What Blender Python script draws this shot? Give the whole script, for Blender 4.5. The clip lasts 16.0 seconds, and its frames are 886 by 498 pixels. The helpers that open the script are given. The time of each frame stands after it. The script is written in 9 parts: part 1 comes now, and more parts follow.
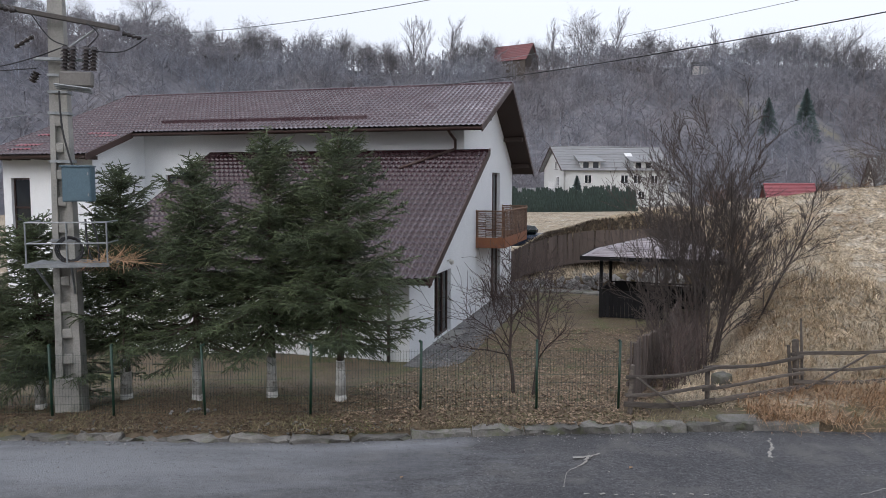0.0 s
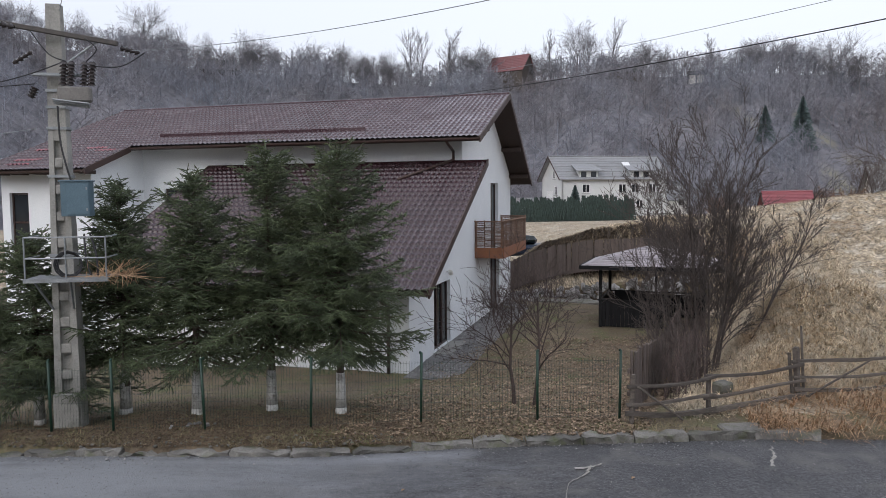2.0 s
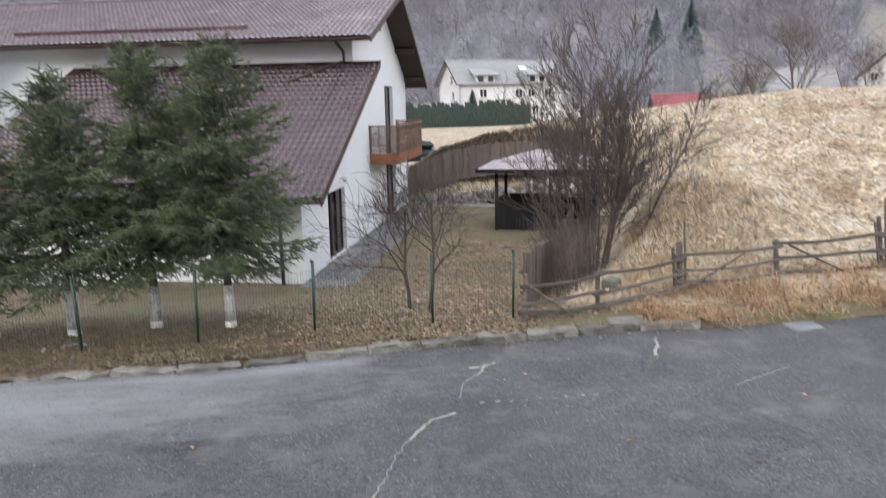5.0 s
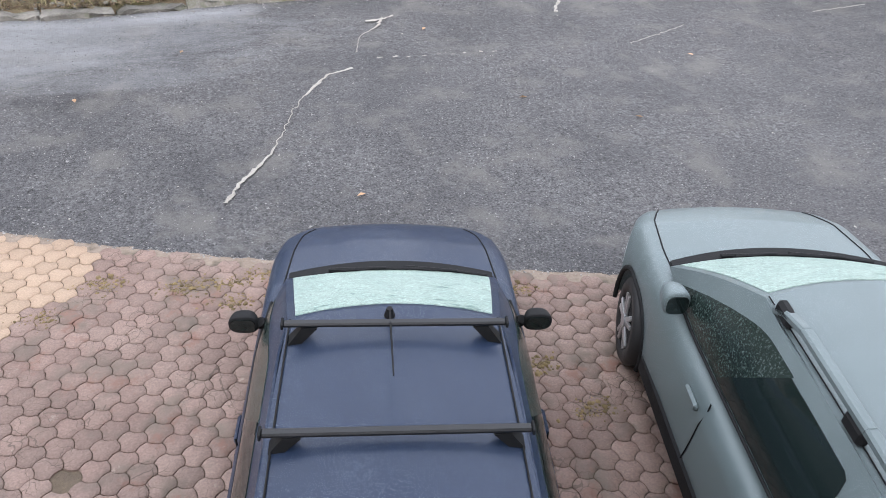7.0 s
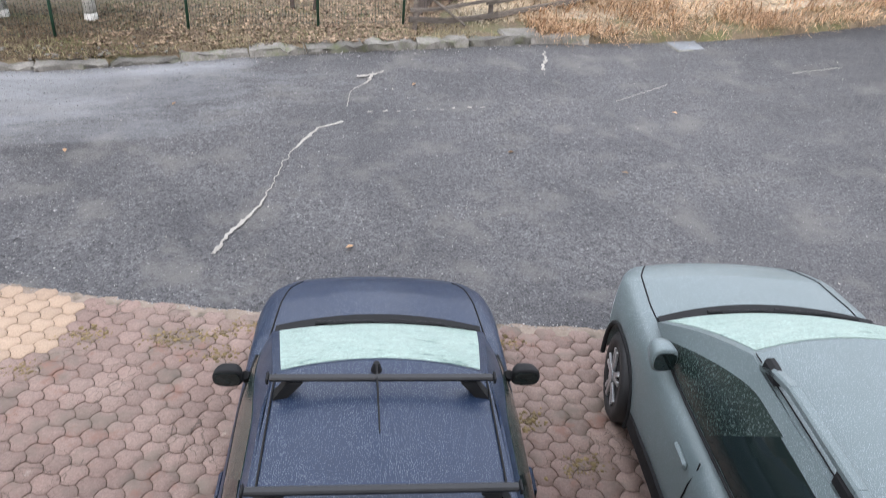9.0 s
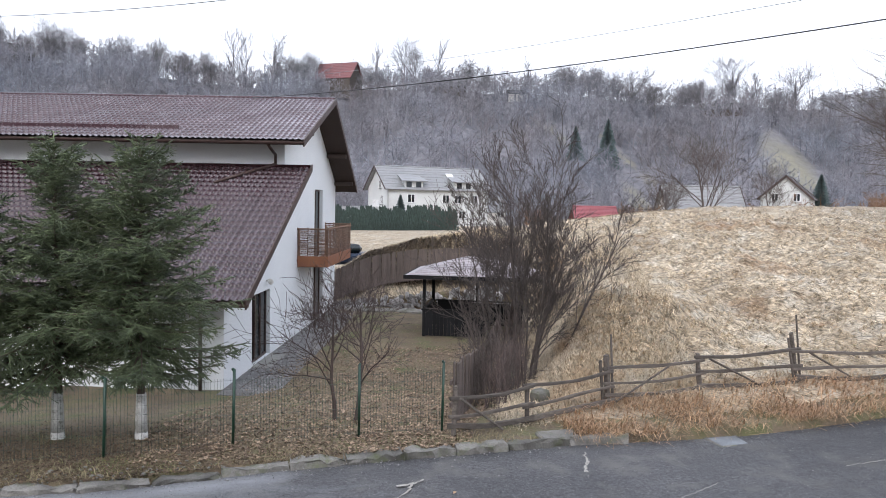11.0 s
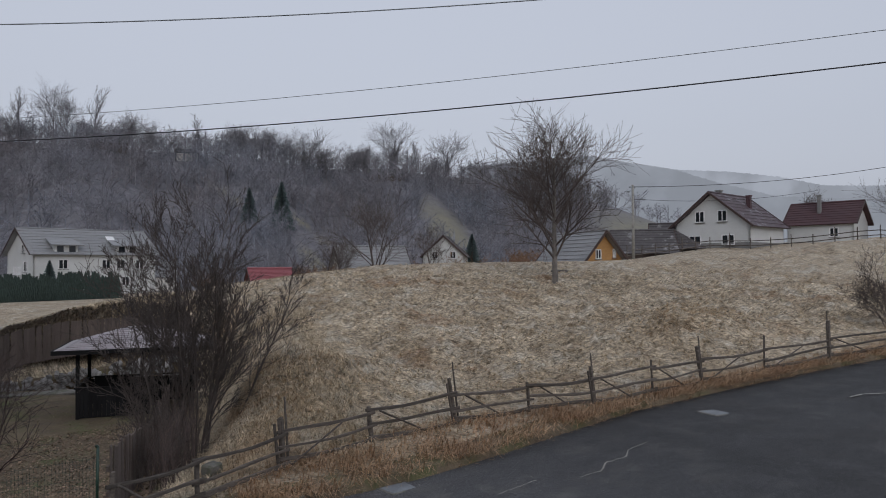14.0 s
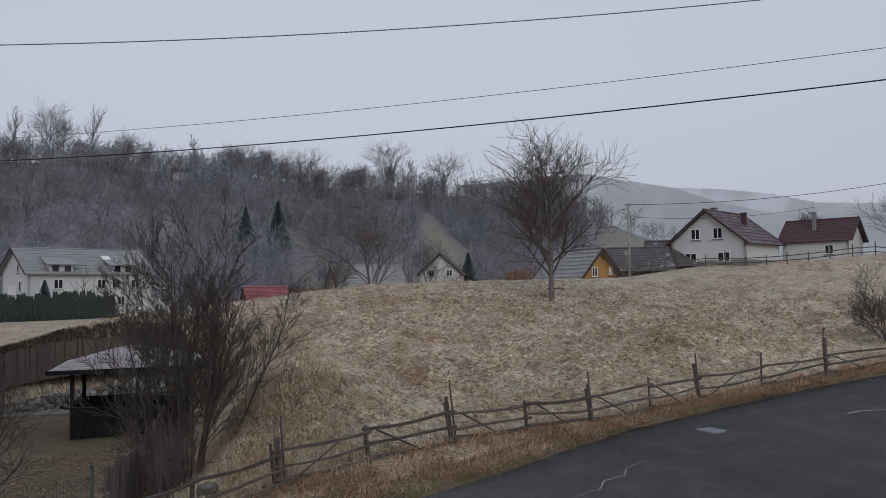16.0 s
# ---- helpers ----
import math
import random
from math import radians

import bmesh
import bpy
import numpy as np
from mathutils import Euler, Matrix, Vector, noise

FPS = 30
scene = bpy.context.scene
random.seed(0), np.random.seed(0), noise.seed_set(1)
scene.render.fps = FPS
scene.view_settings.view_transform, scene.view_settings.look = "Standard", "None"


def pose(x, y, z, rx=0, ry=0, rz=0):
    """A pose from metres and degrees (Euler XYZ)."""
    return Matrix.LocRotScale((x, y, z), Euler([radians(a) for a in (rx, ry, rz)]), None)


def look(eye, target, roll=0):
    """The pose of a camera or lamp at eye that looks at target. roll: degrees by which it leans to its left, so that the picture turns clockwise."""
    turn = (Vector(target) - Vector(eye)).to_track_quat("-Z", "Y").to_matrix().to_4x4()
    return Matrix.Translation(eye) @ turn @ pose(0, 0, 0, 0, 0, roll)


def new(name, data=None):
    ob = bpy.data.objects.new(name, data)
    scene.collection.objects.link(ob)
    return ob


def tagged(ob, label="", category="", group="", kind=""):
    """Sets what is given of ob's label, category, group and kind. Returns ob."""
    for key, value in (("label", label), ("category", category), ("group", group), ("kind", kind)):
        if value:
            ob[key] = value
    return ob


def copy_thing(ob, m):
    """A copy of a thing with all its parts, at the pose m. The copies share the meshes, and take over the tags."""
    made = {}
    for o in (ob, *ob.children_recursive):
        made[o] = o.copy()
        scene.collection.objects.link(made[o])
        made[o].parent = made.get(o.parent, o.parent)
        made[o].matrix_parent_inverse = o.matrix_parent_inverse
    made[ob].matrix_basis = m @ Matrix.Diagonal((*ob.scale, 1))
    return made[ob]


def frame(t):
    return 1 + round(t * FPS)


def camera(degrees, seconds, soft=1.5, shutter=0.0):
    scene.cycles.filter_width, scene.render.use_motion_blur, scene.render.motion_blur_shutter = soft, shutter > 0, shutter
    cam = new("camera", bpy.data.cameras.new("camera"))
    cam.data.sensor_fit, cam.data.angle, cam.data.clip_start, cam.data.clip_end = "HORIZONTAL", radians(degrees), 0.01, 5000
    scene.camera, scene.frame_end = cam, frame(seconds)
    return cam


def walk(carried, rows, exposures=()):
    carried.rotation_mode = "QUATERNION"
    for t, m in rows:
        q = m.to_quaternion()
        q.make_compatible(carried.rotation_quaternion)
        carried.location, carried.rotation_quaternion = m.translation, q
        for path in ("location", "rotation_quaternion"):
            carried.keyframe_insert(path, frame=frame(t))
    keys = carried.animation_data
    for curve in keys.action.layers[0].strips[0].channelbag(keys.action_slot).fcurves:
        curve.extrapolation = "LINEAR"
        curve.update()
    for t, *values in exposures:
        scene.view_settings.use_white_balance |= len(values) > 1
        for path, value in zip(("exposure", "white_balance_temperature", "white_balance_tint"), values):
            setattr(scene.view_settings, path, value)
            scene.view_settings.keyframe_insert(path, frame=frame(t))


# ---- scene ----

# ---------------------------------------------------------------- camera
EYE = Vector((0.0, 0.0, 4.2))
cam = camera(62.4, 16.0, 0.6, 0.3)


def aim(yaw, pitch, lean, dx=0.0, dy=0.0, dz=0.0):
    """A pose at the balcony from heading, tilt and lean to the right, in degrees."""
    y, p = radians(yaw), radians(pitch)
    eye = EYE + Vector((dx, dy, dz))
    way = Vector((-math.sin(y) * math.cos(p), math.cos(y) * math.cos(p), math.sin(p)))
    return look(eye, eye + way, -lean)


ROWS = [
    # seconds, heading, tilt, lean, and how far the hand-held camera has shifted
    (0.00, 0.17, -4.90, -0.10, 0.039, -0.320, 0.105),
    (0.50, 0.10, -4.76, -0.08, 0.036, -0.320, 0.108),
    (1.00, 0.08, -4.59, 0.10, 0.032, -0.321, 0.111),
    (1.50, 0.02, -4.37, 0.22, 0.025, -0.324, 0.114),
    (2.00, 0.08, -4.07, 0.46, 0.034, -0.318, 0.113),
    (2.50, 0.17, -4.00, 0.33, 0.068, -0.270, 0.106),
    (3.00, 0.18, -3.66, 0.50, 0.030, -0.080, 0.100),
    (3.20, 0.26, -3.41, 0.52, 0.010, -0.034, 0.100),
    (4.25, -2.55, -3.70, 0.75, 0.130, 0.010, 0.040),
    (5.30, -10.40, -17.73, 0.70, 0.235, 0.061, -0.025),
    (5.50, -12.38, -22.58, 0.20, 0.230, 0.072, -0.030),
    (6.00, -15.14, -32.38, -1.40, 0.197, 0.115, -0.030),
    (6.50, -16.16, -36.76, -2.60, 0.192, 0.118, -0.036),
    (7.00, -17.16, -37.70, -3.70, 0.194, 0.119, -0.036),
    (7.50, -17.43, -37.55, -4.22, 0.192, 0.120, -0.036),
    (8.00, -17.65, -37.41, -4.52, 0.193, 0.118, -0.035),
    (8.50, -18.05, -36.96, -4.80, 0.193, 0.120, -0.033),
    (9.00, -18.01, -33.61, -4.78, 0.190, 0.127, -0.022),
    (9.50, -17.38, -24.23, -4.00, 0.158, 0.135, 0.008),
    (10.00, -16.01, -13.23, -2.80, 0.127, 0.185, 0.054),
    (10.20, -15.47, -9.70, -2.30, 0.118, 0.195, 0.070),
    (11.25, -13.20, -3.10, -0.90, 0.140, 0.185, 0.100),
    (12.30, -13.39, -3.87, -0.00, 0.175, 0.165, 0.104),
    (12.50, -14.57, -3.55, -0.02, 0.192, 0.174, 0.100),
    (13.00, -22.96, -1.75, -0.18, 0.236, 0.172, 0.095),
    (13.50, -32.96, -0.14, 0.20, 0.268, 0.126, 0.099),
    (14.00, -38.36, 1.58, 0.50, 0.262, 0.078, 0.107),
    (14.50, -39.03, 2.64, 0.58, 0.252, 0.059, 0.112),
    (15.00, -39.19, 2.84, 0.62, 0.243, 0.052, 0.112),
    (15.50, -39.11, 2.92, 0.67, 0.244, 0.060, 0.104),
    (16.00, -38.66, 3.01, 0.70, 0.246, 0.065, 0.099),
]
EXPOSURES = [(t, stops, 6380 if t < 4 or 12 < t < 13.5 else 6580 if t < 10.1 else 6250, 14) for t, stops in ((0.0, 0.27), (3.2, 0.25), (5.3, 1.28), (6.0, 1.56), (9.0, 1.56), (10.2, 1.34), (12.3, 0.11), (13.0, -0.2), (14.0, -0.57), (16.0, -0.57))]
walk(cam, [(r[0], aim(*r[1:])) for r in ROWS], EXPOSURES)

# ---------------------------------------------------------------- sky and sun
world = bpy.data.worlds.new("overcast")
scene.world = world
world.use_nodes = True
wn, wl = world.node_tree.nodes, world.node_tree.links
wn.clear()
sky = wn.new("ShaderNodeTexSky")
sky.sky_type, sky.sun_disc = "NISHITA", False
sky.sun_elevation, sky.sun_rotation = radians(28), radians(-150)
sky.dust_density, sky.air_density = 4.0, 1.5
grey = wn.new("ShaderNodeHueSaturation")
grey.inputs["Saturation"].default_value = 0.3
wl.new(sky.outputs[0], grey.inputs["Color"])
skylight = wn.new("ShaderNodeBackground")
skylight.inputs[1].default_value = 0.05
wl.new(grey.outputs[0], skylight.inputs[0])
# the cloud cover, a little brighter overhead
tc = wn.new("ShaderNodeTexCoord")
sep = wn.new("ShaderNodeSeparateXYZ")
wl.new(tc.outputs["Generated"], sep.inputs[0])
ramp = wn.new("ShaderNodeValToRGB")
ramp.color_ramp.elements[0].position, ramp.color_ramp.elements[0].color = 0.0, (0.655, 0.71, 0.80, 1)
ramp.color_ramp.elements[1].position, ramp.color_ramp.elements[1].color = 0.75, (0.86, 0.93, 1.04, 1)
wl.new(sep.outputs[2], ramp.inputs[0])
clouds = wn.new("ShaderNodeBackground")
clouds.inputs[1].default_value = 0.78
wl.new(ramp.outputs[0], clouds.inputs[0])
add = wn.new("ShaderNodeAddShader")
wl.new(skylight.outputs[0], add.inputs[0])
wl.new(clouds.outputs[0], add.inputs[1])
wout = wn.new("ShaderNodeOutputWorld")
wl.new(add.outputs[0], wout.inputs[0])

sun = new("sun", bpy.data.lights.new("sun", "SUN"))
sun.data.energy, sun.data.angle, sun.data.color = 0.5, radians(40), (1.0, 0.97, 0.92)
sun.matrix_world = look((-20, -30, 40), (0, 10, 0))

# ---------------------------------------------------------------- materials


def material(name, c1, c2=None, rough=0.7, scale=4.0, fine=60.0, bump=0.2, metal=0.0, dist=0.01, spots=None, spot_scale=1.5, spot_amount=0.5,
             coat=0.0, per_piece=0.0, stretch=None, spec=0.5, world_pos=False, grain=None, fcon=(0.72, 1.2)):
    """A surface with two scales of colour noise, optional stains, bump, and variation from piece to piece."""
    m = bpy.data.materials.new(name)
    m.use_nodes = True
    n, l = m.node_tree.nodes, m.node_tree.links
    b = n["Principled BSDF"]
    c2 = c2 or tuple(min(1, v * 1.25) for v in c1)
    if world_pos:
        geo = n.new("ShaderNodeNewGeometry")
        src = geo.outputs["Position"]
    else:
        t = n.new("ShaderNodeTexCoord")
        src = t.outputs["Object"]
    if stretch:
        mp = n.new("ShaderNodeMapping")
        mp.inputs["Scale"].default_value = stretch
        l.new(src, mp.inputs[0])
        src = mp.outputs[0]
    def nz(sc, detail=4.0, rg=0.6):
        x = n.new("ShaderNodeTexNoise")
        x.inputs["Scale"].default_value, x.inputs["Detail"].default_value, x.inputs["Roughness"].default_value = sc, detail, rg
        l.new(src, x.inputs["Vector"])
        return x.outputs["Fac"]
    def contrast(f, lo, hi):
        r = n.new("ShaderNodeMapRange")
        r.inputs["From Min"].default_value, r.inputs["From Max"].default_value = lo, hi
        l.new(f, r.inputs["Value"])
        return r.outputs[0]
    def mix(f, a, bb, blend="MIX"):
        x = n.new("ShaderNodeMix")
        x.data_type, x.blend_type = "RGBA", blend
        for val, sock in ((f, x.inputs["Factor"]), (a, x.inputs["A"]), (bb, x.inputs["B"])):
            if isinstance(val, (int, float)):
                sock.default_value = val
            elif isinstance(val, tuple):
                sock.default_value = (*val, 1)
            else:
                l.new(val, sock)
        return x.outputs["Result"]
    big = contrast(nz(scale), 0.3, 0.7)
    small = nz(fine, 3.0)
    col = mix(big, c1, c2)
    dark = contrast(small, 0.2, 0.8)
    shade = mix(dark, (fcon[0],) * 3, (fcon[1],) * 3)
    col = mix(1.0, col, shade, "MULTIPLY")
    if grain:
        gm = mix(contrast(nz(grain[0], 8.0, 0.8), 0.32, 0.68), (1 - grain[1],) * 3, (1 + grain[1],) * 3)
        col = mix(1.0, col, gm, "MULTIPLY")
    if spots:
        f = contrast(nz(spot_scale, 6.0, 0.65), 0.62 - 0.25 * spot_amount, 0.72 - 0.1 * spot_amount)
        col = mix(f, col, spots)
    if per_piece:
        oi = n.new("ShaderNodeObjectInfo")
        gi = n.new("ShaderNodeNewGeometry")
        s = n.new("ShaderNodeMath")
        s.operation = "ADD"
        l.new(oi.outputs["Random"], s.inputs[0])
        l.new(gi.outputs["Random Per Island"], s.inputs[1])
        fr = n.new("ShaderNodeMath")
        fr.operation = "FRACT"
        l.new(s.outputs[0], fr.inputs[0])
        v = mix(fr.outputs[0], (1 - per_piece,) * 3, (1 + per_piece,) * 3)
        col = mix(1.0, col, v, "MULTIPLY")
    l.new(col, b.inputs["Base Color"])
    rr = n.new("ShaderNodeMapRange")
    rr.inputs["To Min"].default_value, rr.inputs["To Max"].default_value = max(0.02, rough - 0.12), min(1, rough + 0.12)
    l.new(big, rr.inputs["Value"])
    l.new(rr.outputs[0], b.inputs["Roughness"])
    b.inputs["Metallic"].default_value = metal
    b.inputs["Specular IOR Level"].default_value = spec
    b.inputs["Coat Weight"].default_value = coat
    b.inputs["Coat Roughness"].default_value = 0.08
    if bump:
        bp = n.new("ShaderNodeBump")
        bp.inputs["Strength"].default_value, bp.inputs["Distance"].default_value = bump, dist
        l.new(small, bp.inputs["Height"])
        l.new(bp.outputs[0], b.inputs["Normal"])
    return m


def two_tone(m, other, lo, hi, scale, rough=None):
    """Lays a second colour over a material in noise-shaped patches. Returns the mask socket."""
    n, l = m.node_tree.nodes, m.node_tree.links
    b = n["Principled BSDF"]
    old = b.inputs["Base Color"].links[0].from_socket
    geo = n.new("ShaderNodeNewGeometry")
    x = n.new("ShaderNodeTexNoise")
    x.inputs["Scale"].default_value, x.inputs["Detail"].default_value, x.inputs["Roughness"].default_value = scale, 8.0, 0.7
    l.new(geo.outputs["Position"], x.inputs["Vector"])
    r = n.new("ShaderNodeMapRange")
    r.inputs["From Min"].default_value, r.inputs["From Max"].default_value = lo, hi
    l.new(x.outputs["Fac"], r.inputs["Value"])
    k = n.new("ShaderNodeMix")
    k.data_type = "RGBA"
    l.new(r.outputs[0], k.inputs["Factor"])
    l.new(old, k.inputs["A"])
    k.inputs["B"].default_value = (*other, 1)
    l.new(k.outputs["Result"], b.inputs["Base Color"])
    return r, geo


M = {}
M["asphalt"] = material("asphalt", (0.044, 0.044, 0.047), (0.082, 0.081, 0.083), 0.62, 0.8, 44, 1.0, dist=0.02, spots=(0.13, 0.125, 0.12), spot_scale=1.1, spot_amount=0.42, world_pos=True, grain=(14, 0.55), fcon=(0.0, 2.6), spec=0.28)
M["soil"] = material("soil", (0.105, 0.078, 0.052), (0.20, 0.155, 0.10), 0.95, 0.9, 14, 0.8, dist=0.05, spots=(0.105, 0.115, 0.045), spot_scale=0.8, spot_amount=0.5, world_pos=True)
M["meadow"] = material("dead_grass_ground", (0.25, 0.195, 0.128), (0.40, 0.335, 0.245), 0.95, 0.30, 3.4, 1.0, dist=0.2, spots=(0.16, 0.115, 0.07), spot_scale=0.9, spot_amount=0.4, world_pos=True, grain=(9, 0.5), fcon=(0.6, 1.45))
M["plaster"] = material("white_render", (0.76, 0.785, 0.80), (0.83, 0.85, 0.855), 0.9, 0.6, 120, 0.15, dist=0.004)
M["plaster_old"] = material("pale_render", (0.62, 0.60, 0.55), (0.72, 0.70, 0.65), 0.9, 0.4, 30, 0.15)
M["roof_metal"] = material("wine_metal_tile", (0.024, 0.0075, 0.010), (0.036, 0.012, 0.015), 0.24, 0.5, 40, 0.05, spec=0.5)
M["roof_main"] = material("frosted_metal_tile", (0.036, 0.013, 0.018), (0.060, 0.030, 0.036), 0.22, 0.5, 26, 0.05, spots=(0.24, 0.21, 0.23), spot_scale=14, spot_amount=0.2, spec=0.5)
M["roof_red"] = material("bare_red_tile", (0.17, 0.014, 0.024), (0.21, 0.022, 0.032), 0.35, 1, 40, 0.05, coat=0.3)
M["brown_trim"] = material("brown_fascia", (0.045, 0.026, 0.022), (0.065, 0.036, 0.03), 0.55, 2, 60, 0.1)
M["dark_wood"] = material("dark_soffit_wood", (0.03, 0.018, 0.014), (0.05, 0.03, 0.022), 0.7, 3, 50, 0.2, stretch=(1, 8, 8))
M["balcony_wood"] = material("orange_balcony_wood", (0.20, 0.075, 0.035), (0.30, 0.12, 0.055), 0.6, 3, 40, 0.2)
M["wicker"] = material("woven_willow", (0.15, 0.085, 0.055), (0.26, 0.16, 0.11), 0.8, 6, 50, 0.3, per_piece=0.4)
M["frame_brown"] = material("brown_window_frame", (0.035, 0.018, 0.014), (0.05, 0.026, 0.02), 0.4, 3, 60, 0.05)
M["concrete"] = material("pole_concrete", (0.24, 0.235, 0.22), (0.36, 0.35, 0.32), 0.9, 1.6, 45, 0.3, spots=(0.16, 0.16, 0.14), spot_scale=2.5, spot_amount=0.4)
M["kerb"] = material("kerb_concrete", (0.10, 0.095, 0.085), (0.235, 0.225, 0.205), 0.95, 2.5, 40, 0.6, dist=0.02, spots=(0.10, 0.11, 0.06), spot_scale=2.2, spot_amount=0.45, per_piece=0.25, world_pos=True)
M["cover"] = material("frosted_cover", (0.13, 0.14, 0.15), (0.22, 0.235, 0.25), 0.8, 3, 40, 0.3)
M["case_grey"] = material("old_grey_case", (0.13, 0.122, 0.112), (0.20, 0.19, 0.175), 0.7, 3, 40, 0.1)
M["steel"] = material("galvanised_steel", (0.22, 0.24, 0.25), (0.34, 0.36, 0.37), 0.5, 8, 80, 0.05, metal=0.6)
M["box_blue"] = material("blue_grey_cabinet", (0.075, 0.13, 0.165), (0.095, 0.155, 0.19), 0.5, 2, 60, 0.05)
M["black"] = material("black_rubber", (0.012, 0.012, 0.013), (0.02, 0.02, 0.021), 0.6, 8, 80, 0.1)
M["insulator"] = material("dark_insulator", (0.028, 0.024, 0.024), (0.05, 0.04, 0.038), 0.25, 8, 60, 0.0)
M["rusty_steel"] = material("weathered_steel", (0.055, 0.05, 0.047), (0.10, 0.09, 0.082), 0.8, 6, 60, 0.2)
M["fruit_bark"] = material("fruit_tree_bark", (0.055, 0.038, 0.034), (0.09, 0.066, 0.058), 0.9, 4, 50, 0.3)
M["cable"] = material("cable", (0.02, 0.02, 0.022), (0.03, 0.03, 0.032), 0.6, 5, 50, 0.0)
M["green_paint"] = material("green_post_paint", (0.008, 0.032, 0.020), (0.012, 0.046, 0.028), 0.45, 6, 60, 0.05)
M["mesh_wire"] = material("green_wire", (0.03, 0.055, 0.04), (0.05, 0.075, 0.06), 0.5, 6, 60, 0.0)
M["grey_wood"] = material("weathered_wood", (0.060, 0.050, 0.043), (0.15, 0.128, 0.110), 0.9, 2.5, 24, 0.7, per_piece=0.25, stretch=(1.2, 9, 9))
M["board"] = material("fence_board", (0.095, 0.073, 0.062), (0.155, 0.122, 0.106), 0.9, 2.5, 30, 0.4, per_piece=0.2, stretch=(9, 9, 1.2))
M["black_wood"] = material("black_stained_wood", (0.009, 0.009, 0.010), (0.016, 0.016, 0.017), 0.8, 3, 40, 0.2, per_piece=0.2, spec=0.15)
M["gazebo_roof"] = material("shingle_felt", (0.22, 0.19, 0.20), (0.36, 0.33, 0.34), 0.6, 1.2, 18, 0.2, per_piece=0.2)
M["bark"] = material("grey_bark", (0.080, 0.064, 0.057), (0.135, 0.110, 0.098), 0.95, 3, 40, 0.5)
M["bush_bark"] = material("dark_willow_bark", (0.058, 0.047, 0.043), (0.105, 0.087, 0.079), 0.95, 3, 40, 0.5)
# skyline twigs paled: distance haze is mixed into their grey
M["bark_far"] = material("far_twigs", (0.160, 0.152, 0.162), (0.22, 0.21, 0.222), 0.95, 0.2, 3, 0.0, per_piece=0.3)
M["bark_pale"] = material("pale_bark", (0.12, 0.108, 0.098), (0.22, 0.20, 0.18), 0.95, 2.5, 25, 0.4)
M["bark_fir"] = material("fir_bark", (0.055, 0.04, 0.032), (0.10, 0.075, 0.06), 0.95, 4, 40, 0.5)
M["shoot_bark"] = material("shoot_bark", (0.085, 0.060, 0.055), (0.15, 0.112, 0.10), 0.9, 4, 40, 0.0, per_piece=0.3)
M["lime"] = material("limewash", (0.45, 0.45, 0.43), (0.66, 0.66, 0.64), 0.95, 6, 40, 0.3, spots=(0.20, 0.18, 0.16), spot_scale=7, spot_amount=0.45)
M["needles"] = material("spruce_needles", (0.045, 0.066, 0.034), (0.120, 0.150, 0.070), 0.6, 1.6, 12, 0.0, per_piece=0.45)
M["straw"] = material("straw_blades", (0.35, 0.268, 0.168), (0.55, 0.465, 0.34), 0.9, 0.45, 3.4, 0.0, per_piece=0.35, world_pos=True, fcon=(0.6, 1.45))
M["straw_orange"] = material("rust_straw_blades", (0.37, 0.225, 0.125), (0.57, 0.40, 0.25), 0.9, 0.7, 7, 0.0, per_piece=0.4, world_pos=True)
M["straw_hump"] = material("tawny_straw_blades", (0.33, 0.215, 0.115), (0.52, 0.395, 0.25), 0.9, 0.7, 7, 0.0, per_piece=0.4, world_pos=True)
M["moss"] = material("olive_moss", (0.10, 0.095, 0.030), (0.19, 0.165, 0.055), 0.95, 2, 12, 0.0, per_piece=0.4, world_pos=True)
M["sod"] = material("torn_sod", (0.070, 0.050, 0.034), (0.15, 0.11, 0.072), 0.95, 2, 12, 0.0, per_piece=0.4, world_pos=True)
M["leaf_litter"] = material("fallen_leaves", (0.17, 0.115, 0.078), (0.33, 0.25, 0.175), 0.9, 2, 9, 0.0, per_piece=0.5, world_pos=True)
M["needle_litter"] = material("needle_litter", (0.085, 0.058, 0.038), (0.165, 0.115, 0.072), 0.95, 2, 9, 0.0, per_piece=0.5, world_pos=True)
M["lawn"] = material("winter_lawn", (0.17, 0.14, 0.08), (0.28, 0.235, 0.14), 0.9, 0.8, 7, 0.0, per_piece=0.35, world_pos=True, spots=(0.10, 0.12, 0.04), spot_scale=0.45, spot_amount=0.4)
M["gravel"] = material("crushed_stone", (0.20, 0.195, 0.19), (0.34, 0.33, 0.325), 0.9, 2, 28, 1.0, dist=0.05, per_piece=0.4, world_pos=True)
M["paver_red"] = material("rose_paver", (0.200, 0.130, 0.108), (0.262, 0.192, 0.163), 0.75, 1.2, 70, 0.35, dist=0.006, spots=(0.15, 0.118, 0.095), spot_scale=2.6, spot_amount=0.45, per_piece=0.16, grain=(38, 0.22), world_pos=True)
M["paver_yellow"] = material("cream_paver", (0.33, 0.235, 0.165), (0.40, 0.295, 0.215), 0.75, 1.2, 70, 0.3, dist=0.006, per_piece=0.1, world_pos=True)
M["bedding"] = material("joint_soil", (0.085, 0.064, 0.048), (0.15, 0.115, 0.08), 0.95, 3, 40, 0.6, dist=0.02, world_pos=True)
M["joint_moss"] = material("dry_moss", (0.13, 0.095, 0.045), (0.22, 0.16, 0.075), 0.95, 5, 40, 0.0, per_piece=0.4)
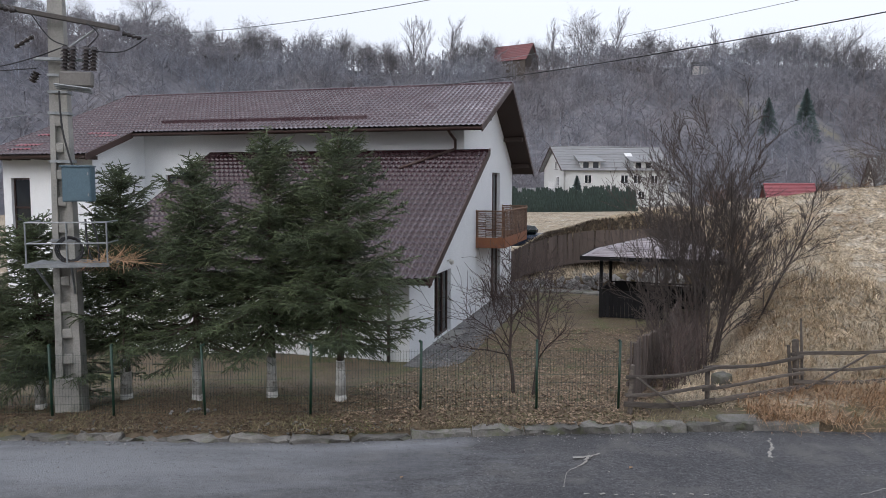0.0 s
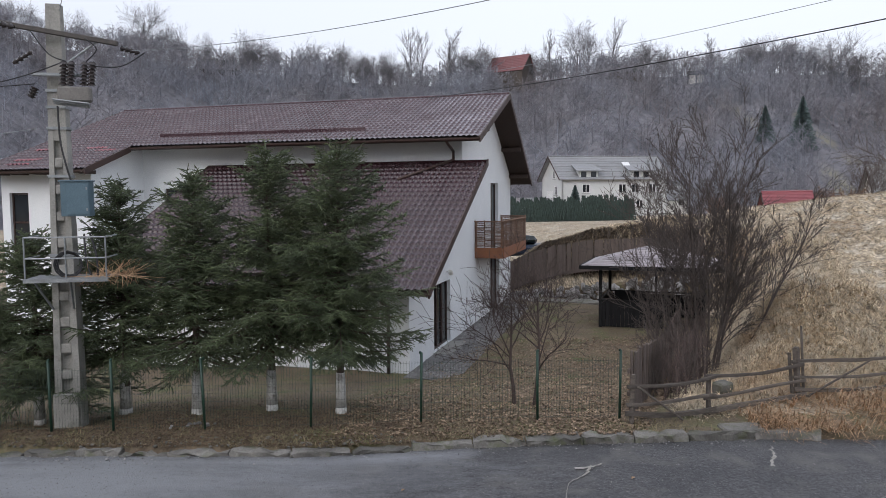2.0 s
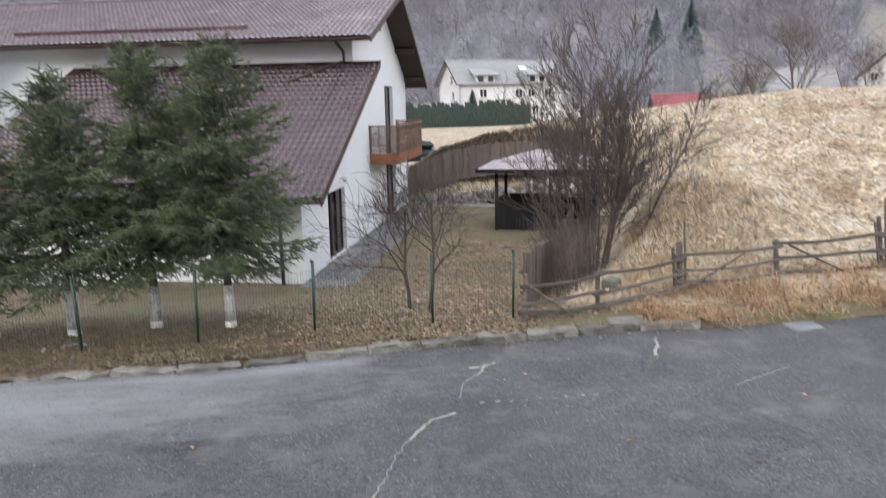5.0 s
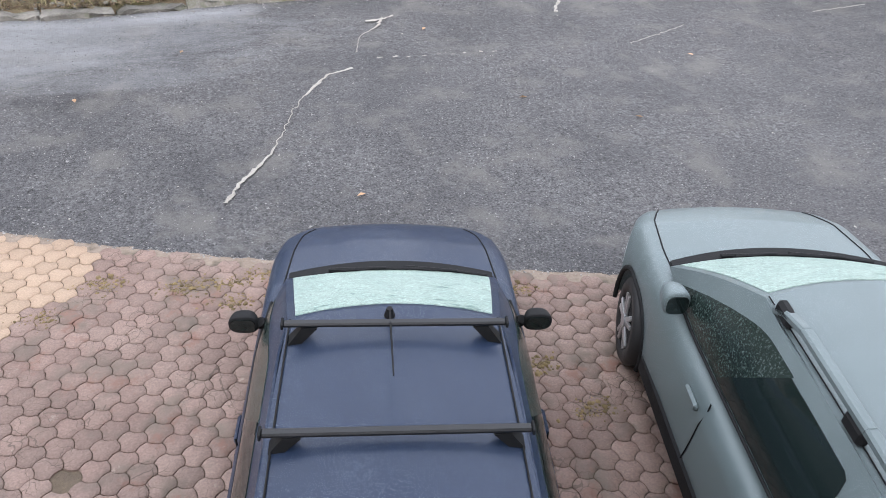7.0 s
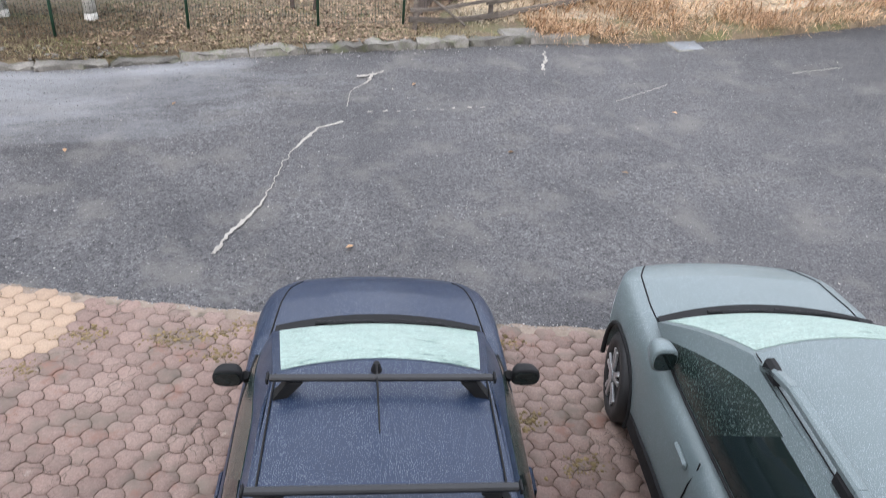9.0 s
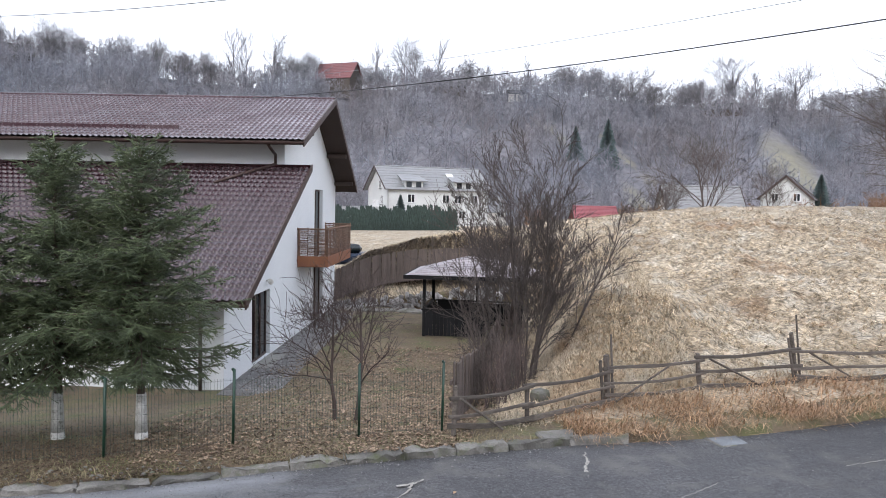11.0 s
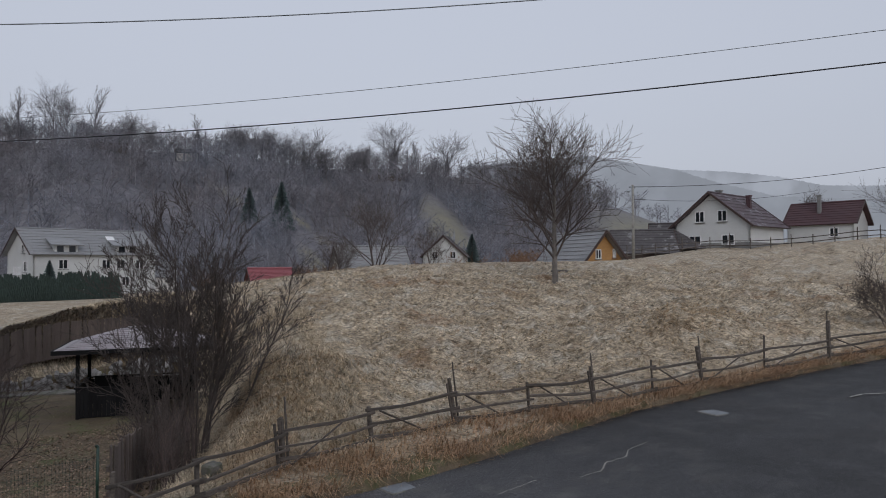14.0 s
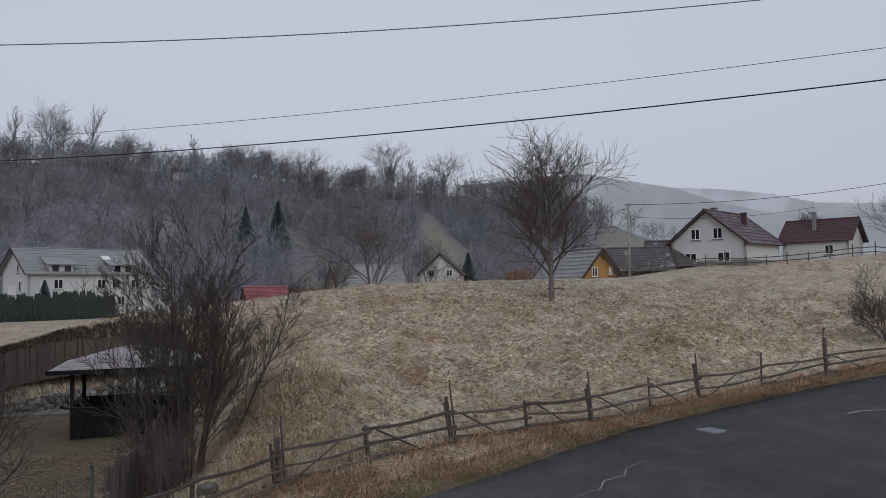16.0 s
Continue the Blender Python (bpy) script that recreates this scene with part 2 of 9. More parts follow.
M["edge_mortar"] = material("edge_mortar", (0.20, 0.155, 0.12), (0.30, 0.245, 0.20), 0.9, 3, 40, 0.5, dist=0.02, spots=(0.10, 0.08, 0.06), spot_scale=5, spot_amount=0.4, world_pos=True)
M["crackfill"] = material("pale_crack_filler", (0.28, 0.265, 0.235), (0.40, 0.385, 0.35), 0.9, 3, 40, 0.3, world_pos=True)

two_tone(M["paver_red"], (0.205, 0.115, 0.088), 0.57, 0.66, 2.7)
two_tone(M["paver_red"], (0.34, 0.29, 0.245), 0.64, 0.72, 3.9)


def worn_cracks(m, scale, tone):
    """Hairline breaks across some of the pieces."""
    n, l = m.node_tree.nodes, m.node_tree.links
    b = n["Principled BSDF"]
    old = b.inputs["Base Color"].links[0].from_socket
    geo = n.new("ShaderNodeNewGeometry")
    wob = n.new("ShaderNodeTexNoise")
    wob.inputs["Scale"].default_value = 9.0
    l.new(geo.outputs["Position"], wob.inputs["Vector"])
    off = n.new("ShaderNodeVectorMath")
    off.operation = "MULTIPLY_ADD"
    off.inputs[1].default_value = (0.12, 0.12, 0.0)
    l.new(wob.outputs["Color"], off.inputs[0])
    l.new(geo.outputs["Position"], off.inputs[2])
    vo = n.new("ShaderNodeTexVoronoi")
    vo.feature = "DISTANCE_TO_EDGE"
    vo.inputs["Scale"].default_value = scale
    l.new(off.outputs[0], vo.inputs["Vector"])
    nz = n.new("ShaderNodeTexNoise")
    nz.inputs["Scale"].default_value, nz.inputs["Detail"].default_value = 1.7, 4.0
    l.new(geo.outputs["Position"], nz.inputs["Vector"])
    width = n.new("ShaderNodeMapRange")
    width.inputs["From Min"].default_value, width.inputs["From Max"].default_value = 0.50, 0.64
    width.inputs["To Min"].default_value, width.inputs["To Max"].default_value = 0.0, 0.026
    l.new(nz.outputs["Fac"], width.inputs["Value"])
    lt = n.new("ShaderNodeMath")
    lt.operation = "LESS_THAN"
    l.new(vo.outputs["Distance"], lt.inputs[0])
    l.new(width.outputs[0], lt.inputs[1])
    fac = n.new("ShaderNodeMath")
    fac.operation = "MULTIPLY"
    fac.inputs[1].default_value = 0.7
    l.new(lt.outputs[0], fac.inputs[0])
    k = n.new("ShaderNodeMix")
    k.data_type = "RGBA"
    l.new(fac.outputs[0], k.inputs["Factor"])
    l.new(old, k.inputs["A"])
    k.inputs["B"].default_value = (*tone, 1)
    l.new(k.outputs["Result"], b.inputs["Base Color"])


worn_cracks(M["paver_red"], 8.0, (0.085, 0.062, 0.048))
two_tone(M["straw"], (0.33, 0.20, 0.10), 0.56, 0.68, 0.22)
two_tone(M["meadow"], (0.22, 0.14, 0.08), 0.56, 0.68, 0.22)
for k in ("straw", "meadow"):
    two_tone(M[k], (0.47, 0.435, 0.365), 0.50, 0.74, 0.8)


def tussock_shade(m):
    """Matted thatch: ridges of pale stems, with painted shade lines between the tussocks."""
    n, l = m.node_tree.nodes, m.node_tree.links
    b = n["Principled BSDF"]
    old = b.inputs["Base Color"].links[0].from_socket
    geo = n.new("ShaderNodeNewGeometry")
    mp = n.new("ShaderNodeMapping")
    mp.vector_type = "TEXTURE"
    mp.inputs["Rotation"].default_value = (0, 0, radians(-48))
    mp.inputs["Scale"].default_value = (0.20, 0.055, 1)
    l.new(geo.outputs["Position"], mp.inputs[0])
    x = n.new("ShaderNodeTexNoise")
    x.inputs["Scale"].default_value, x.inputs["Detail"].default_value, x.inputs["Roughness"].default_value = 1.0, 6.0, 0.65
    x.inputs["Distortion"].default_value = 0.6
    l.new(mp.outputs[0], x.inputs["Vector"])
    r = n.new("ShaderNodeMapRange")
    r.inputs["From Min"].default_value, r.inputs["From Max"].default_value = 0.36, 0.60
    r.inputs["To Min"].default_value, r.inputs["To Max"].default_value = 0.38, 1.50
    l.new(x.outputs["Fac"], r.inputs["Value"])
    k = n.new("ShaderNodeMix")
    k.data_type, k.blend_type = "RGBA", "MULTIPLY"
    k.inputs["Factor"].default_value = 1.0
    l.new(old, k.inputs["A"])
    l.new(r.outputs[0], k.inputs["B"])
    l.new(k.outputs["Result"], b.inputs["Base Color"])


tussock_shade(M["straw"])
tussock_shade(M["meadow"])


def glass_dark(name, col, rough=0.08):
    m = bpy.data.materials.new(name)
    m.use_nodes = True
    b = m.node_tree.nodes["Principled BSDF"]
    n, l = m.node_tree.nodes, m.node_tree.links
    x = n.new("ShaderNodeTexNoise")
    x.inputs["Scale"].default_value = 1.5
    r = n.new("ShaderNodeValToRGB")
    r.color_ramp.elements[0].color = (*[v * 0.6 for v in col], 1)
    r.color_ramp.elements[1].color = (*[v * 1.3 for v in col], 1)
    l.new(x.outputs["Fac"], r.inputs[0])
    l.new(r.outputs[0], b.inputs["Base Color"])
    b.inputs["Roughness"].default_value = rough
    b.inputs["IOR"].default_value = 1.5
    return m


def rime_and_sheen(m, share, tone):
    """Hoar frost and painted tile highlights over the roof pans, broken up by patches."""
    n, l = m.node_tree.nodes, m.node_tree.links
    b = n["Principled BSDF"]
    old = b.inputs["Base Color"].links[0].from_socket
    a = n.new("ShaderNodeAttribute")
    a.attribute_name = "rime"
    geo = n.new("ShaderNodeNewGeometry")
    x = n.new("ShaderNodeTexNoise")
    x.inputs["Scale"].default_value, x.inputs["Detail"].default_value, x.inputs["Roughness"].default_value = 0.7, 8.0, 0.7
    l.new(geo.outputs["Position"], x.inputs["Vector"])
    r = n.new("ShaderNodeMapRange")
    r.inputs["From Min"].default_value, r.inputs["From Max"].default_value = 0.35, 0.65
    r.inputs["To Min"].default_value, r.inputs["To Max"].default_value = 0.35 * share, share
    l.new(x.outputs["Fac"], r.inputs["Value"])
    k = n.new("ShaderNodeMath")
    k.operation = "MULTIPLY"
    l.new(a.outputs["Fac"], k.inputs[0])
    l.new(r.outputs[0], k.inputs[1])
    mx = n.new("ShaderNodeMix")
    mx.data_type = "RGBA"
    l.new(k.outputs[0], mx.inputs["Factor"])
    l.new(old, mx.inputs["A"])
    mx.inputs["B"].default_value = (*tone, 1)
    l.new(mx.outputs["Result"], b.inputs["Base Color"])


rime_and_sheen(M["roof_main"], 0.72, (0.37, 0.355, 0.40))
# the lean-to's pale bands paint in the sheen of its tiles
rime_and_sheen(M["roof_metal"], 0.22, (0.30, 0.265, 0.30))
M["glass"] = glass_dark("window_glass", (0.02, 0.024, 0.028))

# ---------------------------------------------------------------- mesh helpers


def link_mesh(name, me, mat, parent=None, label=""):
    ob = new(name, me)
    for k in (mat if isinstance(mat, (list, tuple)) else [mat]):
        me.materials.append(k)
    if parent is not None:
        ob.parent = parent
    if label:
        ob["label"] = label
    return ob


def part(name, bm, mat, parent=None, label="", smooth=False):
    me = bpy.data.meshes.new(name)
    bmesh.ops.recalc_face_normals(bm, faces=bm.faces)
    bm.to_mesh(me)
    bm.free()
    if smooth:
        me.shade_smooth()
    return link_mesh(name, me, mat, parent, label)


def np_mesh(name, verts, faces, mat, parent=None, label="", smooth=False):
    """A mesh from arrays; faces is an (n, k) array of one face size."""
    me = bpy.data.meshes.new(name)
    verts, faces = np.asarray(verts, np.float32), np.asarray(faces, np.int32)
    nf, k = faces.shape
    me.vertices.add(len(verts))
    me.vertices.foreach_set("co", verts.ravel())
    me.loops.add(nf * k)
    me.loops.foreach_set("vertex_index", faces.ravel())
    me.polygons.add(nf)
    me.polygons.foreach_set("loop_start", np.arange(0, nf * k, k, dtype=np.int32))
    me.polygons.foreach_set("loop_total", np.full(nf, k, np.int32))
    me.update(calc_edges=True)
    if smooth:
        me.shade_smooth()
    return link_mesh(name, me, mat, parent, label)


def box(bm, c, s, rot=None, bevel=0.0):
    """Adds a box of size s at c, turned by the matrix rot, with softened edges."""
    m = Matrix.Translation(c) @ (rot.to_4x4() if rot is not None else Matrix.Identity(4)) @ Matrix.Diagonal((*s, 1))
    r = bmesh.ops.create_cube(bm, size=1.0, matrix=m)
    if bevel:
        es = {e for v in r["verts"] for e in v.link_edges}
        bmesh.ops.bevel(bm, geom=list(es), offset=bevel, segments=1, affect="EDGES")


def rod(bm, a, b, r0, r1=None, n=8):
    """Adds a tapered round bar from a to b."""
    a, b = Vector(a), Vector(b)
    d = b - a
    q = d.to_track_quat("Z", "Y").to_matrix().to_4x4()
    bmesh.ops.create_cone(bm, cap_ends=True, segments=n, radius1=r0, radius2=r0 if r1 is None else r1, depth=d.length, matrix=Matrix.Translation((a + b) / 2) @ q)


def prism(bm, outline, z0, z1):
    """Adds an upright prism over an outline of (x, y)."""
    lo = [bm.verts.new((x, y, z0)) for x, y in outline]
    hi = [bm.verts.new((x, y, z1)) for x, y in outline]
    n = len(outline)
    bm.faces.new(hi)
    bm.faces.new(lo[::-1])
    for i in range(n):
        bm.faces.new((lo[i], lo[(i + 1) % n], hi[(i + 1) % n], hi[i]))


def slab(bm, corners, thick):
    """Adds a plate of four or more corners, thickened against its normal."""
    p = [Vector(c) for c in corners]
    nrm = (p[1] - p[0]).cross(p[2] - p[0]).normalized() * thick
    top = [bm.verts.new(v) for v in p]
    low = [bm.verts.new(v - nrm) for v in p]
    n = len(p)
    bm.faces.new(top)
    bm.faces.new(low[::-1])
    for i in range(n):
        bm.faces.new((top[i], low[i], low[(i + 1) % n], top[(i + 1) % n]))


def tubes(p0, p1, r0, r1, n=3):
    """Vertices and quads of many open tapered tubes at once."""
    p0, p1 = np.asarray(p0, float), np.asarray(p1, float)
    r0, r1 = np.asarray(r0, float), np.asarray(r1, float)
    d = p1 - p0
    d /= np.linalg.norm(d, axis=1)[:, None] + 1e-9
    h = np.where(np.abs(d[:, 2:3]) > 0.9, [[1.0, 0, 0]], [[0, 0, 1.0]])
    a = np.cross(d, h)
    a /= np.linalg.norm(a, axis=1)[:, None] + 1e-9
    b = np.cross(d, a)
    k = len(p0)
    ang = np.arange(n) * 2 * np.pi / n
    ring = a[:, None, :] * np.cos(ang)[None, :, None] + b[:, None, :] * np.sin(ang)[None, :, None]
    v = np.concatenate([p0[:, None] + ring * r0[:, None, None], p1[:, None] + ring * r1[:, None, None]], axis=1).reshape(-1, 3)
    i = np.arange(n)
    j = (i + 1) % n
    f = np.stack([i, j, n + j, n + i], axis=1)
    f = (np.arange(k)[:, None, None] * 2 * n + f[None]).reshape(-1, 4)
    return v, f


def thing(name, at, label, category, group="", turn=0.0):
    e = new(name)
    e.matrix_world = pose(*at, 0, 0, turn)
    e.empty_display_size = 0.2
    return tagged(e, label, category, group)


def smooth01(x):
    x = np.clip(x, 0, 1)
    return x * x * (3 - 2 * x)


# ---------------------------------------------------------------- the lie of the land


def rise(x):
    """Height of the road: level by the drive, climbing eastwards."""
    x = np.asarray(x, float)
    return 0.05 * np.where(x > 10, x - 8, np.where(x > 6, (x - 6) ** 2 / 8, 0.0)) * np.where(x > 60, 60 / np.maximum(x, 1), 1)


def road_edge(x):
    """Far edge of the asphalt."""
    return np.interp(x, [-60, -8, -4, -2, 0.5, 2, 5.5, 9, 12, 16.7, 20, 25, 30, 45, 80], [12.6, 11.8, 11.75, 11.65, 12.05, 12.2, 12.35, 12.15, 12.2, 12.5, 12.1, 11.5, 10.4, 6.0, -6])


def fence_line(x):
    """Line of the rail fence along the meadow."""
    return np.interp(x, [-60, 3.3, 6.9, 9.3, 12, 16, 20.5, 27, 45, 80], [13, 12.8, 13.75, 14.1, 14.1, 13.25, 12.75, 11.7, 7.3, -4])


def drive_edge(x):
    """Where the paved forecourt meets the asphalt."""
    return np.interp(x, [-12, -2.26, -1.4, -0.76, 0.08, 2.23, 3.15, 14], [10.0, 6.35, 5.99, 5.74, 5.44, 4.86, 4.62, 2.2])


def bumps(x, y):
    return (0.16 * np.sin(0.9 * x + 0.4 * y) * np.sin(0.7 * y - 0.3 * x + 1.0) + 0.09 * np.sin(2.3 * x - 1.1 * y) * np.sin(1.9 * y + 0.8 * x)
            + 0.085 * np.sin(5.1 * x + 2.0 * y + 1.5 * np.sin(1.3 * y)) * np.sin(4.3 * y - 1.7 * x + 1.2 * np.sin(1.7 * x)) + 0.085 * np.sin(9.7 * x - 3.1 * y + 2 * np.sin(2.1 * y)) * np.sin(11.3 * y + 4.0 * x + 2 * np.sin(2.9 * x)))


def hump(x, y, cx, cy, sx, sy, h):
    return h * np.exp(-((x - cx) / sx) ** 2 - ((y - cy) / sy) ** 2)


def meadow(x, y):
    e = np.maximum(y - fence_line(x), 0)
    z = rise(x) + 0.30 + 0.115 * np.minimum(e, 34) + 0.02 * np.clip(e - 34, 0, 40)
    z = z + hump(x, y, 9.3, 18.6, 3.2, 2.6, 0.95) + hump(x, y, 25.3, 16.7, 4.2, 2.3, 0.9) - hump(x, y, 15, 19.5, 2.5, 2.5, 0.35)
    return z + bumps(x, y) * np.clip(e / 3, 0, 1)


def garden(x, y):
    e = y - 13.2
    return 0.10 - 0.90 * smooth01(e / 7.5) + 0.02 * np.sin(3 * x) * np.sin(2.3 * y) - 0.25 * smooth01((-x - 5) / 4)


def bank_x(y):
    return 3.75 + (y - 13.0) * 0.42


def ground_z(x, y):
    x, y = np.asarray(x, float), np.asarray(y, float)
    w = smooth01((x - bank_x(y) - 0.5) / 2.4)
    w2 = smooth01((y - 39.2 + 0.36 * x) / 1.6) * smooth01((x - 1.8) / 4.5)
    w = np.maximum(w, w2)
    z = garden(x, y) * (1 - w) + meadow(x, y) * w
    # verge between kerb and fence
    edge = road_edge(x)
    strip = 0.10 + rise(x) + 0.08 * smooth01((y - edge) / 1.2)
    k = smooth01((y - edge - 0.7) / 0.9)
    z = strip * (1 - k) + z * k
    z = np.where(y < edge + 0.12, rise(x) - 0.14, z)
    # valley floor behind the crest, then the wooded hill and the far ridges
    r = np.hypot(x, y)
    az = np.degrees(np.arctan2(x, y))
    crest = np.interp(az, [-60, 5, 14, 22, 28, 34, 45, 58, 66, 75, 100], [60, 60, 60, 52, 48, 50, 54, 70, 92, 100, 100])
    floor_z = np.interp(az, [-90, 10, 30, 50, 60, 75, 100], [-1.5, 0.8, 1.5, 4.5, 7, 9, 9])
    sight = np.interp(az, [-60, 0, 5.3, 8, 12, 17.5, 22, 26.9, 31, 34, 40, 50, 55, 60, 64, 68, 71, 100], [-7, -7, -5.4, -3.8, -2.6, -1.8, -1.05, -0.42, 0.1, 0.38, 0.50, 0.52, 0.62, 0.88, 1.38, 1.78, 2.05, 2.05])
    cap = 4.28 + r * np.tan(np.radians(sight))
    lim = np.minimum(z, cap) + 0.25 * bumps(x, y)
    z = np.where((r > 33) & (az > -2), lim, z)
    v = smooth01((r - crest) / 25)
    z = z * (1 - v) + floor_z * v
    top = np.interp(az, [-90, -40, -20, 0, 5, 12, 22, 30, 40, 47, 52, 58, 62, 70, 100], [56, 51, 44, 40.6, 42.5, 42.5, 41.5, 39, 37, 33.3, 26.2, 14.2, 6.2, 6.2, 8])
    foot = np.interp(az, [-60, 0, 20, 40, 60], [120, 150, 150, 165, 190])
    h = np.clip((r - foot) / 95, 0, 1)
    hill = floor_z + (top - floor_z) * (0.35 * h + 0.65 * smooth01(h)) + 3.0 * np.sin(az * 0.55 + 1.0) * np.sin(h * 3.1) * np.clip(h * 3, 0, 1)
    z = np.where(r > foot, hill, z)
    far = smooth01((r - 330) / 500)
    return z * (1 - far) + (floor_z - 4) * far

# ---------------------------------------------------------------- ground, road, forecourt
rng = np.random.default_rng(7)


def build_ground():
    az = np.radians(np.concatenate([np.arange(-180, -60, 5.0), np.arange(-60, 10, 0.6), np.arange(10, 80, 0.3), np.arange(80, 96, 1.0), np.arange(96, 180, 5.0)]))
    rad = np.concatenate([np.linspace(1.0, 10, 10, endpoint=False), np.linspace(10, 46, 260, endpoint=False), np.geomspace(46, 1400, 120)])
    A, R = np.meshgrid(az, rad, indexing="ij")
    X, Y = R * np.sin(A), R * np.cos(A)
    Z = ground_z(X, Y)
    na, nr = A.shape
    idx = np.arange(na * nr).reshape(na, nr)
    nxt = np.roll(idx, -1, axis=0)
    f = np.stack([idx[:, :-1], idx[:, 1:], nxt[:, 1:], nxt[:, :-1]], axis=-1).reshape(-1, 4)
    ob = np_mesh("ground", np.stack([X, Y, Z], -1).reshape(-1, 3), f[:, ::-1], [M["meadow"], M["soil"], M["gravel"], M["hillside"]], smooth=True)
    me = ob.data
    c = np.zeros(len(me.polygons) * 3)
    me.polygons.foreach_get("center", c)
    c = c.reshape(-1, 3)
    x, y = c[:, 0], c[:, 1]
    r = np.hypot(x, y)
    mi = np.zeros(len(c), np.int32)
    inside = (x < bank_x(np.minimum(y, 29)) + 0.9) & (y < 39.3 - 0.36 * np.maximum(x, 0)) | (y < road_edge(x) + 0.9) & (x < 40)
    mi[inside & (r < 60)] = 1
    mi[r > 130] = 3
    at = me.attributes.new("bare_slope", "FLOAT", "POINT")
    at.data.foreach_set("value", slope_share(X, Y).ravel().astype(np.float32))
    me.polygons.foreach_set("material_index", mi)
    me.update()
    return tagged(ob, "dead winter grass ground rising to a meadow and hills", "ground", kind="structure")


# slope tinted blue-grey: the air's haze is put into its base colour
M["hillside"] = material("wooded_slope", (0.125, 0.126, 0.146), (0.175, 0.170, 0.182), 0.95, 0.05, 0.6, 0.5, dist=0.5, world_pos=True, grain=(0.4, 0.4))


def open_slope(x, y):
    """Where the hillside is bare grass."""
    return slope_share(np.asarray(x, float), np.asarray(y, float)) > 0.45


def slope_share(x, y):
    """How far the hillside is bare grass: about 1 on the open slopes, falling to 0 round them."""
    az, r = np.degrees(np.arctan2(x, y)), np.hypot(x, y)

    def blob(a, b):
        return np.clip(1.5 - np.sqrt(a * a + b * b), 0, 1)
    s = blob((az - 21.9 + (r - 203) * 0.125) / 0.42, (r - 203) / 13)
    s = np.maximum(s, blob((az - 27.4 + (r - 199) * 0.30) / 0.7, (r - 199) / 9))
    s = np.maximum(s, blob((az - 28.6 + (r - 175) * 0.10) / 1.0, (r - 175) / 12))
    s = np.maximum(s, blob((az - 38.9 + (r - 202) * 0.07) / 2.0, (r - 200) / 19))
    return np.maximum(s, blob((az - 54.5) / 4.6, (r - 226) / 48))


def bare_slopes():
    m = M["hillside"]
    n, l = m.node_tree.nodes, m.node_tree.links
    b = n["Principled BSDF"]
    old = b.inputs["Base Color"].links[0].from_socket
    a = n.new("ShaderNodeAttribute")
    a.attribute_name = "bare_slope"
    nz = n.new("ShaderNodeTexNoise")
    nz.inputs["Scale"].default_value, nz.inputs["Detail"].default_value, nz.inputs["Roughness"].default_value = 0.25, 8.0, 0.7
    geo = n.new("ShaderNodeNewGeometry")
    l.new(geo.outputs["Position"], nz.inputs["Vector"])
    s = n.new("ShaderNodeMath")
    s.operation = "ADD"
    l.new(a.outputs["Fac"], s.inputs[0])
    l.new(nz.outputs["Fac"], s.inputs[1])
    r = n.new("ShaderNodeMapRange")
    r.inputs["From Min"].default_value, r.inputs["From Max"].default_value = 0.80, 1.45
    l.new(s.outputs[0], r.inputs["Value"])
    tone = n.new("ShaderNodeMix")
    tone.data_type = "RGBA"
    l.new(nz.outputs["Fac"], tone.inputs["Factor"])
    tone.inputs["A"].default_value, tone.inputs["B"].default_value = (0.15, 0.143, 0.112, 1), (0.235, 0.222, 0.17, 1)
    k = n.new("ShaderNodeMix")
    k.data_type = "RGBA"
    l.new(r.outputs[0], k.inputs["Factor"])
    l.new(old, k.inputs["A"])
    l.new(tone.outputs["Result"], k.inputs["B"])
    l.new(k.outputs["Result"], b.inputs["Base Color"])


bare_slopes()
build_ground()


def sheet(name, xs, lo, hi, ny, zf, mat):
    X = np.repeat(xs[:, None], ny, 1)
    t = np.linspace(0, 1, ny)[None]
    Y = lo(xs)[:, None] * (1 - t) + hi(xs)[:, None] * t
    Z = zf(X, Y)
    n = len(xs)
    idx = np.arange(n * ny).reshape(n, ny)
    f = np.stack([idx[:-1, :-1], idx[1:, :-1], idx[1:, 1:], idx[:-1, 1:]], -1).reshape(-1, 4)
    return np_mesh(name, np.stack([X, Y, Z], -1).reshape(-1, 3), f, mat, smooth=True)


road = sheet("road", np.linspace(-60, 80, 701), drive_edge, lambda x: road_edge(x) + 0.02, 60, lambda x, y: rise(x) + 0.012 * np.sin(0.8 * x) * np.sin(0.9 * y) - 0.012, M["asphalt"])
tagged(road, "worn dark asphalt road with pale filled cracks", "road", kind="structure")
fore = sheet("forecourt", np.linspace(-12, 14, 60), lambda x: drive_edge(x) * 0 - 8.0, drive_edge, 12, lambda x, y: 0 * x - 0.013, M["bedding"])
tagged(fore, "earth bed under the paved forecourt", "pavement", kind="structure")


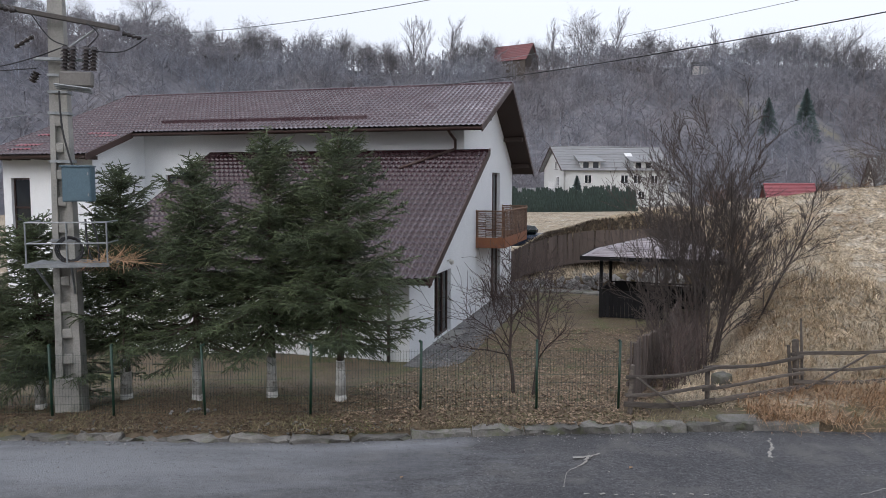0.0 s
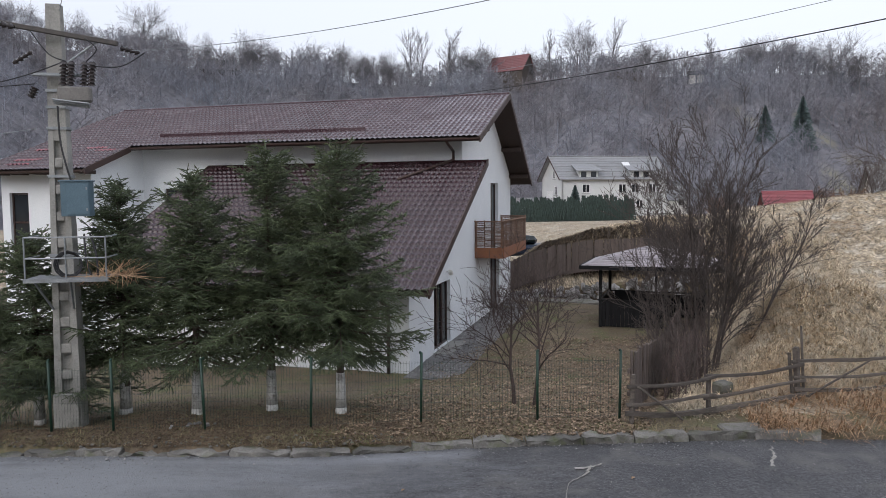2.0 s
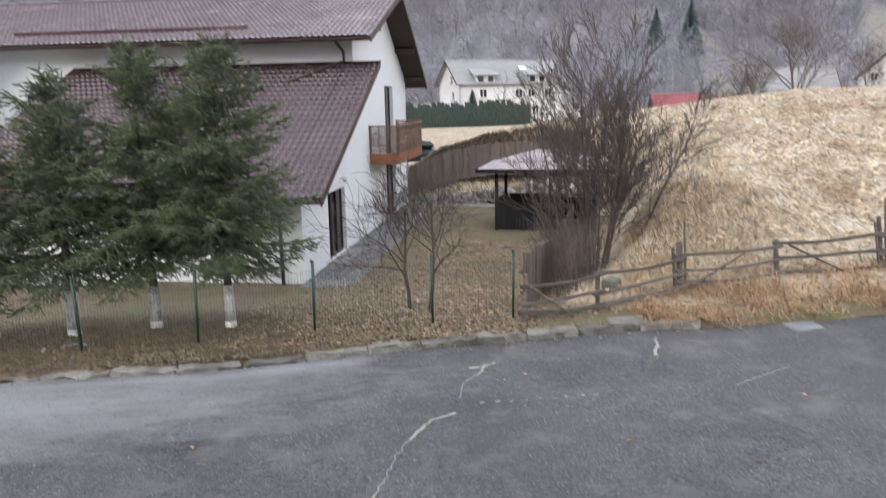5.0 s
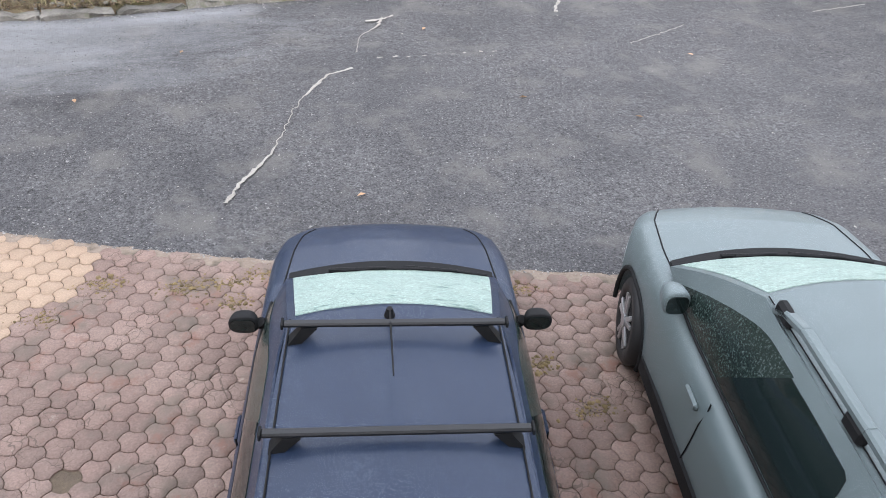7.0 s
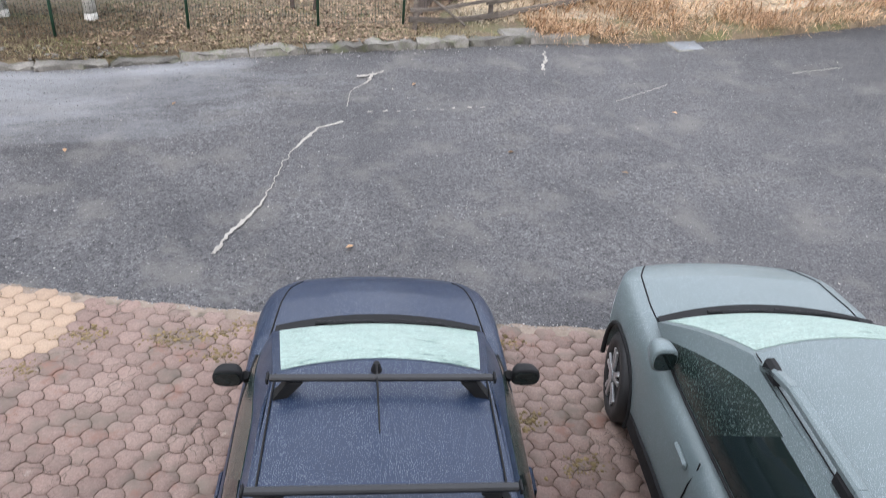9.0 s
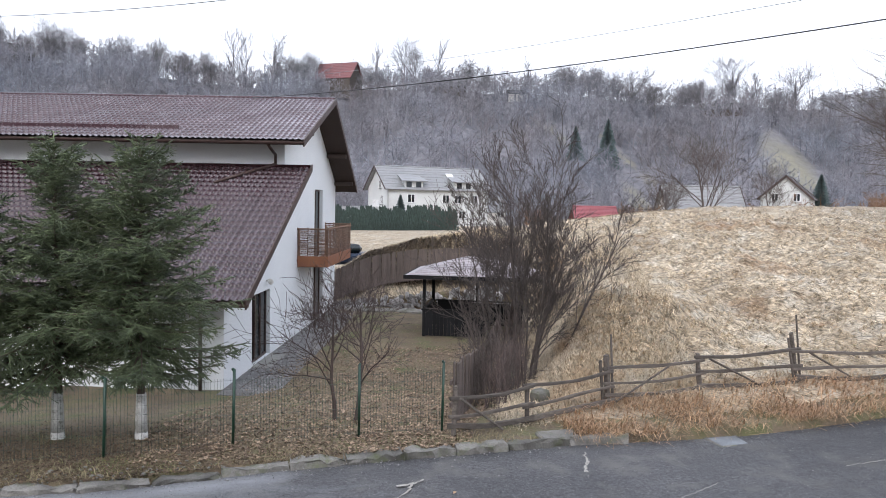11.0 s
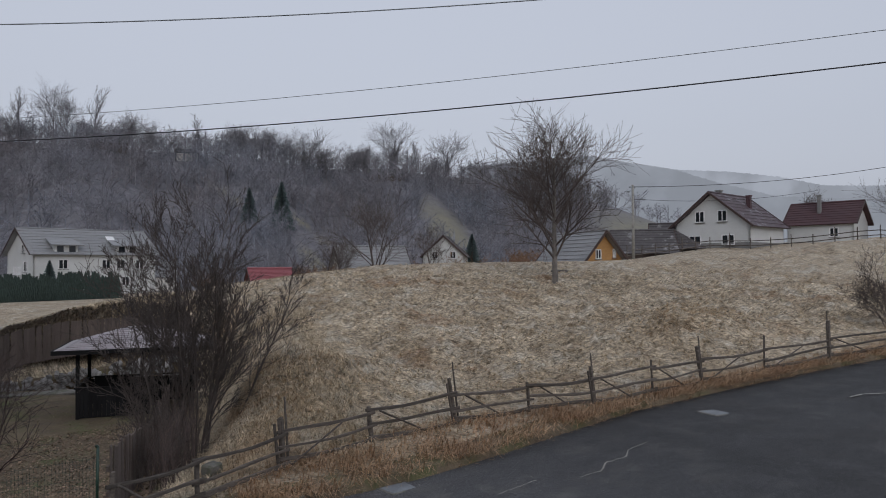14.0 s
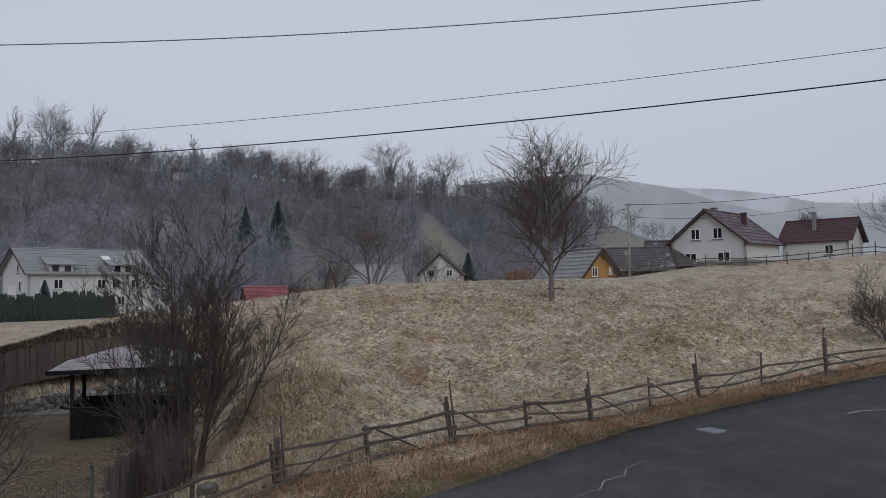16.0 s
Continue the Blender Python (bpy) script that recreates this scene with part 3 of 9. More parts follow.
def frost_on_road():
    """Frost dust and tyre-polished tone in the road's own material."""
    m = M["asphalt"]
    n, l = m.node_tree.nodes, m.node_tree.links
    b = n["Principled BSDF"]
    old = b.inputs["Base Color"].links[0].from_socket
    geo = n.new("ShaderNodeNewGeometry")
    ln = n.new("ShaderNodeAttribute")
    ln.attribute_name = "frost_reach"
    me = road.data
    c = np.zeros(len(me.vertices) * 3)
    me.vertices.foreach_get("co", c)
    px, py = c.reshape(-1, 3)[:, 0], c.reshape(-1, 3)[:, 1]
    pool = np.hypot((px + 5.8) / 6.2, (py - 10.75) / 1.75)
    strip = np.abs(road_edge(px) - 0.28 - py) / 0.42 + 2.0 * smooth01((px - 0.2) / 1.2)
    at = me.attributes.new("frost_reach", "FLOAT", "POINT")
    at.data.foreach_set("value", np.minimum(pool, 0.25 + strip).astype(np.float32))
    nz = n.new("ShaderNodeTexNoise")
    nz.inputs["Scale"].default_value, nz.inputs["Detail"].default_value, nz.inputs["Roughness"].default_value = 1.3, 10.0, 0.78
    st = n.new("ShaderNodeMapping")
    st.inputs["Scale"].default_value = (0.5, 1.6, 1)
    l.new(geo.outputs["Position"], st.inputs[0])
    l.new(st.outputs[0], nz.inputs["Vector"])
    s = n.new("ShaderNodeMath")
    s.operation = "MULTIPLY_ADD"
    s.inputs[1].default_value = 1.9
    l.new(nz.outputs["Fac"], s.inputs[0])
    l.new(ln.outputs["Fac"], s.inputs[2])
    r = n.new("ShaderNodeMapRange")
    r.inputs["From Min"].default_value, r.inputs["From Max"].default_value = 2.15, 1.15
    r.inputs["To Max"].default_value = 0.85
    l.new(s.outputs[0], r.inputs["Value"])
    k = n.new("ShaderNodeMix")
    k.data_type = "RGBA"
    l.new(r.outputs[0], k.inputs["Factor"])
    l.new(old, k.inputs["A"])
    k.inputs["B"].default_value = (0.27, 0.28, 0.295, 1)
    # the eastern stretch is wet and darker
    sx = n.new("ShaderNodeSeparateXYZ")
    l.new(geo.outputs["Position"], sx.inputs[0])
    wx = n.new("ShaderNodeMath")
    wx.operation = "MULTIPLY_ADD"
    wx.inputs[1].default_value = 9.0
    l.new(nz.outputs["Fac"], wx.inputs[0])
    l.new(sx.outputs[0], wx.inputs[2])
    wr = n.new("ShaderNodeMapRange")
    wr.inputs["From Min"].default_value, wr.inputs["From Max"].default_value = 11.0, 19.0
    wr.inputs["To Min"].default_value, wr.inputs["To Max"].default_value = 1.0, 0.34
    l.new(wx.outputs[0], wr.inputs["Value"])
    km = n.new("ShaderNodeMix")
    km.data_type, km.blend_type = "RGBA", "MULTIPLY"
    km.inputs["Factor"].default_value = 1.0
    l.new(k.outputs["Result"], km.inputs["A"])
    l.new(wr.outputs[0], km.inputs["B"])
    l.new(km.outputs["Result"], b.inputs["Base Color"])


frost_on_road()


def crack(points, width, seed):
    """A jagged ribbon of pale filler along the road."""
    g = np.random.default_rng(seed)
    pts = np.array(points, float)
    seg = np.r_[0, np.cumsum(np.hypot(*np.diff(pts, axis=0).T))]
    t = np.arange(0, seg[-1], 0.06)
    x, y = np.interp(t, seg, pts[:, 0]), np.interp(t, seg, pts[:, 1])
    x, y = x + g.normal(0, 0.012, len(t)), y + g.normal(0, 0.012, len(t))
    w = width * (0.35 + g.random(len(t)) * 0.9) * (0.6 + 0.5 * np.sin(t * 2.1 + seed))
    w = np.maximum(w, width * 0.25)
    dx, dy = np.gradient(x), np.gradient(y)
    q = np.hypot(dx, dy) + 1e-9
    nx, ny = -dy / q, dx / q
    z = rise(x) + 0.006
    L = np.stack([x + nx * w, y + ny * w, z], 1)
    Rr = np.stack([x - nx * w, y - ny * w, z], 1)
    mid = np.stack([x, y, z + 0.006], 1)
    n = len(t)
    i = np.arange(n - 1)
    f = np.concatenate([np.stack([i, i + 1, n + i + 1, n + i], 1), np.stack([n + i, n + i + 1, 2 * n + i + 1, 2 * n + i], 1)])
    return tagged(np_mesh("road_crack", np.concatenate([L, mid, Rr]), f, M["crackfill"], road, "pale mortar in a road crack"))


crack([(1.6, 9.35), (1.24, 9.18), (0.82, 8.51), (0.62, 7.98), (0.38, 7.27), (0.01, 6.72), (-0.15, 6.34)], 0.024, 1)
crack([(2.36, 11.1), (2.2, 10.75), (1.89, 10.43), (1.80, 10.1), (1.73, 9.8)], 0.022, 2)
crack([(2.1, 11.0), (2.35, 11.05), (2.55, 11.2)], 0.035, 8)
crack([(5.86, 9.6), (6.31, 9.82), (7.14, 10.2)], 0.014, 3)
crack([(9.6, 10.3), (10.7, 10.35)], 0.014, 4)
crack([(11.4, 9.85), (12.0, 9.8), (12.5, 10.1), (13.1, 10.05), (13.6, 10.35), (14.4, 10.4)], 0.02, 5)
crack([(5.6, 11.9), (5.45, 11.5), (5.2, 11.0)], 0.03, 6)
for k in range(9):
    crack([(2.0 + k * 0.21, 9.62 + 0.02 * math.sin(k * 2)), (2.08 + k * 0.21, 9.63)], 0.02, 20 + k)
crack([(21.6, 9.05), (22.2, 8.95), (22.6, 8.6), (23.4, 8.3)], 0.035, 7)


def paver_outline(L=0.205, W=0.165, k=0.0125):
    """The wavy six-sided outline of an interlocking paver."""
    pts = []
    hx, hy = L / 2, W / 2
    corners = [(-hx, 0), (-hx * 0.5, -hy), (hx * 0.5, -hy), (hx, 0), (hx * 0.5, hy), (-hx * 0.5, hy)]
    for i in range(6):
        a, b = Vector(corners[i]), Vector(corners[(i + 1) % 6])
        d = (b - a)
        nrm = Vector((d.y, -d.x)).normalized()
        for j in range(4):
            t = j / 4
            pts.append(a + d * t + nrm * (k * math.sin(t * math.pi) * (1 if i % 2 else -1)))
    return [(p.x * 0.968, p.y * 0.968) for p in pts]


def build_pavers():
    o = paver_outline()
    n = len(o)
    oi = np.array(o)
    # low dome with chamfered rim
    ring = np.concatenate([np.c_[oi, np.full(n, -0.05)], np.c_[oi, np.full(n, -0.004)], np.c_[oi * 0.975, np.full(n, 0.0)], [[0, 0, 0.001]]])
    i = np.arange(n)
    j = (i + 1) % n
    tri = np.concatenate([np.stack([i, j, n + j], 1), np.stack([i, n + j, n + i], 1), np.stack([n + i, n + j, 2 * n + j], 1), np.stack([n + i, 2 * n + j, 2 * n + i], 1), np.stack([2 * n + i, 2 * n + j, np.full(n, 3 * n)], 1)])
    a = math.atan2(-0.30, 1.0)
    ca, sa = math.cos(a), math.sin(a)
    places = []
    L, W = 0.205 * 0.75, 0.165
    for u in range(-64, 80):
        for v in range(-52, 46):
            lx, ly = u * L, v * W + (u % 2) * W / 2
            x, y = lx * ca - ly * sa, lx * sa + ly * ca + 3.2
            if -7.0 < x < 8.5 and -3.5 < y < float(drive_edge(x)) - 0.06:
                places.append((x, y))
    g = np.random.default_rng(3)
    big = {"red": ([], []), "yellow": ([], [])}
    shared = {}
    named = 0
    for x, y in places:
        yel = x < float(np.interp(y, [4.0, 5.05, 5.24, 5.44, 5.9, 6.6], [-2.05, -1.72, -1.45, -1.34, -1.2, -1.08])) - 0.02
        kind = "yellow" if yel else "red"
        if not yel and g.random() < 0.002 and y > 3.2:
            continue
        near = -1.6 < x < 0.3 and 3.0 < y < 5.9 or 1.5 < x < 3.1 and 2.9 < y < 5.2
        rot = a + g.normal(0, 0.012)
        dz = g.normal(0, 0.0016)
        if near and named < 300:
            if kind not in shared:
                ob = np_mesh("paver", ring, tri, M["paver_" + kind], fore)
                shared[kind] = ob.data
            else:
                ob = new("paver", shared[kind])
                ob.parent = fore
            ob.matrix_world = Matrix.Translation((x, y, dz)) @ Matrix.Rotation(rot, 4, "Z") @ Matrix.Rotation(g.normal(0, 0.005), 4, "X")
            named += 1
        else:
            c, s = math.cos(rot), math.sin(rot)
            v = ring @ np.array([[c, s, 0], [-s, c, 0], [0, 0, 1.0]]) + [x, y, dz]
            big[kind][0].append(v)
            big[kind][1].append((tri if y > 1.2 else tri[2 * n:]) + len(ring) * (len(big[kind][0]) - 1))
    for kind, (v, f) in big.items():
        tagged(np_mesh("paver_field", np.concatenate(v), np.concatenate(f), M["paver_" + kind], fore, {"red": "rose concrete pavers", "yellow": "cream concrete pavers"}[kind]), kind="stuff")


# kerb stones, worn and broken, each one its own piece
def build_kerb():
    g = np.random.default_rng(11)
    kerb = new("kerb")
    tagged(kerb, "broken old concrete kerb with moss and soil", "kerb", kind="structure")
    x = -14.0
    while x < 5.6:
        L = g.uniform(0.7, 1.1) if x < -1 else g.uniform(0.9, 1.2)
        y = float(road_edge(x + L / 2)) + 0.08
        slope = math.atan2(float(road_edge(x + L) - road_edge(x)), L)
        bm = bmesh.new()
        hgt = g.uniform(0.09, 0.14) if x > -0.2 else g.uniform(0.0, 0.10)
        box(bm, (0, 0, hgt / 2 - 0.06), (L - 0.015, 0.2 + g.uniform(-0.03, 0.05), hgt + 0.12), bevel=0.02)
        bmesh.ops.subdivide_edges(bm, edges=[e for e in bm.edges if e.calc_length() > 0.4], cuts=5, use_grid_fill=True)
        for v in bm.verts:
            v.co += Vector((g.normal(0, 0.016), g.normal(0, 0.028), g.normal(0, 0.022)))
        ob = part("kerb_stone", bm, M["kerb"], kerb)
        ob.matrix_world = pose(x + L / 2, y, float(rise(x)), g.normal(0, 4.5), g.normal(0, 1.8), math.degrees(slope))
        x += L
    # loose slab where the kerb ends
    bm = bmesh.new()
    box(bm, (0, 0, 0.06), (0.75, 0.42, 0.14), bevel=0.03)
    ob = part("kerb_stone", bm, M["kerb"], kerb)
    ob.matrix_world = pose(5.35, 12.55, 0.04, 3, 0, 4)


build_kerb()


def manhole(x, y, w, d, turn):
    e = thing("manhole_cover", (x, y, float(rise(x)) - 0.028), "frosted square concrete manhole cover in the verge", "manhole", "manholes", turn)
    bm = bmesh.new()
    box(bm, (0, 0, -0.02), (w + 0.12, d + 0.12, 0.06), bevel=0.012)
    part("frame", bm, M["kerb"], e)
    bm = bmesh.new()
    box(bm, (0, 0, -0.008), (w, d, 0.05), bevel=0.01)
    part("lid", bm, M["cover"], e)


manhole(8.55, 12.0, 0.62, 0.45, 2)
manhole(18.0, 10.8, 0.8, 0.6, -14)

# the plain wall of the building that the view is taken from
# never in view; added so the car glass mirrors less open sky
bm = bmesh.new()
box(bm, (0, -1.75, 3.6), (19, 0.3, 7.4))
tagged(part("wall_south", bm, M["plaster_old"]), "unseen plain rendered wall of the house behind the forecourt", "wall", kind="structure")

# ---------------------------------------------------------------- the white house
HU = Vector((0.26141548, 0.96522637, 0))     # along the gable, away from the road
HV = Vector((-0.96522637, 0.26141548, 0))    # along the front, westwards
HO = Vector((-0.99, 20.6, 0))
HOUSE_M = Matrix(((HU.x, HV.x, 0, HO.x), (HU.y, HV.y, 0, HO.y), (0, 0, 1, 0), (0, 0, 0, 1)))
house = new("house")
tagged(house, "white rendered two-storey house with wine-red metal tile roofs", "house")
house.matrix_world = HOUSE_M
ZG = -0.95
GABLE_OVER = 0.95


def hpart(name, bm, mat, parent=None, label="", smooth=False):
    ob = part(name, bm, mat, None, label, smooth)
    ob.parent = parent or house
    return ob


def wall_with_holes(u0, u1, top, holes, thick):
    """A wall in the plane of u and z, cut through by rectangular holes. top: height over u."""
    us = sorted({u0, u1, *[h[0] for h in holes], *[h[1] for h in holes], *[t[0] for t in top if u0 < t[0] < u1]})
    f = lambda q: float(np.interp(q, [t[0] for t in top], [t[1] for t in top]))
    quads = []
    for a, b in zip(us, us[1:]):
        cuts = sorted([(h[2], h[3]) for h in holes if h[0] < b - 1e-6 and h[1] > a + 1e-6])
        z = ZG
        for c0, c1 in cuts:
            if c0 > z + 1e-6:
                quads.append((a, b, z, z, c0, c0))
            z = c1
        quads.append((a, b, z, z, f(a), f(b)))
    return quads


def add_wall(bm, quads, place, thick):
    """place(u, w, z): maps wall coordinates and depth to the house's axes."""
    for a, b, za, zb, ta, tb in quads:
        v = [bm.verts.new(place(p, w, z)) for w in (0, thick) for p, z in ((a, za), (b, zb), (b, tb), (a, ta))]
        for q in ((0, 1, 2, 3), (7, 6, 5, 4), (0, 4, 5, 1), (1, 5, 6, 2), (2, 6, 7, 3), (3, 7, 4, 0)):
            bm.faces.new([v[i] for i in q])


# gable wall: roof profile over u
S_MAIN, S_RIDGE, S_END = 6.55, 11.25, 16.85
main_slope, far_slope, lean_slope = 0.372, 0.57, 0.49
Z_RIDGE = 8.62
zm = lambda s: Z_RIDGE - main_slope * (S_RIDGE - s) if s < S_RIDGE else Z_RIDGE - far_slope * (s - S_RIDGE)
zl = lambda s: 5.62 - lean_slope * (6.6 - s)
top = [(0, zl(0) - 0.1), (S_MAIN, zl(S_MAIN) - 0.1), (S_MAIN + 1e-4, zm(S_MAIN) - 0.1), (S_RIDGE, Z_RIDGE - 0.1), (S_END, zm(S_END) - 0.1)]
door_hole = (2.62, 4.7, ZG + 0.22, 1.45)
win_up = (11.85, 13.6, 1.95, 4.92)
win_dn = (11.75, 13.8, ZG + 0.15, 1.62)
bm = bmesh.new()
add_wall(bm, wall_with_holes(0, S_END, top, [door_hole, win_up, win_dn], 0.35), lambda p, w, z: (p, w, z), 0.35)
bmesh.ops.remove_doubles(bm, verts=bm.verts, dist=0.0005)
hpart("gable_wall", bm, M["plaster"])

# front walls
V_LEAN, V_INNER, V_LEFT, S_WING = 10.6, 13.76, 18.0, 3.5
bm = bmesh.new()
add_wall(bm, [(0.352, V_LEAN, ZG, ZG, zl(0) - 0.1, zl(0) - 0.1)], lambda p, w, z: (w, p, z), 0.3)
hpart("lean_to_front_wall", bm, M["plaster"])
bm = bmesh.new()
add_wall(bm, [(0.352, 12.0, ZG, ZG, zm(S_MAIN) - 0.12, zm(S_MAIN) - 0.12), (12.0, 12.75, ZG, ZG, 4.1, 4.1), (12.0, 12.75, 4.75, 4.75, zm(S_MAIN) - 0.12, zm(S_MAIN) - 0.12),
              (12.75, V_INNER, ZG, ZG, zm(S_MAIN) - 0.12, zm(S_MAIN) - 0.12)], lambda p, w, z: (S_MAIN + 0.003 + w, p, z), 0.3)
hpart("main_front_wall", bm, M["plaster"])
bm = bmesh.new()
add_wall(bm, [(S_WING, S_MAIN, ZG, ZG, zm(S_WING) - 0.1, zm(S_MAIN) - 0.1)], lambda p, w, z: (p, V_INNER + w, z), 0.3)
hpart("wing_side_wall", bm, M["plaster"])
bm = bmesh.new()
wing_win = (16.72, 17.62, 1.2, 4.6)
add_wall(bm, [(V_INNER + 0.302, wing_win[0], ZG - 0.4, ZG - 0.4, zm(S_WING) - 0.1, zm(S_WING) - 0.1), (wing_win[0], wing_win[1], ZG - 0.4, ZG - 0.4, 1.2, 1.2), (wing_win[0], wing_win[1], 4.6, 4.6, zm(S_WING) - 0.1, zm(S_WING) - 0.1),
              (wing_win[1], V_LEFT, ZG - 0.4, ZG - 0.4, zm(S_WING) - 0.1, zm(S_WING) - 0.1)], lambda p, w, z: (S_WING + 0.003 + w, p, z), 0.3)
hpart("wing_front_wall", bm, M["plaster"])
bm = bmesh.new()
add_wall(bm, [(S_WING + 0.31, S_RIDGE, ZG, ZG, zm(S_WING) - 0.1, Z_RIDGE - 0.2), (S_RIDGE, S_END, ZG, ZG, Z_RIDGE - 0.12, zm(S_END) - 0.1)], lambda p, w, z: (p, V_LEFT - 0.31 + w, z), 0.3)
add_wall(bm, [(0.352, V_LEFT - 0.32, ZG, ZG, zm(S_END) - 0.1, zm(S_END) - 0.1)], lambda p, w, z: (S_END - 0.31 + w, p, z), 0.3)
hpart("back_wall", bm, M["plaster"])
bm = bmesh.new()
add_wall(bm, [(0.302, S_MAIN, ZG, ZG, zl(0.3) - 0.1, zl(S_MAIN) - 0.1)], lambda p, w, z: (p, V_LEAN - 0.3 + w, z), 0.298)
hpart("lean_to_side_wall", bm, M["plaster"])
bm = bmesh.new()
box(bm, (5.5, V_LEFT + 1.2, ZG), (4, 0.2, 0.1))
box(bm, (8.4, 9.5, ZG - 0.1), (16, 18, 0.1))
hpart("floor_slab", bm, M["concrete"])


def tile_sheet(name, mat, s0, z0, s1, z1, v0, v1, parent, wave=0.20, step=0.35, amp=0.026):
    """One pressed-metal roofing sheet from the eave (s0, z0) up to (s1, z1), between v0 and v1."""
    length = math.hypot(s1 - s0, z1 - z0)
    rows = int(length / step)
    ds, dz = (s1 - s0) / length, (z1 - z0) / length
    nx, nz_ = -dz, ds
    if nz_ < 0:
        nx, nz_ = -nx, -nz_
    cols = max(2, int(round((v1 - v0) / wave * 6)))
    v = np.linspace(v0, v1, cols + 1)
    ph = v / wave * 2 * np.pi
    prof = amp * (0.6 * np.cos(ph) + 0.4 * np.maximum(np.cos(ph), -0.3))
    tt, hh = [], []
    for k in range(rows + 1):
        a, b = k * step, min((k + 1) * step, length)
        if b - a < 0.02:
            continue
        tt += [a, a + 0.5 * (b - a), b]
        hh += [0.050, 0.030, 0.0]
    tt, hh = np.array(tt), np.array(hh)
    T, V = np.meshgrid(tt, v, indexing="ij")
    off = prof[None, :] + hh[:, None] + 0.03
    # scalloped lower lip of each course
    pts = np.stack([s0 + ds * T + nx * off, V, z0 + dz * T + nz_ * off], -1)
    n, m = T.shape
    idx = np.arange(n * m).reshape(n, m)
    f = np.stack([idx[:-1, :-1], idx[1:, :-1], idx[1:, 1:], idx[:-1, 1:]], -1).reshape(-1, 4)
    ob = np_mesh(name, pts.reshape(-1, 3), f, mat, parent)
    # rime with painted sheen: pans, upper part of each course, more near the gable
    up = np.tile([0.0, 0.55, 1.0], len(tt) // 3)[:, None]
    rime = np.clip(-0.05 + 0.75 * up - 0.55 * np.cos(ph)[None, :], 0, 1) * (0.55 + 1.1 * np.exp(-np.abs(v) / 3.0))[None, :]
    at = ob.data.attributes.new("rime", "FLOAT", "POINT")
    at.data.foreach_set("value", np.broadcast_to(rime, T.shape).ravel().astype(np.float32))
    return ob


def roof_slab(bm, s0, z0, s1, z1, v0, v1, thick=0.14):
    v = [bm.verts.new(p) for p in ((s0, v0, z0), (s1, v0, z1), (s1, v1, z1), (s0, v1, z0), (s0, v0, z0 - thick), (s1, v0, z1 - thick), (s1, v1, z1 - thick), (s0, v1, z0 - thick))]
    for q in ((0, 1, 2, 3), (7, 6, 5, 4), (0, 4, 5, 1), (1, 5, 6, 2), (2, 6, 7, 3), (3, 7, 4, 0)):
        bm.faces.new([v[i] for i in q])


bm = bmesh.new()
roof_slab(bm, -1.2, zl(-1.2), 6.545, zl(6.545), -GABLE_OVER, V_LEAN)
lean_roof = hpart("lean_to_roof", bm, M["dark_wood"])
for k in range(10):
    a = -GABLE_OVER + k * 1.155
    tile_sheet("roof_sheet", M["roof_metal"], -1.27, zl(-1.27), 6.53, zl(6.53), a, a + 1.152, lean_roof)
bm = bmesh.new()
S_EAVE, S_WEAVE = 5.3, 2.7
roof_slab(bm, S_EAVE, zm(S_EAVE), S_RIDGE, Z_RIDGE, -GABLE_OVER, V_INNER - 0.45)
main_roof = hpart("main_roof", bm, M["dark_wood"])
bm = bmesh.new()
roof_slab(bm, S_WEAVE, zm(S_WEAVE), S_RIDGE, Z_RIDGE, V_INNER - 0.447, V_LEFT + 0.3)
hpart("wing_roof", bm, M["dark_wood"])
bm = bmesh.new()
roof_slab(bm, S_RIDGE + 0.002, Z_RIDGE, 17.5, zm(17.5), -GABLE_OVER, V_LEFT + 0.3)
hpart("rear_roof", bm, M["dark_wood"])
k = 0
a = -GABLE_OVER
while a < V_LEFT + 0.2:
    b = min(a + 1.1, V_LEFT + 0.3)
    s0 = S_EAVE - 0.07 if a < V_INNER - 0.6 else S_WEAVE - 0.07
    tile_sheet("roof_sheet", M["roof_main"], s0, zm(s0), S_RIDGE, Z_RIDGE, a, b - 0.003, main_roof)
    tile_sheet("roof_sheet", M["roof_main"], 17.56, zm(17.56), S_RIDGE, Z_RIDGE, a, b - 0.003, main_roof, step=1.0)
    a = b
# snow guards and ridge
bm = bmesh.new()
rod(bm, (S_RIDGE, -GABLE_OVER, Z_RIDGE + 0.05), (S_RIDGE, V_LEFT + 0.3, Z_RIDGE + 0.05), 0.075, n=10)
hpart("ridge_cap", bm, M["roof_main"], main_roof, "rounded metal ridge cap")
bm = bmesh.new()
box(bm, (S_EAVE + 1.0, 8.2, zm(S_EAVE + 1.0) + 0.12), (0.05, 9.0, 0.14))
hpart("snow_guard", bm, M["roof_main"], main_roof, "long metal snow guard")
# bare red patches where frost has melted
for (s, v, L) in ((5.0, 14.8, 1.0), (4.65, 14.1, 0.9), (3.6, 16.9, 1.1), (3.15, 16.8, 1.1), (4.9, 17.0, 1.2)):
    tile_sheet("roof_patch", M["roof_red"], s, zm(s) + 0.012, s + 0.33, zm(s + 0.33) + 0.012, v - L / 2, v + L / 2, main_roof)
bm = bmesh.new()
rod(bm, (6.45, -GABLE_OVER, zl(6.45) + 0.06), (6.45, V_LEAN, zl(6.45) + 0.06), 0.06, n=8)
hpart("wall_flashing", bm, M["roof_metal"], lean_roof)


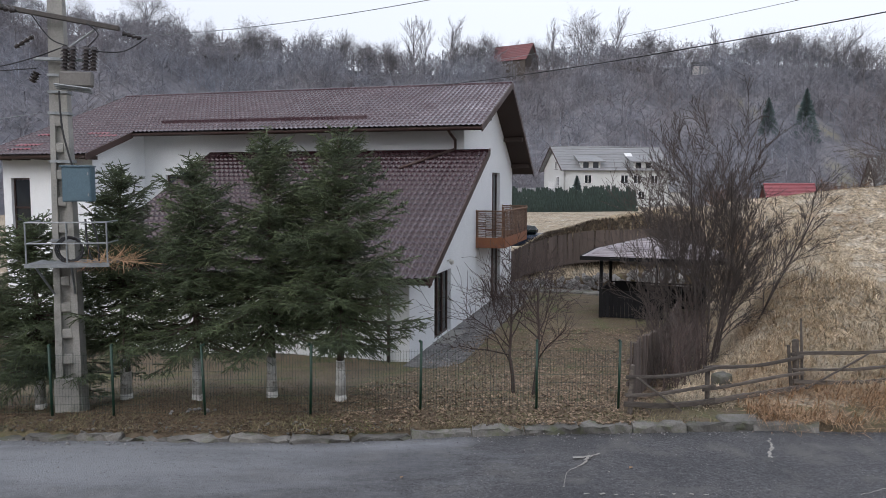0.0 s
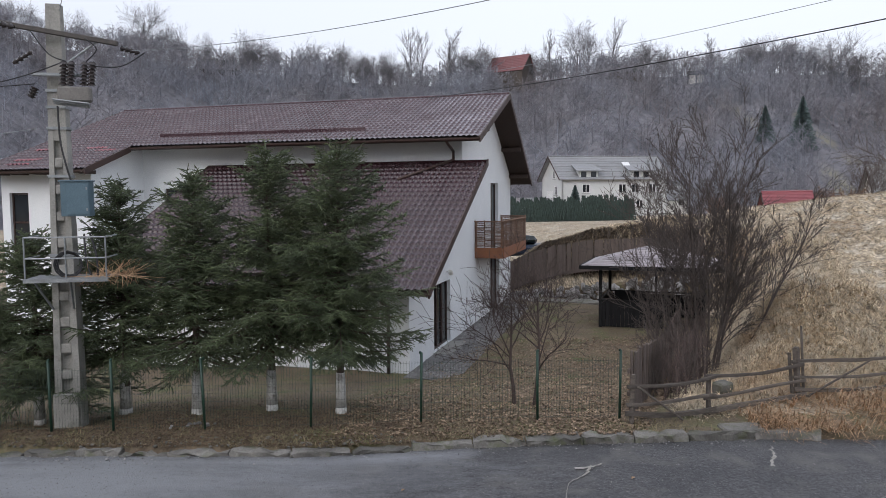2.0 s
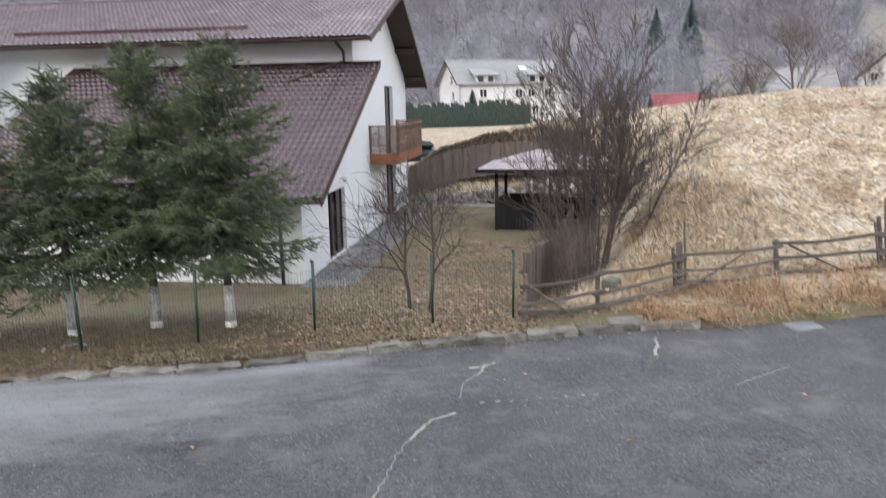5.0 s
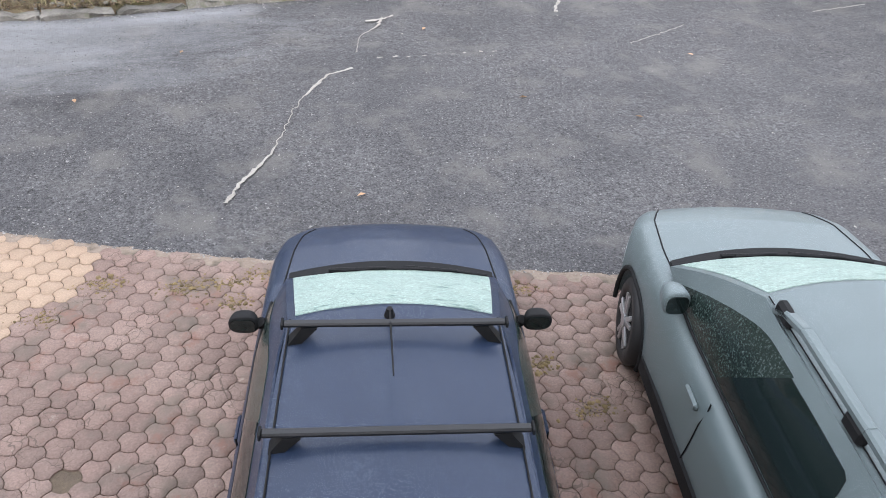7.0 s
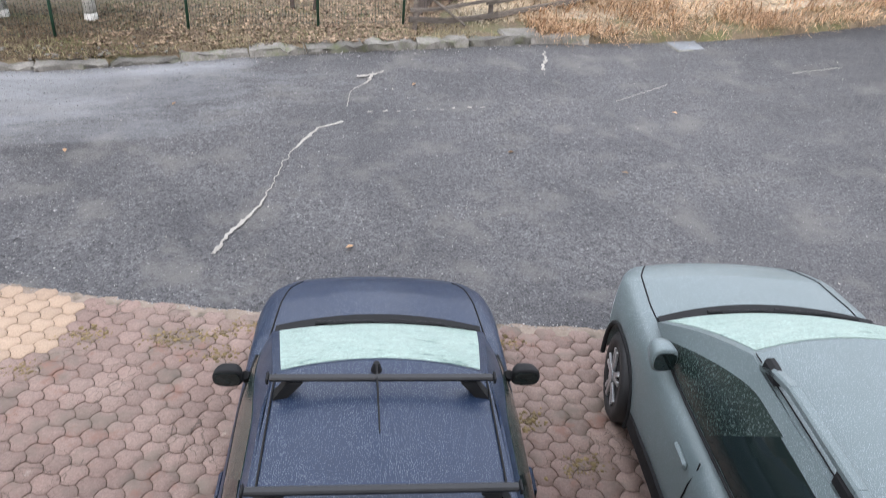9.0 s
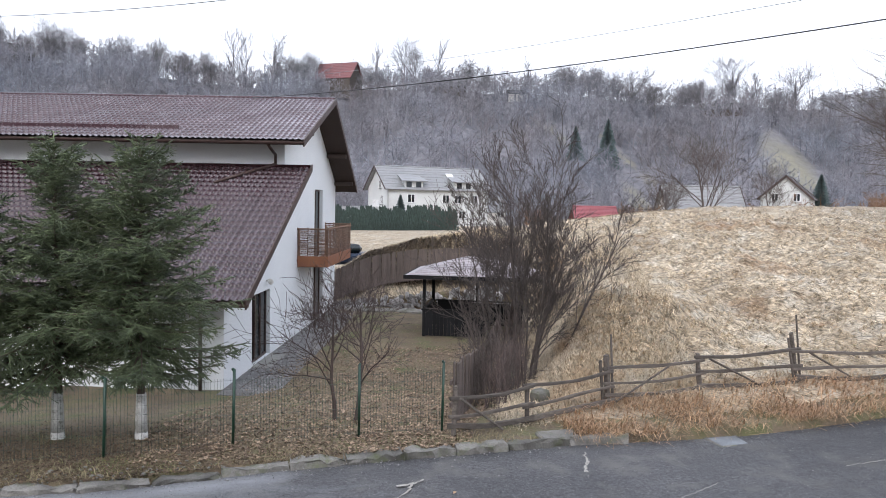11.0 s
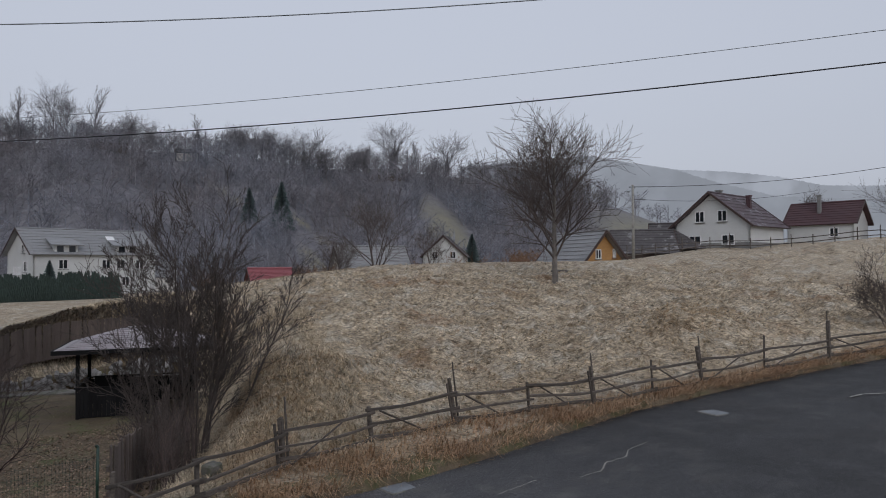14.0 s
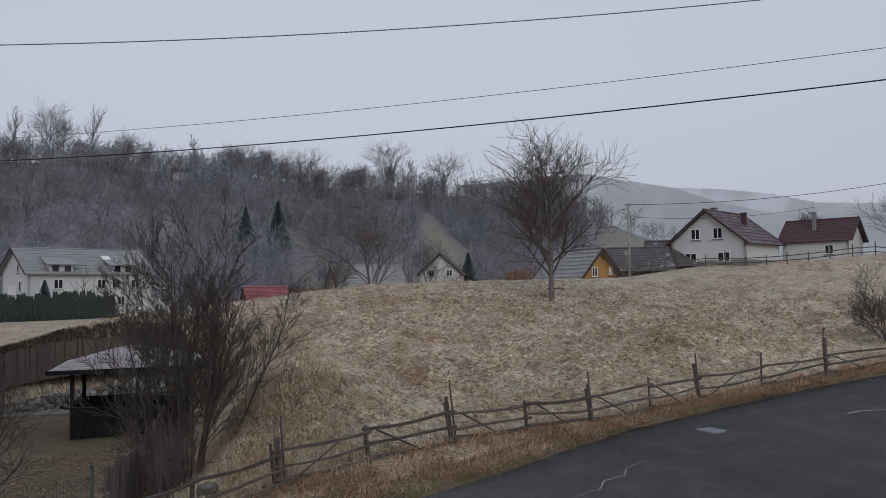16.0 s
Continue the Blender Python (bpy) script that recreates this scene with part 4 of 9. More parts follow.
def verge_board(s0, z0, s1, z1, v, mat, w=0.045, h=0.24, lift=0.07):
    bm = bmesh.new()
    c = [(s0, z0 + lift), (s1, z1 + lift), (s1, z1 + lift - h), (s0, z0 + lift - h)]
    vs = [bm.verts.new((p[0], v + o, p[1])) for o in (0, w) for p in c]
    for q in ((0, 1, 2, 3), (7, 6, 5, 4), (0, 4, 5, 1), (1, 5, 6, 2), (2, 6, 7, 3), (3, 7, 4, 0)):
        bm.faces.new([vs[i] for i in q])
    return hpart("verge_board", bm, mat)


verge_board(-1.28, zl(-1.28), 6.6, zl(6.6), -GABLE_OVER - 0.046, M["brown_trim"])
verge_board(-1.28, zl(-1.28), 6.5, zl(6.5), V_LEAN + 0.002, M["brown_trim"])
verge_board(S_EAVE - 0.08, zm(S_EAVE - 0.08), S_RIDGE, Z_RIDGE, -GABLE_OVER - 0.046, M["brown_trim"])
verge_board(S_RIDGE, Z_RIDGE, 17.58, zm(17.58), -GABLE_OVER - 0.046, M["brown_trim"])
verge_board(S_WEAVE - 0.08, zm(S_WEAVE - 0.08), S_RIDGE, Z_RIDGE, V_LEFT + 0.302, M["brown_trim"])
verge_board(S_WEAVE - 0.08, zm(S_WEAVE - 0.08), S_EAVE - 0.09, zm(S_EAVE - 0.09), V_INNER - 0.5, M["brown_trim"])
# purlin ends under the verges
for s in (0.9, 2.9, 5.0):
    bm = bmesh.new()
    box(bm, (s, -0.45, zl(s) - 0.24), (0.14, 0.9, 0.18), bevel=0.015)
    hpart("purlin", bm, M["dark_wood"])
for s in (7.2, 11.2, 14.5, 16.6):
    bm = bmesh.new()
    box(bm, (s, -0.45, zm(s) - 0.26), (0.16, 0.9, 0.2), bevel=0.015)
    hpart("purlin", bm, M["dark_wood"])
for v in (13.5, 14.6, 15.6, 16.6, 17.5):
    bm = bmesh.new()
    box(bm, (S_WEAVE + 0.35, v, zm(S_WEAVE + 0.35) - 0.22), (0.75, 0.12, 0.14), bevel=0.012)
    hpart("rafter_tail", bm, M["dark_wood"])


def gutter(s, z, v0, v1):
    bm = bmesh.new()
    n = 8
    outer = [(s - 0.075 * math.cos(math.pi * i / n), z - 0.075 * math.sin(math.pi * i / n)) for i in range(n + 1)]
    inner = [(s - 0.065 * math.cos(math.pi * i / n), z - 0.065 * math.sin(math.pi * i / n)) for i in range(n, -1, -1)]
    ring = outer + inner
    a = [bm.verts.new((p[0], v0, p[1])) for p in ring]
    b = [bm.verts.new((p[0], v1, p[1])) for p in ring]
    m = len(ring)
    for i in range(m):
        bm.faces.new((a[i], a[(i + 1) % m], b[(i + 1) % m], b[i]))
    bm.faces.new(a[::-1])
    bm.faces.new(b)
    return hpart("gutter", bm, M["brown_trim"], None, "dark brown metal gutter")


gutter(-1.33, zl(-1.28) - 0.03, -GABLE_OVER - 0.1, V_LEAN)
gutter(S_EAVE - 0.13, zm(S_EAVE) - 0.05, -GABLE_OVER - 0.05, V_INNER - 0.5)
gutter(S_WEAVE - 0.13, zm(S_WEAVE) - 0.05, V_INNER - 0.4, V_LEFT + 0.3)


def pipe_run(pts, r=0.05, mat=None, parent=None):
    bm = bmesh.new()
    for a, b in zip(pts, pts[1:]):
        rod(bm, a, b, r, n=8)
    for p in pts[1:-1]:
        bmesh.ops.create_icosphere(bm, subdivisions=1, radius=r * 1.05, matrix=Matrix.Translation(p))
    return hpart("downpipe", bm, mat or M["brown_trim"], parent, "dark brown metal downpipe", True)


pipe_run([(-1.3, 0.35, zl(-1.28) - 0.08), (-1.3, 0.35, 1.45), (-0.25, 0.55, 1.2), (-0.12, 0.6, ZG)])
pipe_run([(S_EAVE - 0.1, 0.25, zm(S_EAVE) - 0.1), (S_EAVE + 0.15, 0.25, 6.2), (S_MAIN - 0.1, 0.3, 6.0), (S_MAIN - 0.1, 0.3, 5.68), ((S_MAIN + 3.4) / 2, 2.0, zl((S_MAIN + 3.4) / 2) + 0.12)])


def opening(name, u0, u1, z0, z1, panes, place, mat_frame, depth=0.16, label="", n_h=1):
    """A framed window or door set back in its opening. place maps (u, w, z); panes: across."""
    e = new(name)
    e.parent = house
    if label:
        e["label"] = label
    f = 0.07
    def bar(nm, a0, a1, b0, b1, w0, w1, mat, par):
        bm = bmesh.new()
        vs = [bm.verts.new(place(p, w, z)) for w in (w0, w1) for p, z in ((a0, b0), (a1, b0), (a1, b1), (a0, b1))]
        for q in ((0, 1, 2, 3), (7, 6, 5, 4), (0, 4, 5, 1), (1, 5, 6, 2), (2, 6, 7, 3), (3, 7, 4, 0)):
            bm.faces.new([vs[i] for i in q])
        ob = part(nm, bm, mat)
        ob.parent = par
        return ob
    bar("frame", u0, u0 + f, z0, z1, depth, depth + 0.08, mat_frame, e)
    bar("frame", u1 - f, u1, z0, z1, depth, depth + 0.08, mat_frame, e)
    bar("frame", u0 + f, u1 - f, z1 - f, z1, depth, depth + 0.08, mat_frame, e)
    bar("frame", u0 + f, u1 - f, z0, z0 + f, depth, depth + 0.08, mat_frame, e)
    w = (u1 - u0 - 2 * f) / panes
    hh = (z1 - z0 - 2 * f) / n_h
    for i in range(panes):
        for j in range(n_h):
            bar("pane", u0 + f + i * w + 0.004, u0 + f + (i + 1) * w - 0.004, z0 + f + j * hh + 0.004, z0 + f + (j + 1) * hh - 0.004, depth + 0.035, depth + 0.055, M["glass"], e)
        if i:
            bar("mullion", u0 + f + i * w - 0.045, u0 + f + i * w + 0.045, z0 + f, z1 - f, depth - 0.01, depth + 0.07, mat_frame, e)
    for j in range(1, n_h):
        bar("transom", u0 + f, u1 - f, z0 + f + j * hh - 0.035, z0 + f + j * hh + 0.035, depth - 0.006, depth + 0.066, mat_frame, e)
    return e


gp = lambda p, w, z: (p, w, z)
fp_wing = lambda p, w, z: (S_WING + 0.003 + w, p, z)
fp_main = lambda p, w, z: (S_MAIN + 0.003 + w, p, z)
opening("terrace_door", *door_hole[:2], door_hole[2], door_hole[3], 3, gp, M["frame_brown"], 0.12, "brown glazed terrace door")
opening("balcony_door", *win_up, 2, gp, M["frame_brown"], 0.14, "tall brown balcony door")
opening("ground_floor_window", *win_dn, 2, gp, M["frame_brown"], 0.14, "tall brown ground floor window")
opening("tall_window", *wing_win, 1, fp_wing, M["frame_brown"], 0.12, "tall narrow stair window", 3)
opening("small_window", 12.0, 12.75, 4.1, 4.75, 1, fp_main, M["frame_brown"], 0.1, "small upper window")
bm = bmesh.new()
box(bm, (3.66, -0.2, ZG + 0.11), (2.2, 0.7, 0.2), bevel=0.02)
hpart("door_step", bm, M["concrete"], None, "concrete door step")

# balcony
bal = new("balcony")
bal.parent = house
bal["label"] = "timber balcony with woven willow screens"
B0, B1, BV, BZ = 8.6, 14.2, -1.2, 1.9
bm = bmesh.new()
box(bm, ((B0 + B1) / 2, BV / 2, BZ + 0.02), (B1 - B0 - 0.1, -BV - 0.06, 0.1))
hpart("deck", bm, M["balcony_wood"], bal)
for c, s in ((((B0 + B1) / 2, BV + 0.03, BZ + 0.16), (B1 - B0, 0.06, 0.42)), ((B0 + 0.03, BV / 2 + 0.03, BZ + 0.16), (0.06, -BV - 0.066, 0.42)), ((B1 - 0.03, BV / 2 + 0.03, BZ + 0.16), (0.06, -BV - 0.066, 0.42))):
    bm = bmesh.new()
    box(bm, c, s, bevel=0.01)
    hpart("fascia_board", bm, M["balcony_wood"], bal, "orange stained fascia board")
for s, v in ((B0 + 0.05, BV + 0.06), (B1 - 0.05, BV + 0.06), ((B0 + B1) / 2, BV + 0.06), (B0 + 0.05, -0.06), (B1 - 0.05, -0.06)):
    bm = bmesh.new()
    box(bm, (s, v, BZ + 0.9), (0.07, 0.07, 1.1), bevel=0.01)
    hpart("post", bm, M["wicker"], bal)


def weave(a, b, z0, z1, name="willow_screen"):
    """Woven rods between two points."""
    g = np.random.default_rng(5)
    a, b = np.array(a), np.array(b)
    L = np.linalg.norm(b - a)
    d = (b - a) / L
    nrm = np.array([-d[1], d[0]])
    P0, P1, R0 = [], [], []
    z = z0
    k = 0
    while z < z1:
        n = max(2, int(L / 0.3))
        for i in range(n):
            s0, s1 = L * i / n, L * (i + 1) / n
            o = 0.018 * (1 if (i + k) % 2 else -1)
            p = a + d * s0 - nrm * o
            q = a + d * s1 + nrm * o
            P0.append((*p, z + g.normal(0, 0.006)))
            P1.append((*q, z + g.normal(0, 0.006)))
            R0.append(g.uniform(0.008, 0.015))
        z += 0.036
        k += 1
    n = max(2, int(L / 0.3))
    for i in range(n + 1):
        p = a + d * L * i / n
        P0.append((*p, z0 - 0.05))
        P1.append((*p, z1 + 0.06))
        R0.append(0.014)
    v, f = tubes(P0, P1, R0, R0, 4)
    ob = np_mesh(name, v, f, M["wicker"], None, "woven brown willow screen")
    ob.parent = bal


weave((B0 + 0.03, BV + 0.02), (B1 - 0.03, BV + 0.02), BZ + 0.42, BZ + 1.45)
weave((B0 + 0.03, -0.02), (B0 + 0.03, BV + 0.02), BZ + 0.42, BZ + 1.42)
weave((B1 - 0.03, -0.02), (B1 - 0.03, BV + 0.02), BZ + 0.42, BZ + 1.5)
for a, b in (((B0, BV, BZ + 1.44), (B1, BV, BZ + 1.44)), ((B0, 0, BZ + 1.42), (B0, BV, BZ + 1.42)), ((B1, 0, BZ + 1.5), (B1, BV, BZ + 1.5))):
    bm = bmesh.new()
    rod(bm, a, b, 0.03)
    hpart("handrail", bm, M["wicker"], bal)
# outdoor lamp by the terrace door
lamp = new("wall_lamp")
lamp.parent = house
bm = bmesh.new()
rod(bm, (4.2, 0, 1.75), (4.2, -0.14, 1.82), 0.02)
bmesh.ops.create_uvsphere(bm, u_segments=10, v_segments=8, radius=0.09, matrix=Matrix.Translation((4.2, -0.16, 1.72)))
ob = part("globe", bm, M["plaster_old"], None, "small white outdoor lamp globe", True)
ob.parent = lamp
# gravel skirt along the gable
bm = bmesh.new()
slab(bm, [HOUSE_M @ Vector(p) for p in ((-0.6, 0.0, ZG + 0.19), (-0.6, -1.5, ZG + 0.16), (17, -1.5, ZG + 0.16), (17, 0.0, ZG + 0.19))], 0.3)
g_ob = part("gravel_skirt", bm, M["gravel"])
tagged(g_ob, "grey crushed stone strip along the house wall", "gravel", kind="stuff")

# ---------------------------------------------------------------- trees


def grow(seed, height, r0, levels=4, spread=38, first=0.25, kids=(9, 6, 5, 4), shrink=0.55, up=0.25, lean=0.0, wob=0.10, wob0=None, stems=1, stem_spread=0.0, seg=5, min_r=0.006):
    """Bare tree: segments (start, end, radii) of trunk, limbs and twigs."""
    g = np.random.default_rng(seed)
    out = []

    def limb(p, d, length, r, lvl):
        n = max(2, seg - lvl)
        pts = [p]
        dd = d.copy()
        for i in range(n):
            dd = dd + g.normal(0, wob if lvl or wob0 is None else wob0, 3) + np.array([0, 0, up * 0.12 * (1 if lvl else 0.3)])
            dd /= np.linalg.norm(dd)
            p = p + dd * length / n
            pts.append(p)
        tip = 0.35 if lvl < levels - 1 else 0.4
        rad = [max(min_r, r * (1 - (1 - tip) * i / n)) for i in range(n + 1)]
        for i in range(n):
            out.append((pts[i], pts[i + 1], rad[i], rad[i + 1], lvl))
        if lvl >= levels - 1:
            return
        m = kids[min(lvl, len(kids) - 1)]
        lo = first if lvl == 0 else 0.25
        for j in range(m):
            t = lo + (1 - lo) * (j + g.random()) / m
            t = min(t, 0.98)
            i = min(int(t * n), n - 1)
            q = pts[i] + (pts[i + 1] - pts[i]) * (t * n - i)
            axis = pts[i + 1] - pts[i]
            axis /= np.linalg.norm(axis)
            side = np.cross(axis, g.normal(0, 1, 3))
            side /= np.linalg.norm(side) + 1e-9
            a = math.radians(spread * g.uniform(0.7, 1.3))
            nd = axis * math.cos(a) + side * math.sin(a) + np.array([0, 0, up])
            nd /= np.linalg.norm(nd)
            limb(q, nd, length * shrink * g.uniform(0.7, 1.25) * (1.15 - 0.55 * t if lvl == 0 else 1), rad[i] * 0.55, lvl + 1)

    for s in range(stems):
        a = g.uniform(0, 6.28)
        tilt = stem_spread * g.uniform(0.3, 1)
        d = np.array([math.cos(a) * tilt + lean, math.sin(a) * tilt, 1.0])
        d /= np.linalg.norm(d)
        b = np.array([math.cos(a), math.sin(a), 0]) * g.uniform(0, 0.35) * (stems > 1)
        limb(b, d, height * (g.uniform(0.6, 1.0) if stems > 1 else 1), r0 * (g.uniform(0.5, 1) if stems > 1 else 1), 0)
    return out


def tree_mesh(segs, keep=None, sides=5):
    s = [q for q in segs if keep is None or keep(q[4])]
    fat = [q for q in s if q[4] == 0]
    thin = [q for q in s if q[4] > 0]
    V, F, base = [], [], 0
    for group, n in ((fat, sides + 3), (thin, 3)):
        if group:
            v, f = tubes([q[0] for q in group], [q[1] for q in group], [q[2] for q in group], [q[3] for q in group], n)
            V.append(v)
            F.append(f + base)
            base += len(v)
    return np.concatenate(V), np.concatenate(F)


def bare_tree(name, at, segs, bark, label, category="tree", group="", turn=0.0, size=1.0, twig_bark=None):
    e = thing(name, at, label, category, group, turn)
    stems = []
    for q in segs:
        if q[4] == 0:
            if not stems or stems[-1][-1][1] is not q[0]:
                stems.append([])
            stems[-1].append(q)
    for stem in stems:
        v, f = tree_mesh(stem)
        np_mesh("trunk" if len(stems) == 1 else "stem", v * size, f, bark, e, smooth=True)
    v, f = tree_mesh(segs, lambda k: k > 0)
    np_mesh("crown", v * size, f, twig_bark or bark, e)
    return e


def gz(x, y):
    return float(ground_z(x, y))


# spruces behind the wire fence
def spruce_mesh(seed, height, base_r, bottom=0.9, density=1.0, ragged=0.25):
    g = np.random.default_rng(seed)
    P0, P1, R0, R1 = [], [], [], []      # woody
    N0, N1, NR = [], [], []              # needled twigs: start, end, half width
    z = bottom
    while z < height - 0.12:
        t = (z - bottom) / (height - bottom)
        reach = base_r * (1 - t) ** 0.58 * (0.82 + 0.18 * min(1, t * 6)) + 0.06
        m = int(g.integers(4, 8) * density) + 1
        a0 = g.uniform(0, 6.28)
        for j in range(m):
            a = a0 + j * 6.283 / m + g.normal(0, 0.25)
            L = reach * g.uniform(1 - 2 * ragged, 1 + ragged * 0.6)
            el = math.radians(-14 + 58 * t + g.normal(0, 9))
            d = np.array([math.cos(a) * math.cos(el), math.sin(a) * math.cos(el), math.sin(el)])
            p = np.array([0, 0, z + g.normal(0, 0.04)])
            n = max(2, int(L / 0.16))
            sidev = np.array([-math.sin(a), math.cos(a), 0])
            prev = p
            for i in range(n):
                f = (i + 1) / n
                dd = d + np.array([0, 0, 0.5 * (f - 0.3) * (1 - t)])
                dd = dd / np.linalg.norm(dd)
                cur = prev + dd * L / n
                P0.append(prev); P1.append(cur)
                R0.append(0.016 * (1 - t * 0.6) * (1 - 0.8 * (i / n)) + 0.003); R1.append(0.016 * (1 - t * 0.6) * (1 - 0.8 * f) + 0.003)
                if i > 0 or t > 0.5:
                    N0.append(prev); N1.append(cur); NR.append(0.030)
                w = (0.10 + 0.34 * L * (1 - f) ** 0.8) * (0.35 if i == 0 else 1)
                for sg in (-1, 1):
                    for q in range(2):
                        td = dd * g.uniform(0.5, 0.9) + sidev * sg * g.uniform(0.55, 1.0) + np.array([0, 0, g.normal(-0.25, 0.28)])
                        td /= np.linalg.norm(td)
                        st = prev + (cur - prev) * g.random()
                        ln = w * g.uniform(0.6, 1.2) + 0.05
                        md = st + td * ln * 0.5
                        en = md + (td + np.array([0, 0, g.normal(-0.05, 0.15)])) * ln * 0.5
                        N0 += [st, md]; N1 += [md, en]; NR += [0.027, 0.021]
                        if ln > 0.18:
                            for s2 in (-1, 1):
                                e2 = md + (td * 0.7 + np.cross(td, [0, 0, 1]) * s2 * 0.7 + np.array([0, 0, g.normal(-0.18, 0.25)])) * ln * 0.5
                                N0.append(md); N1.append(e2); NR.append(0.022)
                prev = cur
        z += g.uniform(0.085, 0.145) * (1.2 - 0.35 * t)
    # leader shoots
    N0.append(np.array([0, 0, height - 0.6])); N1.append(np.array([0.02, 0, height])); NR.append(0.025)
    for j in range(6):
        a = j * 1.05
        N0.append(np.array([0, 0, height - 0.35])); N1.append(np.array([math.cos(a) * 0.16, math.sin(a) * 0.16, height - 0.16])); NR.append(0.022)
    N0, N1, NR = np.array(N0), np.array(N1), np.array(NR)
    # slim needle-clad cores
    cv, cf = tubes(N0, N1, NR * 0.40, NR * 0.26, 3)
    # needles: slim three-cornered blades set round each twig
    k = len(N0)
    ln = np.linalg.norm(N1 - N0, axis=1)
    cnt = np.clip((ln / 0.034).astype(int), 2, 6)
    rep = np.repeat(np.arange(k), cnt)
    tt = g.random(len(rep))
    d = (N1 - N0) / (ln[:, None] + 1e-9)
    rnd = g.normal(0, 1, (len(rep), 3))
    perp = rnd - d[rep] * (rnd * d[rep]).sum(1)[:, None]
    perp /= np.linalg.norm(perp, axis=1)[:, None] + 1e-9
    root = N0[rep] + (N1 - N0)[rep] * tt[:, None]
    way = d[rep] * 0.75 + perp * 0.8
    nl = NR[rep] * g.uniform(1.1, 2.0, len(rep))
    tip = root + way * nl[:, None]
    wv = np.cross(way, perp + 0.3 * rnd)
    wv /= np.linalg.norm(wv, axis=1)[:, None] + 1e-9
    wd = 0.0095
    nv = np.stack([root + wv * wd, root - wv * wd, tip], 1).reshape(-1, 3)
    nf = np.arange(len(nv)).reshape(-1, 3)
    wood = tubes(P0, P1, np.array(R0), np.array(R1), 4)
    return wood, (cv, cf), (nv, nf)


SPRUCE = {}


def spruce(at, variant, height, turn, label, limed=1.0):
    e = thing("spruce", at, label, "tree", "spruces along the fence", turn)
    if variant not in SPRUCE:
        seed, h, r, bottom, ragged = variant
        wood, core, needles = spruce_mesh(seed, h, r, bottom, 1.0, ragged)
        a = np_mesh("branch_wood", *wood, M["bark_fir"], e)
        cv, cf = core
        tri = np.concatenate([cf[:, [0, 1, 2]], cf[:, [0, 2, 3]]])
        b = np_mesh("crown", np.concatenate([cv, needles[0]]), np.concatenate([tri, needles[1] + len(cv)]), M["needles"], e)
        SPRUCE[variant] = (a, b)
    else:
        for q in SPRUCE[variant]:
            c = new(q.name.split(".")[0], q.data)
            c.parent = e
    h = variant[1]
    bm = bmesh.new()
    g = random.Random(turn)
    pts = [Vector((g.gauss(0, 0.012), g.gauss(0, 0.012), h * i / 8)) for i in range(9)]
    for i in range(8):
        if pts[i + 1].z < 0.75:
            continue
        rod(bm, pts[i], pts[i + 1], 0.085 * (1 - i / 8.4), 0.085 * (1 - (i + 1) / 8.4), 9)
    part("trunk", bm, M["bark_fir"], e, smooth=True)
    bm = bmesh.new()
    rod(bm, (0, 0, -0.15), (0, 0, 0.12), 0.135, 0.11, 10)
    rod(bm, (0, 0, 0.12), pts[1] * 0 + Vector((0, 0, 0.80 * limed)), 0.11, 0.088, 10)
    part("trunk_base", bm, M["lime"], e, "lime-washed trunk foot", True)
    k = height / h
    e.scale = (k, k, k)
    return e


VA = (21, 5.1, 1.78, 1.28, 0.40)
VB = (34, 5.2, 1.86, 1.30, 0.42)
VC = (55, 4.4, 1.55, 1.15, 0.38)
LSP = "dark green spruce with a lime-washed trunk behind the wire fence"
spruce((-2.02, 13.85, gz(-2.02, 13.85)), VB, 5.25, 10, LSP)
spruce((-3.44, 14.1, gz(-3.44, 14.1)), VA, 5.2, 130, LSP)
spruce((-4.86, 13.9, gz(-4.86, 13.9)), VC, 4.75, 250, LSP)
spruce((-6.44, 14.25, gz(-6.44, 14.25)), VC, 4.7, 80, "spruce with thin forked leaders beside the concrete pole")
VD = (63, 3.9, 2.0, 0.8, 0.36)
spruce((-8.0, 13.9, gz(-8.0, 13.9)), VD, 3.75, 300, "low broad spruce beside the concrete pole")
spruce((-9.9, 14.6, gz(-9.9, 14.6)), VB, 3.9, 200, LSP)

# young fruit trees in the garden
for (x, y, h, sd, tn) in ((1.46, 14.6, 2.9, 3, 0), (1.86, 14.5, 3.1, 8, 70)):
    bare_tree("fruit_tree", (x, y, gz(x, y) - 0.05), grow(sd, h * 0.74, 0.044, 4, 50, 0.30, (11, 7, 5), 0.60, 0.22, wob=0.14, wob0=0.06, min_r=0.0042), M["fruit_bark"], "bare young fruit tree on the brown lawn", group="young fruit trees", turn=tn)

# the large bare bush on the bank by the fence
bx, by = 6.75, 18.2
bare_tree("bare_bush", (bx, by, gz(bx, by) - 0.3), grow(12, 6.0, 0.038, 4, 34, 0.30, (13, 8, 6), 0.38, 0.14, stems=13, stem_spread=0.46, wob=0.09, wob0=0.05, min_r=0.0056), M["bush_bark"], "large bare willow bush on the bank beside the board fence", "bush")
bx, by = 6.3, 19.4
bare_tree("bare_bush", (bx, by, gz(bx, by) - 0.3), grow(16, 4.6, 0.036, 4, 42, 0.24, (12, 7, 6), 0.32, 0.20, stems=5, stem_spread=0.55, wob=0.12, wob0=0.06, min_r=0.0054), M["bush_bark"], "large bare willow bush on the bank beside the board fence", "bush")
